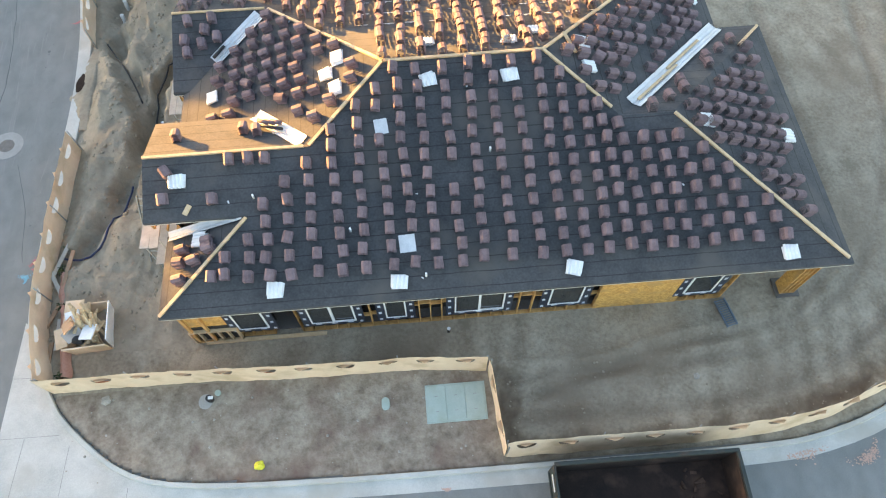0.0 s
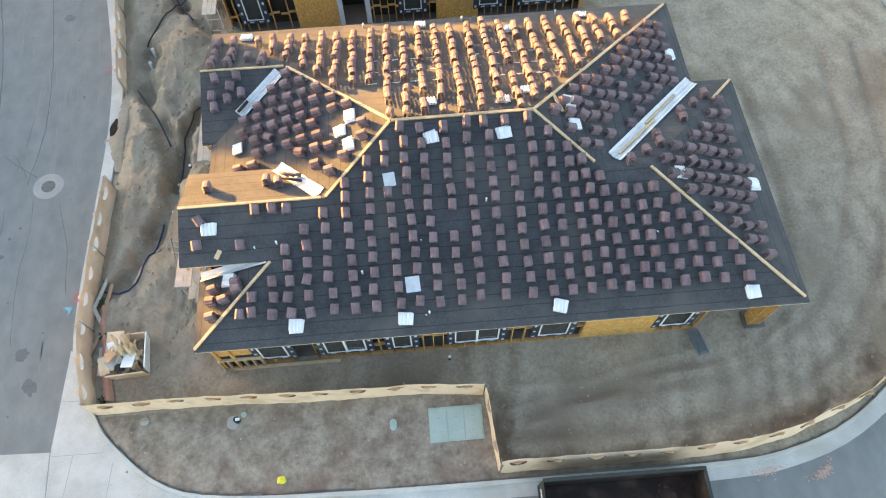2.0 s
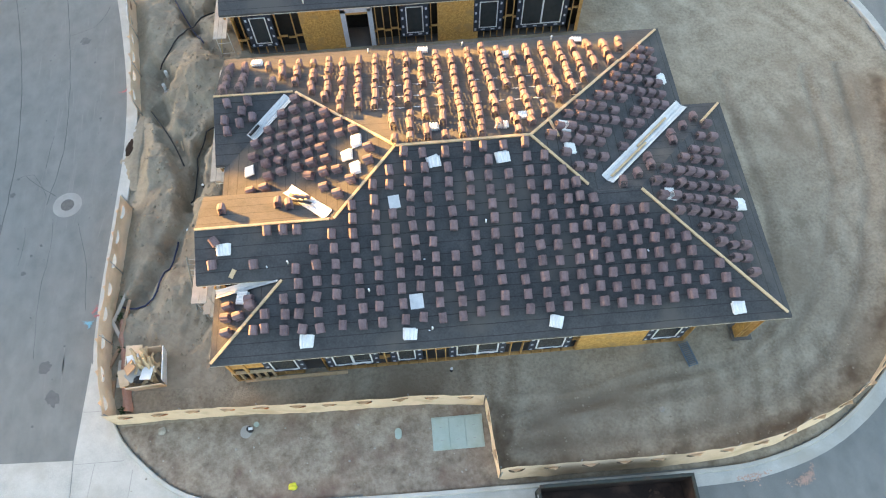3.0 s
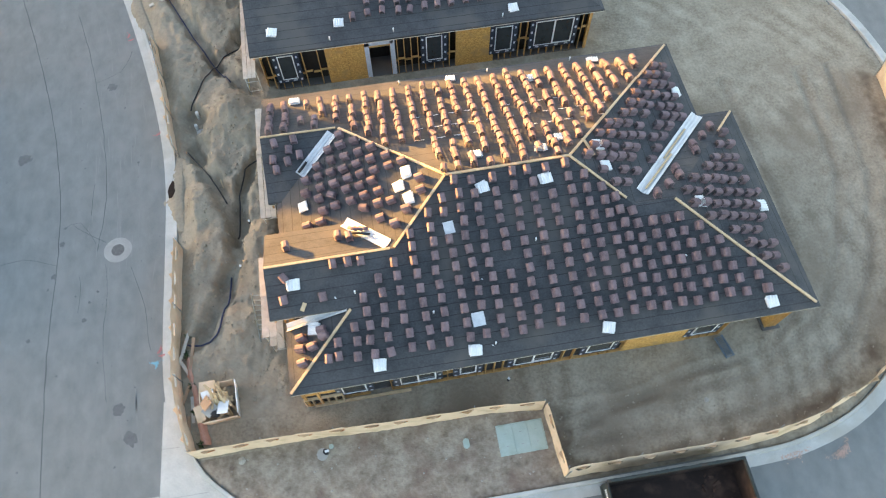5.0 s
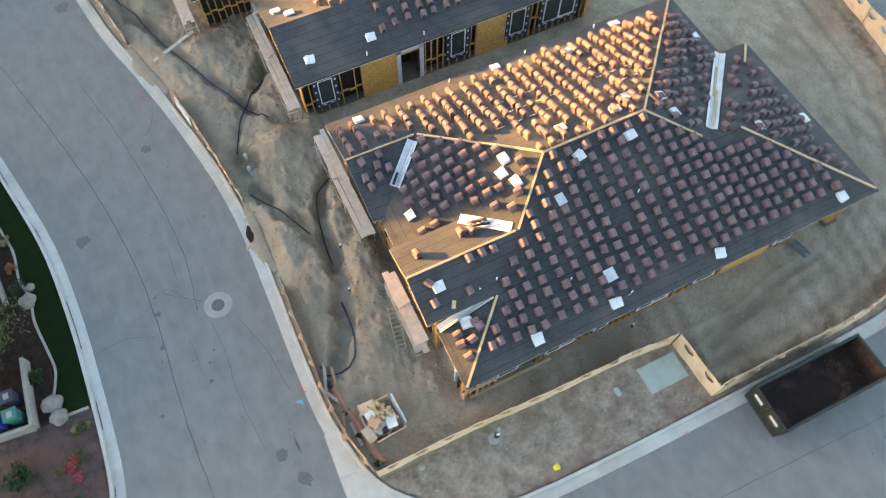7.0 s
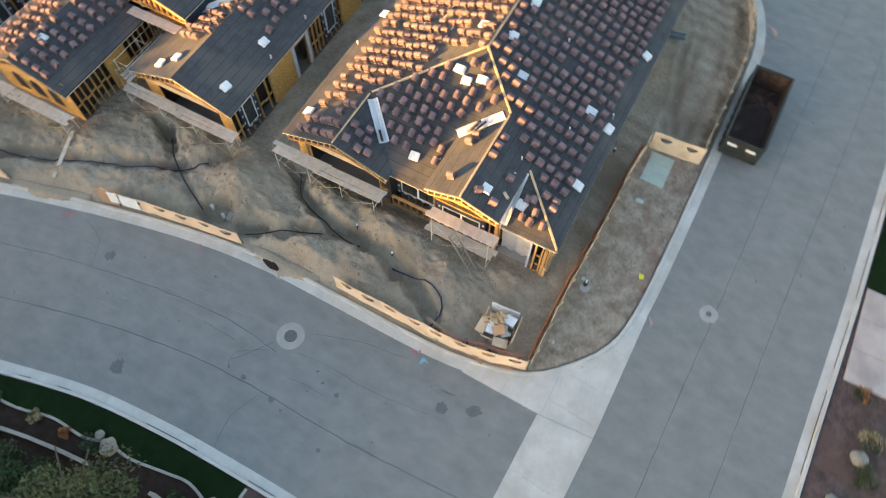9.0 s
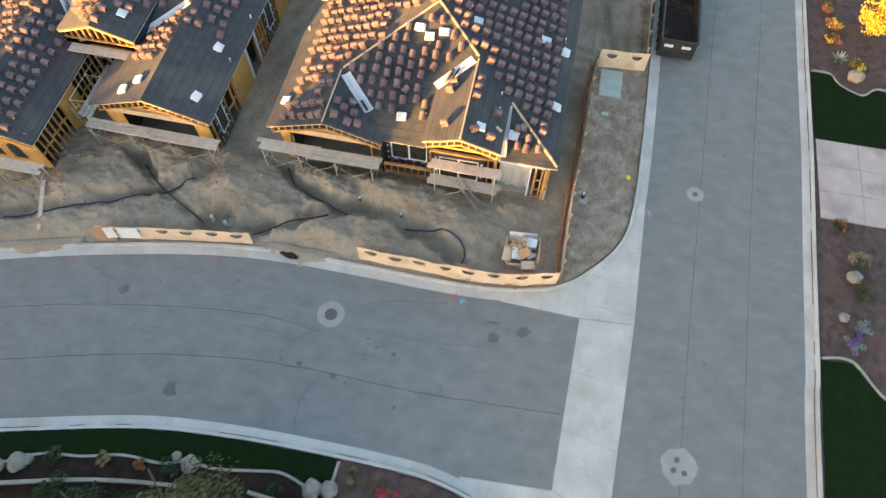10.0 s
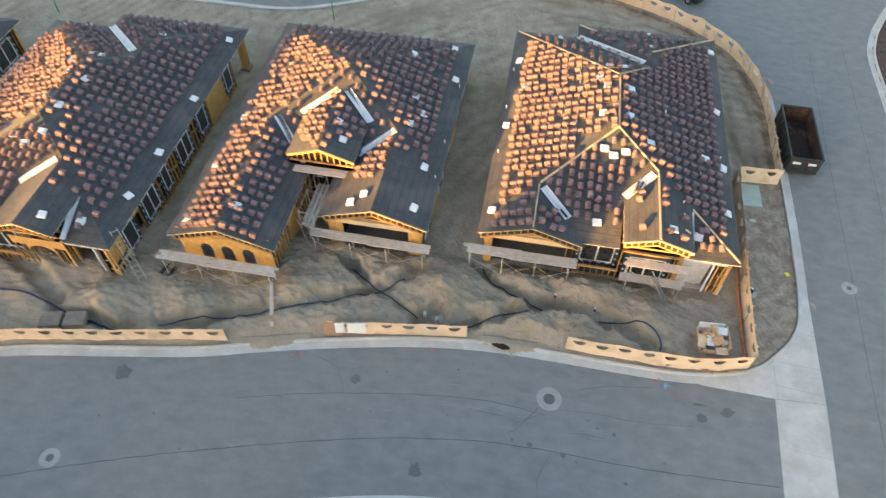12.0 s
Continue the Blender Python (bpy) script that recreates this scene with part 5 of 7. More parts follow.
fence([(-4.5, -1.05), (-2.0, -1.04), (0.5, -1.08), (3, -1.2), (5, -1.26), (7, -1.26), (8.6, -1.36), (9.85, -1.5)], seed=2, side=1, net=0.12, height=1.45)
fence([(9.9, -1.55), (10.0, -2.8), (10.1, -4.3)], seed=3, side=1, vent_step=1.4, height=1.4)
fence([(10.15, -4.36), (12.4, -4.36), (16.3, -4.4), (19.5, -4.22), (21.8, -3.6), (24.0, -2.75), (26.2, -1.0), (28.6, 2.2), (30.9, 7.2), (31.9, 13)], seed=4, side=1, droop=0.10, height=1.42, lean=0.14)
fence([(-5.15, 8.8), (-5.2, 5.5), (-5.2, 3.0), (-5.05, 1.2), (-4.55, -0.95)], seed=5, side=1, net=None, height=1.32)
fence([(-6.55, 21.7), (-5.95, 18), (-5.4, 14.2)], seed=6, side=1)
fence([(-15.2, 54.5), (-12.6, 46), (-10.35, 39), (-9.2, 33), (-8.05, 27.05)], seed=7, side=1)

f = thing("loose_panel", "brown board with two white sheets hung over the fence end", "panel")
for k, (a, b, mt, nm) in enumerate((((-6.72, 21.9), (-6.5, 20.9), "plywood", "board"), ((-6.62, 21.25), (-6.5, 20.75), "white", "sheet"), ((-6.48, 20.6), (-6.28, 19.6), "white", "sheet"))):
    bm = bmesh.new()
    p, q = Vector((*a, 0)), Vector((*b, 0))
    m = frame_to(p + Vector((-0.10 - 0.02 * k, 0, 0.1)), q + Vector((-0.10 - 0.02 * k, 0, 0.1)))
    box(bm, (0, -0.012, 0.0 if k == 0 else 0.35), ((q - p).length, 0.012, 1.15), m @ Matrix.Rotation(radians(-8), 4, "X"))
    part(nm, bm, M[mt], f)


# ---- steel bin at the kerb ----
M["bark_brown"] = material("bark_brown", (0.05, 0.03, 0.022), (0.14, 0.085, 0.06), 0.9, 3.0, 25.0, 0.3)


def roll_off_bin(at):
    t = thing("roll_off_bin", "empty dark green steel roll-off bin with rusty inside at the kerb", "bin", at=at)
    L, W, H, w = 5.45, 2.05, 1.5, 0.06
    bm = bmesh.new()
    for lo, hi in (((0, 0, 0.2), (L, w, H)), ((0, W - w, 0.2), (L, W, H)), ((L - w, w, 0.2), (L, W - w, H))):
        box(bm, lo, hi)
    part("body", bm, M["bin_steel"], t)
    bm = bmesh.new()
    box(bm, (0.0, w, 0.18), (L - w, W - w, 0.24))
    part("bin_floor", bm, M["rust"], t, "rusty worn floor of the bin")
    for lo, hi in (((0.06, w, 0.24), (L - w, w + 0.012, H - 0.1)), ((0.06, W - w - 0.012, 0.24), (L - w, W - w, H - 0.1)), ((L - w - 0.012, w + 0.012, 0.24), (L - w, W - w - 0.012, H - 0.1))):
        bm = bmesh.new()
        box(bm, lo, hi)
        part("lining", bm, M["rust"], t, "rusty worn inside of the bin")
    for lo, hi in (((-0.02, -0.05, H - 0.08), (L + 0.05, 0.07, H + 0.03)), ((-0.02, W - 0.07, H - 0.08), (L + 0.05, W + 0.05, H + 0.03)), ((L - 0.07, 0.07, H - 0.08), (L + 0.05, W - 0.07, H + 0.03))):
        bm = bmesh.new()
        box(bm, lo, hi)
        bmesh.ops.bevel(bm, geom=bm.edges[:], offset=0.015, segments=1, affect="EDGES")
        part("top_rail", bm, M["bin_steel"], t)
    for i in range(8):
        for y0, y1 in ((-0.07, 0.0), (W, W + 0.07)):
            bm = bmesh.new()
            x = 0.3 + i * 0.68
            box(bm, (x, y0, 0.2), (x + 0.09, y1, H - 0.08))
            part("rib", bm, M["bin_steel"], t)
    for k in range(2):
        bm = bmesh.new()
        y0 = 0.03 + k * (W / 2 - 0.02)
        box(bm, (-0.06, y0, 0.2), (0.0, y0 + W / 2 - 0.04, H + 0.02))
        box(bm, (-0.09, y0 + 0.08, 0.5), (-0.06, y0 + W / 2 - 0.12, 0.58))
        door = part("door", bm, M["bin_steel"], t)
        bm = bmesh.new()
        box(bm, (-0.068, y0 + 0.28, 0.95), (-0.0605, y0 + 0.78, 1.15))
        part("sticker", bm, M["white"], door, "white sticker with unreadable print")
    for y in (0.4, 1.7):
        bm = bmesh.new()
        box(bm, (0.1, y, 0.04), (L - 0.1, y + 0.15, 0.18))
        part("skid", bm, M["bin_steel"], t)
    rnd = random.Random(8)
    bm = bmesh.new()
    for i in range(18):
        x, y, s = rnd.uniform(3.9, L - 0.3), rnd.uniform(0.25, W - 0.25), rnd.uniform(0.05, 0.16)
        m = Matrix.Translation((x, y, 0.25 + s * 0.3)) @ Euler((rnd.random(), rnd.random(), rnd.random() * 3)).to_matrix().to_4x4()
        box(bm, (-s, -s * 0.5, -s * 0.25), (s, s * 0.5, s * 0.25), m)
    ob = part("debris", bm, M["bark_brown"], t, "leftover rubble")
    ob["kind"] = "stuff"
    return t


roll_off_bin(pose(11.42, -6.93, 0.0, 0, 0, -0.6))


# ---- utility covers in the planting strip ----
v = thing("utility_vault", "pale green three-panel utility vault cover set in bare soil", "utility cover", at=pose(7.76, -3.1, 0.06))
bm = bmesh.new()
box(bm, (0, 0, -0.1), (1.98, 1.26, 0.05))
part("frame", bm, M["green_pad"], v)
for k in range(3):
    bm = bmesh.new()
    box(bm, (0.05 + k * 0.63, 0.05, 0.05), (0.05 + k * 0.63 + 0.618, 1.21, 0.075))
    bmesh.ops.bevel(bm, geom=bm.edges[:], offset=0.008, segments=1, affect="EDGES")
    lid = part("lid", bm, M["green_pad"], v)
    bm = bmesh.new()
    for y in (0.35, 0.85):
        box(bm, (0.31 + k * 0.63, y, 0.075), (0.41 + k * 0.63, y + 0.018, 0.079))
    part("lifting_slot", bm, M["collar"], lid, "grey lifting slots")


def capsule_lid(name, label, x, y, lx, ly, mat, h=0.08):
    bm = bmesh.new()
    r = lx / 2
    ring = [(r * math.cos(a * math.pi / 8), (ly / 2 - r) + r * math.sin(a * math.pi / 8)) for a in range(9)] + [(r * math.cos(math.pi + a * math.pi / 8), -(ly / 2 - r) + r * math.sin(math.pi + a * math.pi / 8)) for a in range(9)]
    prism(bm, [(x + p, y + q) for p, q in ring], 0.02, 0.07 + h)
    bmesh.ops.bevel(bm, geom=[e for e in bm.edges if all(v.co.z > 0.1 for v in e.verts)], offset=0.02, segments=2, affect="EDGES")
    return mesh_object(name, bm, M[mat], None, label, "utility cover")


capsule_lid("valve_box", "pale green oval valve box lid in the soil", 6.45, -2.33, 0.26, 0.42, "green_pad")
capsule_lid("valve_box", "grey flat meter box set in the soil", 0.55, -1.75, 0.45, 0.5, "slab", 0.02)
v = thing("capped_pipe", "short black capped pipe with a white mark standing in soil", "pipe", at=pose(0.72, -1.7, 0.05))
bm = bmesh.new()
tube(bm, [(0, 0, 0), (0, 0, 0.28)], 0.11, 12)
part("pipe", bm, M["black"], v)
bm = bmesh.new()
box(bm, (-0.02, -0.05, 0.28), (0.14, 0.05, 0.30))
part("tag", bm, M["white"], v)
bm = bmesh.new()
tube(bm, [(0.22, 0.2, 0.0), (0.22, 0.2, 0.10)], 0.10, 12)
part("green_cap", bm, M["green_pad"], v)
for x, y, hgt, lab in ((8.72, -0.02, 0.35, "short black vent pipe with white cap by the wall"), (-1.9, 9.6, 0.45, "black drain riser with white cap standing in dirt"), (-2.4, 7.3, 0.4, "black drain riser with white cap standing in dirt")):
    t = thing("riser_pipe", lab, "pipe", at=pose(x, y, 0.0))
    bm = bmesh.new()
    tube(bm, [(0, 0, 0), (0.01, 0, hgt)], 0.055, 8)
    part("pipe", bm, M["black"], t)
    bm = bmesh.new()
    tube(bm, [(0.01, 0, hgt), (0.01, 0, hgt + 0.06)], 0.06, 8)
    part("cap", bm, M["white"], t)
M["yellow_bag"] = material("yellow_bag", (0.55, 0.50, 0.03), (0.80, 0.72, 0.06), 0.5, 6.0, 30.0, 0.3)
bm = bmesh.new()
bmesh.ops.create_icosphere(bm, subdivisions=3, radius=0.14)
for v in bm.verts:
    k = 1 + 0.6 * noise.noise(v.co * 9)
    v.co = Vector((v.co.x * 1.1 * k, v.co.y * 0.85 * k, max(-0.05, v.co.z * 0.7 * k)))
bmesh.ops.translate(bm, vec=(2.42, -3.95, 0.13), verts=bm.verts)
mesh_object("plastic_bag", bm, M["yellow_bag"], None, "crumpled bright yellow plastic bag on the soil", "bag")
M["blue_steel"] = material("blue_steel", (0.10, 0.14, 0.18), (0.20, 0.25, 0.30), 0.5, 4.0, 30.0, 0.1, metal=0.3)
t = thing("steel_grating", "blue-grey steel grating leaning in the dirt by the wall", "grating", at=pose(18.05, 0.25, 0.12, 8, 0, -78))
for y in (0.0, 0.34):
    bm = bmesh.new()
    box(bm, (0, y, 0), (1.0, y + 0.04, 0.12))
    part("side_bar", bm, M["blue_steel"], t)
for i in range(13):
    bm = bmesh.new()
    box(bm, (0.02 + i * 0.078, 0.04, 0.03), (0.05 + i * 0.078, 0.34, 0.10))
    part("slat", bm, M["blue_steel"], t)
bm = bmesh.new()
box(bm, (0.9, -0.06, 0.06), (5.0, 0.06, 0.14), pose(-0.45, 0.28, 0.02, 0, 0, 0.1))
mesh_object("timber_plank", bm, M["lumber"], None, "long pale timber plank lying by the wall", "plank")


# ---- scaffolds, ladders ----
def scaffold(x0, x1, y0, y1, levels, label, seed=1):
    rnd = random.Random(seed)
    t = thing("scaffold", label, "scaffold", "scaffolds before the fronts")
    n = max(2, round((y1 - y0) / 2.2) + 1)
    top = max(levels)
    for i in range(n):
        y = y0 + 0.15 + (y1 - y0 - 0.3) * i / (n - 1)
        bm = bmesh.new()
        for x in (x0, x1):
            tube(bm, [(x, y, 0.0), (x, y, top - 0.05)], 0.024, 6)
        for z in [0.5, 1.2] + [l - 0.07 for l in levels]:
            tube(bm, [(x0, y, z), (x1, y, z)], 0.018, 6)
        part("end_frame", bm, M["scaffold"], t, "pale steel pipe frame")
    for i in range(n - 1):
        ya, yb = y0 + 0.15 + (y1 - y0 - 0.3) * i / (n - 1), y0 + 0.15 + (y1 - y0 - 0.3) * (i + 1) / (n - 1)
        for za, zb in ((0.35, top - 0.3), (top - 0.3, 0.35)):
            bm = bmesh.new()
            tube(bm, [(x0 - 0.02, ya, za), (x0 - 0.02, yb, zb)], 0.012, 5)
            part("brace", bm, M["yellow_brace" if rnd.random() < 0.35 else "scaffold"], t)
    for l in levels:
        k = max(2, round((x1 - x0) / 0.25))
        for j in range(k):
            w = (x1 - x0) / k
            half = y0 + (y1 - y0) * rnd.uniform(0.45, 0.6)
            for a, b, lift in ((y0 - rnd.uniform(0, 0.3), half + 0.25, 0.0), (half, y1 + rnd.uniform(0, 0.3), 0.042)):
                bm = bmesh.new()
                sk = rnd.uniform(-0.012, 0.012)
                vs = box(bm, (x0 + j * w + 0.006, a, l + lift), (x0 + (j + 1) * w - 0.006, b, l + lift + 0.04))
                for v in vs:
                    v.co.x += sk * (v.co.y - a)
                part("plank", bm, M["plank"], t, "weathered wooden plank")
    return t


scaffold(-1.0, -0.28, 8.95, 14.95, [1.95], "steel pipe scaffold with wide plank deck before the garage gable", 1)
scaffold(-1.0, -0.4, 2.75, 6.0, [1.5, 2.85], "two-level steel pipe scaffold with planks before the small gable", 2)
scaffold(-1.5, -0.85, 17.35, 24.1, [1.9], "steel pipe scaffold with plank deck before a garage opening", 3)
scaffold(-4.7, -4.05, 25.4, 32.0, [1.9], "steel pipe scaffold with plank deck before the arched windows", 4)


t = thing("scaffold", "narrow plank walk on pipe trestles in the court", "scaffold", "scaffolds before the fronts")
for x in (-0.6, 1.1, 2.4):
    bm = bmesh.new()
    for y in (24.15, 25.0):
        tube(bm, [(x, y, 0.05), (x, y, 3.0)], 0.022, 6)
    for z in (0.6, 1.96, 2.9):
        tube(bm, [(x, 24.15, z), (x, 25.0, z)], 0.018, 6)
    part("end_frame", bm, M["scaffold"], t, "pale steel pipe frame")
for y in (24.25, 24.52, 24.79):
    bm = bmesh.new()
    box(bm, (-0.95 + 0.3 * (y - 24.25), y - 0.11, 1.985), (2.65, y + 0.11, 2.025))
    part("plank", bm, M["plank"], t, "weathered wooden plank")
for y in (24.15, 25.0):
    bm = bmesh.new()
    tube(bm, [(-0.65, y, 2.9), (2.45, y, 2.9)], 0.016, 6)
    part("guard_rail", bm, M["scaffold"], t)


def ladder(p, q, label, width=0.4, n=12):
    t = thing("ladder", label, "ladder")
    p, q = Vector(p), Vector(q)
    m = frame_to(p, q)
    L = (q - p).length
    for s in (-1, 1):
        bm = bmesh.new()
        box(bm, (0, s * width / 2 - 0.02, -0.035), (L, s * width / 2 + 0.02, 0.035), m)
        part("rail", bm, M["post"], t)
    for i in range(n):
        bm = bmesh.new()
        x = L * (i + 0.6) / n
        box(bm, (x - 0.015, -width / 2, -0.015), (x + 0.015, width / 2, 0.015), m)
        part("rung", bm, M["post"], t)


ladder((-1.45, 3.1, 0.1), (-1.2, 4.7, 2.75), "aluminium ladder leaning on the front scaffold")
ladder((-5.6, 32.9, 0.1), (-4.3, 34.4, 3.5), "aluminium ladder leaning on the eave of the third house")
ladder((-1.1, 24.2, 0.1), (-0.6, 25.0, 2.4), "aluminium ladder leaning on the court scaffold", 0.4, 9)


# ---- crate of offcuts ----
def scrap_crate(at):
    t = thing("scrap_crate", "torn tan cardboard crate heaped with timber offcuts and foam", "crate", at=at)
    for lo, hi, lean, mt, nm in (((0, 0, 0), (1.25, 0.04, 0.95), (0.02, -0.10), "fabric", "side"), ((1.21, 0.04, 0), (1.25, 1.3, 1.05), (0.10, 0.02), "white", "side"), ((0, 1.26, 0), (1.21, 1.3, 0.85), (-0.04, 0.12), "fabric", "side"),
                             ((0, 0.04, 0), (0.04, 1.26, 0.7), (-0.14, 0.0), "fabric", "side"), ((0.04, 0.04, 0.0), (1.21, 1.26, 0.06), (0, 0), "plywood", "bottom")):
        bm = bmesh.new()
        for v in box(bm, lo, hi):
            if v.co.z > 0.5:
                v.co += Vector((lean[0] + 0.1 * (v.co.x - 0.6), lean[1] + 0.1 * (v.co.y - 0.65), 0.12 * noise.noise((v.co.x * 3, v.co.y * 3, 4))))
        part(nm, bm, M[mt], t)
    for c, ex, ey, rz in (((-0.20, 0.35, 0.78), 0.20, 0.34, 8), ((0.22, 1.38, 0.92), 0.36, 0.22, -8)):
        bm = bmesh.new()
        vs = box(bm, (-ex, -ey, -0.008), (ex, ey, 0.008), Matrix.Translation(c) @ Euler((0.15, -0.2, radians(rz))).to_matrix().to_4x4())
        part("flap", bm, M["fabric"], t, "torn cardboard flap folded outward")
    rnd = random.Random(12)
    for i in range(34):
        L = rnd.uniform(0.6, 1.5)
        bm = bmesh.new()
        m = Matrix.Translation((rnd.uniform(0.4, 0.95), rnd.uniform(0.35, 0.95), rnd.uniform(0.7, 1.1))) @ Euler((rnd.uniform(-0.4, 0.4), rnd.uniform(-1.3, -0.5) if i % 3 else rnd.uniform(-0.3, 0.4), rnd.uniform(0.8, 2.4))).to_matrix().to_4x4()
        box(bm, (-L / 2, -0.045, -0.02), (L / 2, 0.045, 0.02), m)
        part("offcut", bm, M["lumber"], t)
    for k, (x, y, mt) in enumerate(((0.25, 0.95, "white"), (0.3, 0.35, "slab"), (0.85, 0.3, "white"), (0.2, 0.6, "plywood"))):
        bm = bmesh.new()
        m = Matrix.Translation((x, y, 1.0 + 0.06 * k)) @ Euler((0.3 - 0.2 * k, 0.25 * k - 0.3, k * 0.7)).to_matrix().to_4x4()
        box(bm, (-0.28, -0.22, -0.02), (0.28, 0.22, 0.02), m)
        part("sheet", bm, M[mt], t)
    bm = bmesh.new()
    bmesh.ops.create_icosphere(bm, subdivisions=2, radius=0.2)
    for v in bm.verts:
        v.co = v.co * (1 + 0.4 * noise.noise(v.co * 7)) + Vector((0.45, 0.2, 0.9))
    part("black_bag", bm, M["black"], t)
    return t


scrap_crate(pose(-3.95, 0.25, 0.05, 0, 0, 4))

# slumped pink-red netting and timber litter by the west fence
M["pink_net"] = material("pink_net", (0.40, 0.19, 0.13), (0.56, 0.32, 0.24), 0.7, 3.0, 20.0, 0.2)
bm = bmesh.new()
line = smooth_line([(-4.78, 3.3, 0), (-4.66, 2.3, 0), (-4.42, 1.3, 0), (-4.28, 0.3, 0), (-4.1, -0.6, 0)], 0.16)
rows = []
for i, p in enumerate(line):
    w = 0.16 + 0.14 * noise.noise((i * 0.35, 2, 0))
    rows.append([bm.verts.new((p.x + w * (k - 2) / 2, p.y + 0.05 * noise.noise((i, k, 1)), 0.10 + (0.16, 0.26, 0.34, 0.22, 0.06)[k] * (0.8 + 0.7 * noise.noise((i * 0.5, k, 3))))) for k in range(5)])
for a, b in zip(rows, rows[1:]):
    for k in range(4):
        bm.faces.new((a[k], a[k + 1], b[k + 1], b[k]))
mesh_object("barrier_net", bm, M["pink_net"], None, "slumped faded red barrier netting lying along the fence", "netting", smooth=True)
rnd = random.Random(21)
for k in range(6):
    x, y = rnd.uniform(-4.9, -4.6), 0.2 + k * 0.8
    bm = bmesh.new()
    m = pose(x, y, ground_height(x, y) + 0.06, rnd.uniform(-4, 4), rnd.uniform(-3, 3), rnd.uniform(65, 120))
    L = rnd.uniform(0.8, 2.2)
    box(bm, (-L / 2, -0.07, -0.02), (L / 2, 0.07, 0.02), m)
    mesh_object("board_offcut", bm, M["plank" if k % 2 else "plywood"], None, "loose timber offcut lying in the dirt by the fence", "board", "offcuts by the fence")
bm = bmesh.new()
beam(bm, (-4.37, 25.7, ground_height(-4.37, 25.7) + 0.1), (-6.97, 24.83, ground_height(-6.97, 24.83) + 0.1), 0.2, 0.05)
mesh_object("timber_plank", bm, M["plank"], None, "long grey scaffold plank bridging the trench", "plank")


for x, y, h in ((-4.42, 16.75, 0.5), (-4.52, 16.05, 0.45)):
    z = min(0.0, ground_height(x, y))
    bm = bmesh.new()
    tube(bm, [(x, y, z - 0.2), (x + 0.03, y, z + h)], 0.085, 10)
    mesh_object("pipe_stub", bm, M["concrete"], None, "pale capped pipe stub standing in the dirt", "pipe", "stubs in the dirt")
z = ground_height(-4.3, 15.85)
bm = bmesh.new()
box(bm, (-0.24, -0.15, -0.1), (0.24, 0.15, 0.12), pose(-4.3, 15.85, z + 0.04, 4, -6, 8))
bmesh.ops.bevel(bm, geom=bm.edges[:], offset=0.02, segments=2, affect="EDGES")
mesh_object("meter_box", bm, M["slab"], None, "pale concrete meter box lid lying on loose dirt", "utility cover")
bm = bmesh.new()
beam(bm, (-3.5, 13.65, ground_height(-3.5, 13.65) + 0.06), (-3.25, 12.15, ground_height(-3.25, 12.15) + 0.06), 0.07, 0.04)
mesh_object("timber_stake", bm, M["lumber"], None, "thin yellow timber stake lying across the trench", "stake")
M["paver"] = material("paver", (0.17, 0.135, 0.11), (0.28, 0.235, 0.195), 0.9, 3.0, 25.0, 0.3, objects=0.3)
for k, (x, y) in enumerate(((-8.95, 36.75), (-8.7, 35.45))):
    t = thing("paver_stack", "low stack of brown-grey pavers inside the fence", "paver stack", "stacks inside the fence", at=pose(x, y, ground_height(x, y) - 0.05, 0, 0, 14))
    for i in range(4):
        for j in range(3):
            for n in range(2):
                piece("paver", (-0.45 + i * 0.23, -0.55 + j * 0.37, n * 0.2), (-0.23 + i * 0.23, -0.19 + j * 0.37, n * 0.2 + 0.19), Matrix(), "paver", t)
for x, y in ((-4.45, 32.25), (-4.55, 31.8)):
    z = ground_height(x, y)
    bm = bmesh.new()
    tube(bm, [(x - 0.35, y + 0.1, z + 0.08), (x + 0.35, y - 0.1, z + 0.12)], 0.1, 10)
    mesh_object("felt_roll", bm, M["black"], None, "black roll of roofing felt lying under the scaffold", "felt roll", "felt rolls on the ground")


# ---- pipes in the trench ----
def pipe(pts, r, mat, name, label):
    line = smooth_line([(x, y, 0) for x, y in pts], 0.35)
    bm = bmesh.new()
    tops = [max(ground_height(p.x + a, p.y + b) for a, b in ((0, 0), (0.14, 0), (-0.14, 0), (0, 0.14), (0, -0.14))) for p in line]
    zs = [max(sum(tops[max(0, i - 2):i + 3]) / len(tops[max(0, i - 2):i + 3]), tops[i]) for i in range(len(line))]
    tube(bm, [(p.x, p.y, z + r * 0.3) for p, z in zip(line, zs)], r, 7)
    mesh_object(name, bm, M[mat], None, label, "pipe", smooth=True)


pipe([(-0.5, 14.0), (-1.83, 12.95), (-2.44, 10.9), (-2.6, 9.1)], 0.036, "black", "drain_pipe", "black corrugated drain pipe lying in the trench")
pipe([(-1.75, 21.7), (-2.9, 20.4), (-3.86, 18.9), (-4.75, 17.1)], 0.036, "black", "drain_pipe", "black drain pipe running across the trench")
pipe([(-8.0, 31.1), (-6.9, 28.4), (-5.95, 25.4), (-4.1, 21.2), (-2.5, 18.3)], 0.034, "blue_pipe", "water_pipe", "dark blue water pipe lying along the trench")
pipe([(-7.6, 41.2), (-7.6, 39.1), (-8.0, 37.1), (-8.6, 33.6)], 0.06, "blue_pipe", "water_pipe", "dark blue water pipe beside the dirt heaps")
pipe([(-5.0, 3.95), (-4.2, 3.68), (-3.45, 4.0), (-3.05, 5.1), (-2.95, 7.0)], 0.04, "blue_pipe", "water_pipe", "blue water pipe curling up out of the dirt")
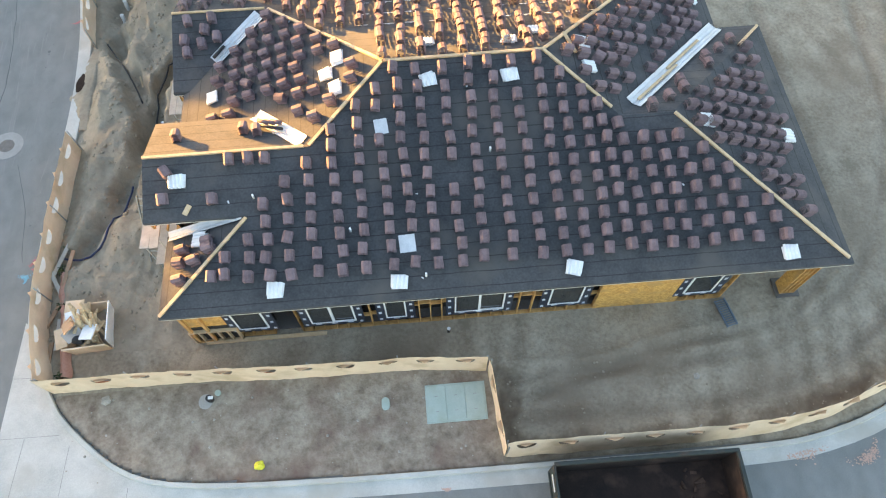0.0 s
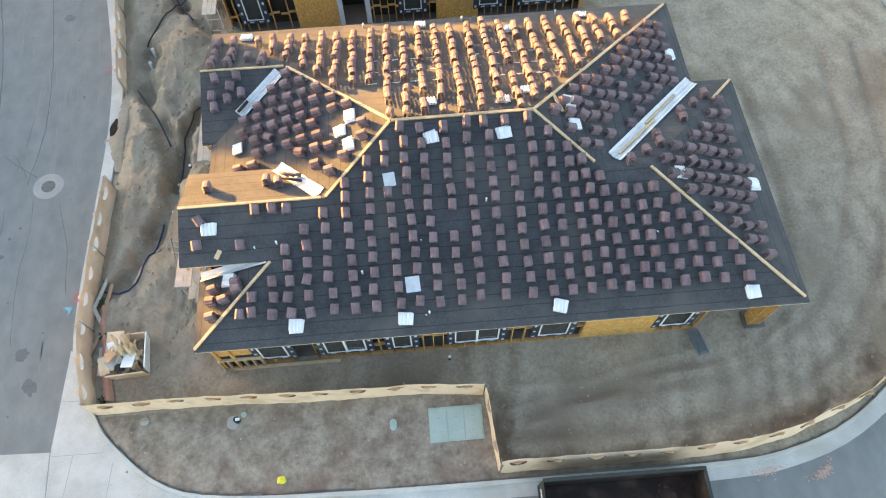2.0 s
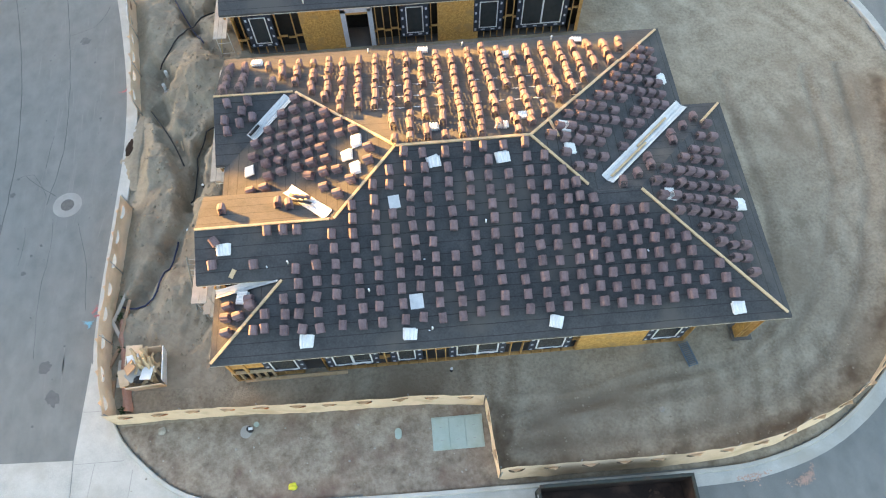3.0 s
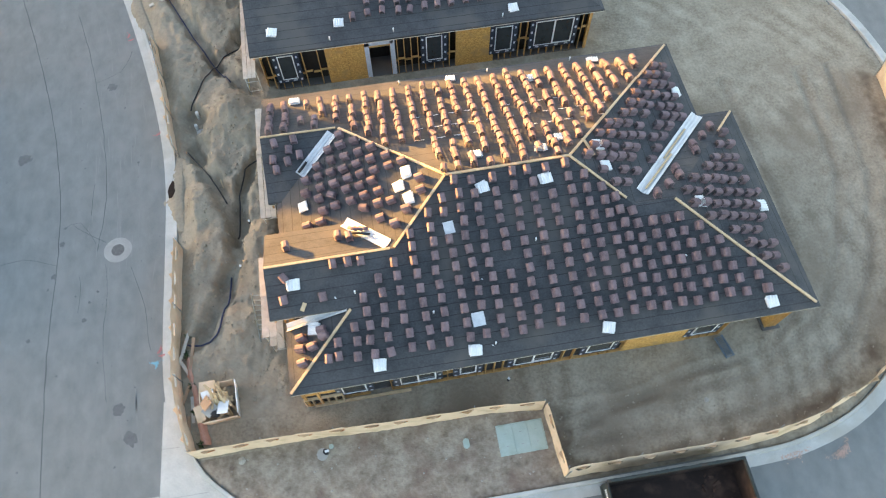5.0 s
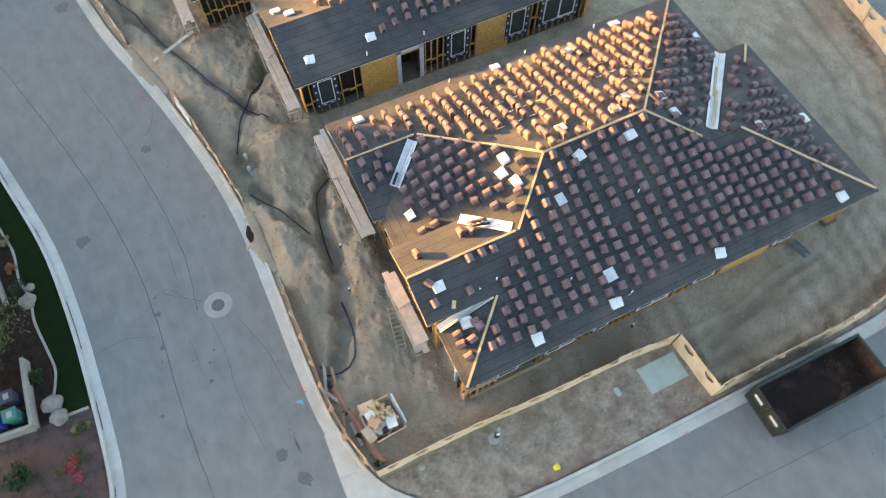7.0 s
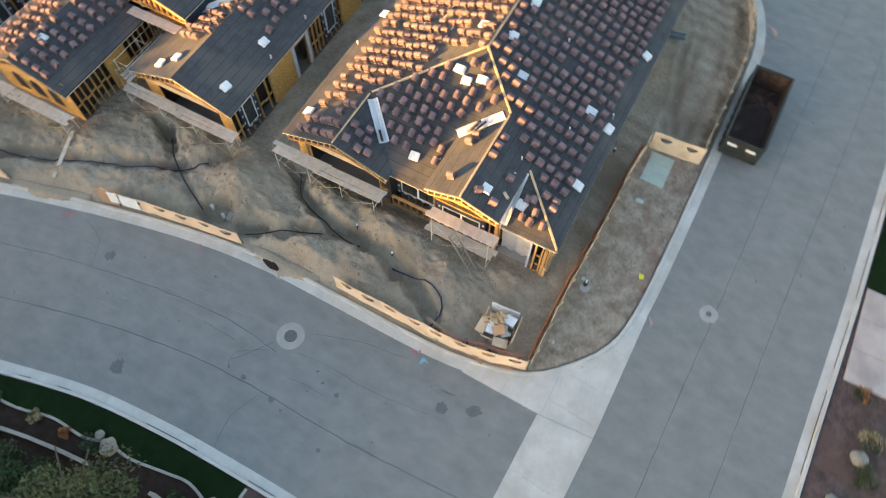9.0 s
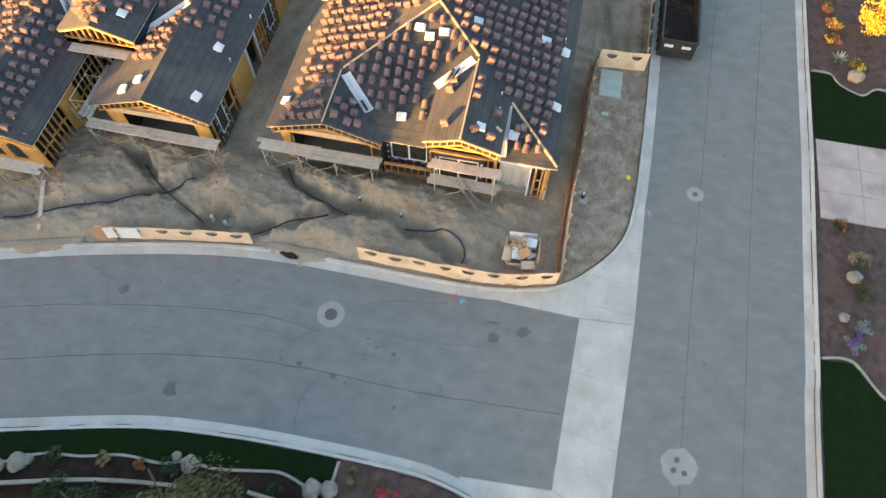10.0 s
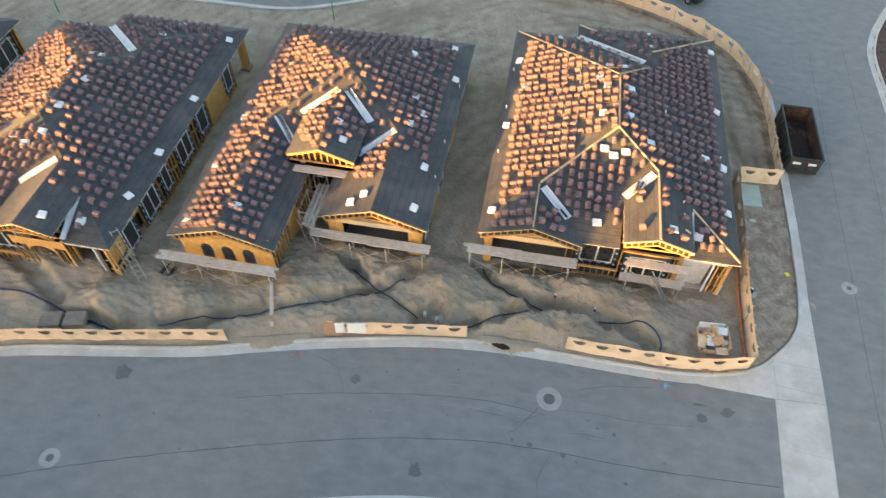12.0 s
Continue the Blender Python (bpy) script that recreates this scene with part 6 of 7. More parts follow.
pipe([(-4.9, 14.4), (-3.73, 12.53), (-3.0, 11.0)], 0.035, "black", "drain_pipe", "thin black pipe crossing the heaps")


# ---- street surface: covers, seams, stains, paint ----
def disc(bm, x, y, r0, r1, z0, z1, seg=36, wob=0.0, mat=0):
    ro = [r1 * (1 + wob * noise.noise((math.cos(k * math.tau / seg) * 2, math.sin(k * math.tau / seg) * 2, x))) for k in range(seg)]
    P = lambda r, k, z: bm.verts.new((x + r * math.cos(k * math.tau / seg), y + r * math.sin(k * math.tau / seg), z))
    top_o, bot_o = [P(ro[k], k, z1) for k in range(seg)], [P(ro[k], k, z0) for k in range(seg)]
    if r0 > 0:
        top_i = [P(r0, k, z1) for k in range(seg)]
        bot_i = [P(r0, k, z0) for k in range(seg)]
    for k in range(seg):
        j = (k + 1) % seg
        fs = [bm.faces.new((bot_o[k], bot_o[j], top_o[j], top_o[k]))]
        if r0 > 0:
            fs += [bm.faces.new((top_o[k], top_o[j], top_i[j], top_i[k])), bm.faces.new((top_i[k], top_i[j], bot_i[j], bot_i[k]))]
        for f in fs:
            f.material_index = mat
    if r0 <= 0:
        bm.faces.new(top_o).material_index = mat


M["cover_iron"] = material("cover_iron", (0.10, 0.10, 0.10), (0.17, 0.17, 0.165), 0.6, 8.0, 40.0, 0.5, 0.004, metal=0.5)


def manhole(x, y, ring, lids, label, wob=0.0):
    t = thing("manhole", label, "manhole", "street covers")
    bm = bmesh.new()
    if len(lids) == 1:
        disc(bm, x, y, lids[0][2], ring, -0.05, 0.010, wob=wob)
    else:
        disc(bm, x, y, 0, ring, -0.05, 0.010, wob=wob)
    part("collar", bm, M["collar"], t, "pale concrete collar")
    for dx, dy, r in lids:
        bm = bmesh.new()
        disc(bm, x + dx, y + dy, 0, r - 0.006, -0.05, 0.006 if len(lids) == 1 else 0.014, 24)
        lid = part("lid", bm, M["cover_iron"], t, "dark iron lid")
        bm = bmesh.new()
        for a in range(3):
            box(bm, (x + dx - r * 0.5, y + dy - r * 0.5 + a * r * 0.45, 0.006 if len(lids) == 1 else 0.014), (x + dx + r * 0.5, y + dy - r * 0.5 + a * r * 0.45 + r * 0.12, 0.010 if len(lids) == 1 else 0.018))
        part("tread", bm, M["cover_iron"], lid)


manhole(-8.24, 9.38, 0.66, [(0, 0, 0.31)], "iron manhole cover in a round concrete collar on asphalt")
manhole(2.15, -7.48, 0.44, [(0, 0, 0.14)], "small iron valve cover in a pale round collar", 0.08)
manhole(-15.88, 33.1, 0.5, [(0, 0, 0.2)], "small iron cover in a round pale collar on the street")
manhole(-12.0, -7.2, 0.78, [(0.25, 0.12, 0.13), (-0.2, 0.25, 0.13), (-0.25, -0.22, 0.13)], "three small valve covers in one uneven concrete patch", 0.16)

M["seam"] = material("seam", (0.062, 0.066, 0.070), (0.105, 0.11, 0.115), 0.7, 6.0, 40.0, 0.2)
M["oil"] = material("oil", (0.085, 0.09, 0.093), (0.135, 0.14, 0.142), 0.5, 5.0, 30.0, 0.1)


def seam(pts, w, name="road_seam", seed=0):
    line = smooth_line([(x, y, 0) for x, y in pts], 0.5)
    pl = [Vector((p.x + 0.06 * noise.noise((i * 0.7, seed, 0)), p.y + 0.06 * noise.noise((i * 0.7, seed, 5)))) for i, p in enumerate(line)]
    bm = bmesh.new()
    L = [[offset_line(pl, s * w)[i] for i in range(len(pl))] for s in (0.5, -0.5)]
    ww = [0.5 + 0.7 * abs(noise.noise((i * 0.9, seed, 9))) for i in range(len(pl))]
    va = [bm.verts.new((pl[i].x + (L[0][i].x - pl[i].x) * ww[i], pl[i].y + (L[0][i].y - pl[i].y) * ww[i], 0.004)) for i in range(len(pl))]
    vb = [bm.verts.new((pl[i].x + (L[1][i].x - pl[i].x) * ww[i], pl[i].y + (L[1][i].y - pl[i].y) * ww[i], 0.004)) for i in range(len(pl))]
    for i in range(len(pl) - 1):
        bm.faces.new((va[i], va[i + 1], vb[i + 1], vb[i]))
    mesh_object(name, bm, M["seam"], None, "thin dark crack in the asphalt", "crack", kind="structure")


seam([(-20, 42), (-16.8, 34), (-14.6, 27.5), (-12.4, 19.6), (-11.4, 14.4), (-11.05, 10.2), (-11.1, 4.5), (-10.8, -1.9)], 0.07, seed=1)
seam([(-11.2, 25.4), (-10.2, 21.5), (-9.3, 16.4), (-8.95, 12.5), (-9.2, 9.5)], 0.05, seed=2)
seam([(26, -8.8), (14.7, -8.25), (2.4, -7.75), (-4.6, -7.45), (-14.8, -7.2), (-40, -6.9)], 0.042, seed=3)
seam([(28, -11.6), (15.2, -11.05), (2.9, -10.4), (-7, -10.05), (-14.3, -9.85), (-40, -9.6)], 0.04, seed=4)
seam([(-9.3, 9.9), (-10.1, 11.2), (-10.9, 11.0)], 0.03, seed=5)
seam([(-7.6, 8.4), (-6.9, 6.2), (-6.6, 4.0)], 0.03, seed=6)
seam([(-11.0, 9.0), (-12.6, 9.6), (-14.0, 9.4)], 0.03, seed=7)
seam([(-10.45, 11.15), (-9.9, 10.65), (-8.85, 9.9)], 0.035, seed=9)
seam([(-9.55, 13.4), (-9.6, 12.6), (-9.62, 11.5)], 0.035, seed=10)
seam([(-8.78, 8.7), (-8.62, 7.2), (-8.7, 5.0), (-8.4, 2.0)], 0.03, seed=11)
seam([(-9.98, 8.3), (-9.85, 7.6), (-9.9, 6.4)], 0.03, seed=12)
seam([(-9.9, 20.0), (-8.6, 20.6), (-8.0, 22.0)], 0.03, seed=8)
for x, y, rx in ((-9.0, 19.57, 0.26), (-13.24, 15.47, 0.34), (-7.85, 1.6, 0.24), (-7.3, 0.25, 0.3), (-11.14, 8.45, 0.14), (-10.9, 10.15, 0.12), (-6.95, 27.5, 0.2), (-9.6, 6.0, 0.1), (-12.0, 5.4, 0.1), (-10.9, 31.8, 0.4)):
    bm = bmesh.new()
    disc(bm, x, y, 0, rx, 0.001, 0.005, 20, 0.7)
    mesh_object("oil_stain", bm, M["oil"], None, "dark oil stain on the asphalt", "stain", kind="structure")
rnd = random.Random(83)
bm = bmesh.new()
for k in range(110):
    x, y = (rnd.uniform(-14.0, -6.2), rnd.uniform(-1.5, 34)) if k < 75 else (rnd.uniform(-20, 22), rnd.uniform(-12.8, -5.4))
    if y > 12:
        x -= (y - 12) ** 2 * 0.0075
    disc(bm, x, y, 0, rnd.choice((0.02, 0.03, 0.03, 0.05, 0.07)), 0.001, 0.0045, 8, 0.8)
mesh_object("road_spots", bm, M["oil"], None, "small dark tar and oil spots on the asphalt", "spots", kind="stuff")
M["scuff"] = material("scuff", (0.190, 0.194, 0.192), (0.232, 0.233, 0.227), 0.85, 3.0, 30.0, 0.1)
bm = bmesh.new()
for k in range(100):
    y = rnd.uniform(8, 25) if k < 80 else rnd.uniform(-1, 8)
    x = rnd.gauss(-8.0, 1.1) - (max(0, y - 10) ** 2) * 0.011
    L, w, a = rnd.uniform(0.12, 0.9), rnd.uniform(0.008, 0.035), 0.012 * max(0, y - 10) + rnd.gauss(0, 0.06)
    d, n = Vector((-math.sin(a), math.cos(a), 0)), Vector((math.cos(a), math.sin(a), 0))
    c = Vector((x, y, 0.0035))
    bm.faces.new([bm.verts.new(p) for p in (c - d * L, c - d * L * 0.3 + n * w, c + d * L * 0.4 + n * w * 0.7, c + d * L, c + d * L * 0.3 - n * w, c - d * L * 0.5 - n * w * 0.6)])
mesh_object("road_scuffs", bm, M["scuff"], None, "pale dusty scuffs along the wheel tracks", "scuffs", kind="stuff")
for kerb_line, gap in ((west_kerb, 0.1), (south_kerb, -0.25)):
    pl = [Vector((p.x, p.y)) for p in kerb_line if -20 < p.x < 30 and -15 < p.y < 32]
    near_l, far_l = offset_line(pl, 0.170), offset_line(pl, 0.205)
    bm = bmesh.new()
    for i in range(len(pl) - 1):
        if noise.noise((i * 0.31, gap * 9, 5)) > gap:
            bm.faces.new([bm.verts.new((p.x, p.y, z)) for p, z in ((near_l[i], 0.045), (near_l[i + 1], 0.045), (far_l[i + 1], 0.033), (far_l[i], 0.033))])
    mesh_object("gutter_dirt", bm, M["seam"], None, "dark line of dirt along the kerb foot", "dirt", kind="structure")
M["red_paint"] = material("red_paint", (0.28, 0.14, 0.14), (0.55, 0.16, 0.17), 0.8, 9.0, 40.0, 0.1)
M["orange_paint"] = material("orange_paint", (0.40, 0.315, 0.275), (0.55, 0.33, 0.25), 0.8, 5.0, 40.0, 0.1)
M["blue_paint"] = material("blue_paint", (0.14, 0.32, 0.42), (0.20, 0.45, 0.58), 0.8, 9.0, 40.0, 0.1)
for mat, lab, spots in (("red_paint", "faded red utility paint mark on the asphalt", ((-6.15, 3.95, 0.2, 60), (-6.05, 3.7, 0.16, 10), (-6.5, 15.9, 0.18, 30), (-8.1, 22.85, 0.2, 20), (-8.25, 23.2, 0.2, 80))),
                        ("blue_paint", "faded blue utility paint mark on the asphalt", ((-6.35, 3.4, 0.22, 0), (-6.3, 3.3, 0.16, 90))),
                        ("orange_paint", "faded orange sprayed paint on concrete", ((0.45, -5.2, 0.22, 20), (19.6, -4.95, 0.9, 8), (21.6, -5.3, 0.5, 30), (8.2, -5.15, 0.15, 0)))):
    for x, y, L, a in spots:
        rnd = random.Random(int(x * 100 + y * 10))
        bm = bmesh.new()
        for n in range(int(40 + L * 420)):
            u = rnd.gauss(0, 0.5)
            disc(bm, u * L, rnd.gauss(0.3 * u * u, 0.16) * L, 0, rnd.uniform(0.005, 0.017) * (1 + L), 0.0, 0.003 + 0.00001 * n, 6, 0.6)
        bmesh.ops.transform(bm, matrix=pose(x, y, 0.014, 0, 0, a), verts=bm.verts)
        mesh_object("paint_mark", bm, M[mat], None, lab, "paint mark", kind="structure")
# flat disc whose dark colour imitates the shaded hole of the inlet
bm = bmesh.new()
disc(bm, 0, 0, 0, 0.5, 0.0, 0.02, 20, 0.4)
for v in bm.verts:
    v.co.y *= 0.35
bmesh.ops.transform(bm, matrix=pose(-5.68, 12.25, 0.165, 0, 0, 82), verts=bm.verts)
mesh_object("drain_inlet", bm, M["mulch"], None, "dark flat patch painted as the hole of a kerb inlet", "stain", kind="structure")


# ---- dirt slumped over the kerb between the fence runs ----
for y0, y1, reach in ((9.2, 14.2, 0.55), (22.2, 27.0, 0.35)):
    run = [Vector((p.x, p.y)) for p in site_kerb if y0 < p.y < y1 and p.x < 0]
    fine = [run[i].lerp(run[i + 1], k / 4) for i in range(len(run) - 1) for k in range(4)]
    bm = bmesh.new()
    rows = []
    for i, p in enumerate(fine):
        t = (fine[min(i + 1, len(fine) - 1)] - fine[max(i - 1, 0)]).normalized()
        side_dir = Vector((-t.y, t.x))
        end = min(1, i / 8, (len(fine) - 1 - i) / 8)
        w = (0.12 + reach * (0.5 + 0.9 * noise.noise((p.x * 0.9, p.y * 0.9, 71)) + 0.4 * noise.noise((p.x * 4, p.y * 4, 72)))) * end
        row = []
        for k in range(8):
            o = 0.45 + (-max(0.02, w) - 0.45) * k / 7
            z = 0.20 if o > -0.10 else 0.20 - 0.19 * min(1, (-0.10 - o) / 0.32)
            z += 0.025 * noise.noise((p.x * 5 + o * 4, p.y * 5, 73)) - 0.06 * (1 - end)
            if k in (0, 7):
                z = 0.0
            row.append(bm.verts.new((p.x + side_dir.x * o, p.y + side_dir.y * o, z)))
        rows.append(row)
    for a, b in zip(rows, rows[1:]):
        for k in range(7):
            bm.faces.new((a[k], a[k + 1], b[k + 1], b[k]))
    mesh_object("dirt_spill", bm, M["loose_dirt"], None, "loose dirt slumped over the kerb into the gutter", "dirt", kind="structure", smooth=True)


# ---- loose stones and clods ----
def clod_mesh(seed, r=1.0):
    bm = bmesh.new()
    bmesh.ops.create_icosphere(bm, subdivisions=1, radius=r)
    for v in bm.verts:
        v.co *= 1 + 0.5 * noise.noise(v.co * 1.7 + Vector((seed, 0, 0)))
        v.co.z *= 0.7
    return bm


def scatter(name, label, mat, spots):
    vs, fs = [], []
    base = []
    for s in range(5):
        bm = clod_mesh(s * 3.1)
        bm.verts.ensure_lookup_table()
        base.append(([v.co.copy() for v in bm.verts], [[v.index for v in f.verts] for f in bm.faces]))
        bm.free()
    for x, y, z, r, k in spots:
        b = len(vs)
        rot = Matrix.Rotation(k * 1.7, 3, "Z")
        vs += [rot @ c * r + Vector((x, y, z)) for c in base[k % 5][0]]
        fs += [[b + i for i in f] for f in base[k % 5][1]]
    me = bpy.data.meshes.new(name)
    me.from_pydata(vs, [], fs)
    me.materials.append(mat)
    tagged(new(name, me), label, "clods", kind="stuff")


rnd = random.Random(31)
spots = []
for i in range(3600):
    x, y = rnd.uniform(-5.3, 0.0), rnd.uniform(0.5, 42)
    if inside((x, y), site_poly):
        spots.append((x, y, ground_height(x, y), rnd.choice((0.02, 0.03, 0.03, 0.05, 0.08)), rnd.randrange(30)))
for i in range(500):
    x, y = rnd.uniform(10.5, 27), rnd.uniform(-4.0, 0.1)
    if inside((x, y), site_poly):
        spots.append((x, y, ground_height(x, y), rnd.choice((0.015, 0.02, 0.02, 0.03, 0.05)), rnd.randrange(30)))
scatter("dirt_clods", "loose clods of grey-brown dirt", M["loose_dirt"], spots)
scatter("soil_stones", "small pale stones on the soil strip", M["rock"], [(x, y, 0.07, rnd.choice((0.02, 0.02, 0.03, 0.05)), rnd.randrange(30)) for x, y in [(rnd.uniform(-3.8, 9.6), rnd.uniform(-4.2, -1.4)) for _ in range(60)]])
for x, y, r in ((-2.7, -1.45, 0.2), (-2.2, 0.55, 0.1), (16.8, -2.3, 0.12)):
    bm = clod_mesh(x, r)
    bmesh.ops.translate(bm, vec=(x, y, 0.1), verts=bm.verts)
    mesh_object("stone", bm, M["rock"], None, "pale grey stone lying on bare soil", "stone")


# ---- bundles and small things on the roofs ----
def sheet_mesh():
    """A white sheet with four raised ribs."""
    bm = bmesh.new()
    n = 16
    rows = []
    for y in (-0.2, 0.2):
        rows.append([bm.verts.new((-0.235 + 0.47 * i / n, y, 0.03 + 0.024 * (i % 4 in (1, 2)))) for i in range(n + 1)])
    low = [[bm.verts.new(v.co - Vector((0, 0, 0.026))) for v in r] for r in rows]
    for i in range(n):
        bm.faces.new((rows[0][i], rows[0][i + 1], rows[1][i + 1], rows[1][i]))
        bm.faces.new((low[0][i], low[1][i], low[1][i + 1], low[0][i + 1]))
        for r, l in zip(rows, low):
            bm.faces.new((r[i], l[i], l[i + 1], r[i + 1]))
    for i in (0, n):
        bm.faces.new((rows[0][i], rows[1][i], low[1][i], low[0][i]))
    bmesh.ops.recalc_face_normals(bm, faces=bm.faces)
    me = bpy.data.meshes.new("sheet")
    bm.to_mesh(me)
    bm.free()
    me.materials.append(M["white"])
    return me


SHEET = sheet_mesh()
sheet_rnd = random.Random(17)


def bundle(faces, x, y, ox=0, oy=0, turn=0.0, k=0):
    z, P = roof_z(faces, x, y)
    if P is None:
        return
    t = thing("sheet_bundle", "bundle of white ribbed sheets lying on the roof felt", "sheet bundle", "white bundles on the roofs", at=Matrix.Translation((ox, oy, 0)) @ slope_frame(P, x, y, z + 0.005, turn))
    for i in range(3):
        ob = new("sheet", SHEET)
        ob.parent = t
        ob.matrix_basis = Matrix.Translation((sheet_rnd.uniform(-0.04, 0.04), sheet_rnd.uniform(-0.05, 0.05), 0.04 * i)) @ Matrix.Rotation(sheet_rnd.uniform(-0.12, 0.12), 4, "Z")


SPOTS_A = [(8.65, 6.55), (11.25, 6.52), (3.53, 0.56), (7.27, 0.53), (12.6, 0.52), (19.33, 0.48), (1.22, 7.95), (5.35, 7.4), (5.7, 6.7), (5.73, 7.95), (13.9, 7.9), (13.9, 6.85), (18.95, 11.3), (17.5, 4.85), (20.6, 4.7),
           (1.2, 2.35), (0.67, 3.95), (1.2, 13.9), (8.63, 13.95), (12.4, 13.1), (15.65, 13.9), (8.7, 8.15), (11.4, 7.95), (12.4, 8.5)]
SPOTS_B = [(0.4, 18.35), (3.75, 18.35), (6.9, 19.9), (9.5, 20.1), (12.6, 18.0), (13.5, 21.0), (-1.85, 28.0), (-2.9, 30.6), (1.5, 30.7), (6.0, 30.6), (5.3, 24.0), (4.0, 23.4), (-0.1, 21.9), (0.5, 21.2), (15.8, 18.6), (8.2, 19.3), (16.0, 28.0)]
rnd = random.Random(55)
for k, (x, y) in enumerate(SPOTS_A):
    bundle(FACES_A, x, y, turn=rnd.gauss(0, 0.12), k=k)
    bundle(FACES_A, x + rnd.uniform(-0.5, 0.5), max(0.5, y + rnd.uniform(-0.3, 0.3)), -5.4, 34.2, rnd.gauss(0, 0.15), k)
for k, (x, y) in enumerate(SPOTS_B):
    bundle(FACES_B, x, y, turn=rnd.gauss(0, 0.12), k=k)
    bundle(FACES_B, x + rnd.uniform(-0.5, 0.5), y, -3.6, 34.2, rnd.gauss(0, 0.15), k)


def on_slope(name, label, category, x, y, size, mat, turn=0.0, lift=0.004, faces=None, bevel=0.0):
    z, P = roof_z(faces or FACES_A, x, y)
    bm = bmesh.new()
    box(bm, (-size[0] / 2, -size[1] / 2, 0), (size[0] / 2, size[1] / 2, size[2]), slope_frame(P, x, y, z + lift, turn))
    return mesh_object(name, bm, M[mat], None, label, category)


on_slope("metal_sheet", "bent sheet of galvanised metal lying among tile stacks", "metal sheet", 7.05, 5.2, (0.42, 0.5, 0.012), "flashing", 0.1)
on_slope("metal_sheet", "bent sheet of galvanised metal lying among tile stacks", "metal sheet", 7.6, 1.62, (0.5, 0.55, 0.012), "flashing", 0.05)
on_slope("board_offcut", "small timber offcut on the roof felt", "board", 0.95, 3.1, (0.16, 0.34, 0.03), "lumber", -0.5)
for (xa, ya), (xb, yb) in (((15.4, 5.70), (17.3, 7.55)), ((16.9, 7.35), (18.6, 9.05))):
    bm = bmesh.new()
    beam(bm, (xa, ya, Z(9.95 - ya) + 0.13), (xb, yb, Z(9.95 - yb) + 0.13), 0.09, 0.04)
    mesh_object("board_offcut", bm, M["lumber"], None, "timber board lying along the metal valley", "board")
on_slope("board_offcut", "short timber board across the hip end", "board", 13.4, 7.75, (0.9, 0.12, 0.04), "lumber", 0.35, 0.06)


def tube_on(name, label, category, p, q, r, mat):
    (x0, y0), (x1, y1) = p, q
    a, b = roof_z(FACES_A, x0, y0)[0], roof_z(FACES_A, x1, y1)[0]
    bm = bmesh.new()
    tube(bm, [(x0, y0, a + 0.12 + r), (x1, y1, b + 0.12 + r)], r, 10)
    mesh_object(name, bm, M[mat], None, label, category)


tube_on("felt_roll", "black roll of roofing felt lying on the valley metal", "felt roll", (1.55, 10.05), (1.15, 9.65), 0.06, "black")
for k in range(3):
    tube_on("ridge_tile", "curved clay-coloured ridge tile lying on the valley metal", "ridge tile", (3.05 + k * 0.22, 6.15 - k * 0.05), (3.4 + k * 0.22, 5.95 - k * 0.05), 0.07, "single_tile")
tube_on("felt_roll", "dark roll lying under the ridge tiles", "felt roll", (2.9, 5.95), (3.9, 5.6), 0.05, "black")
for x, y in ((8.1, 0.62), (5.9, 2.1), (10.4, 4.2), (3.0, 3.3)):
    z, P = roof_z(FACES_A, x, y)
    t = thing("roof_jack", "small white pipe vent standing on the roof felt", "vent", "roof vents", at=Matrix.Translation((x, y, z)))
    bm = bmesh.new()
    tube(bm, [(0, 0, 0), (0, 0, 0.22)], 0.035, 8)
    part("pipe", bm, M["white"], t)
    bm = bmesh.new()
    box(bm, (-0.1, -0.1, 0), (0.1, 0.1, 0.012), slope_frame(P, 0, 0, 0.004))
    part("base_flange", bm, M["felt"], t)
rnd = random.Random(61)
for ox, oy, faces, spots in ((0, 0, FACES_B, ((3.2, 17.6), (6.4, 17.6), (12.0, 17.6))), (0, 0, FACES_A, ((6.2, 14.2), (10.5, 14.2), (14.6, 14.2)))):
    for x, y in spots:
        z, P = roof_z(faces, x, y)
        t = thing("roof_jack", "small white pipe vent standing near the eave", "vent", "roof vents", at=Matrix.Translation((x + ox, y + oy, z)))
        bm = bmesh.new()
        tube(bm, [(0, 0, 0), (0, 0, 0.25)], 0.035, 8)
        part("pipe", bm, M["white"], t)
# printed bars along the felt courses of the sunny slope
bm = bmesh.new()
for y in (11.35, 10.5, 9.7):
    for k in range(11):
        x = 6.6 + k * 0.82 + rnd.uniform(-0.1, 0.1)
        z, P = roof_z(FACES_A, x, y)
        if P and P[1] < 0:
            m = slope_frame(P, x, y, z + 0.004, math.pi)
            box(bm, (-0.2, -0.02, 0), (0.2, 0.02, 0.003), m)
            box(bm, (-0.04, -0.06, 0), (0.04, -0.02, 0.003), m)
mesh_object("felt_print", bm, M["paper"], None, "rows of unreadable white print on the roofing felt", "print", kind="structure")
for k in range(12):
    x, y = rnd.uniform(1, 20), rnd.uniform(0.4, 13.5)
    z, P = roof_z(FACES_A, x, y)
    if P:
        bm = bmesh.new()
        w = rnd.uniform(0.02, 0.06)
        box(bm, (-w, -w * 0.5, 0), (w, w * 0.5, 0.02), slope_frame(P, x, y, z + 0.002, rnd.uniform(0, 3)))
        mesh_object("paper_scrap", bm, M["paper"], None, "small white scrap lying on the roof felt", "scrap", "scraps on the roof")


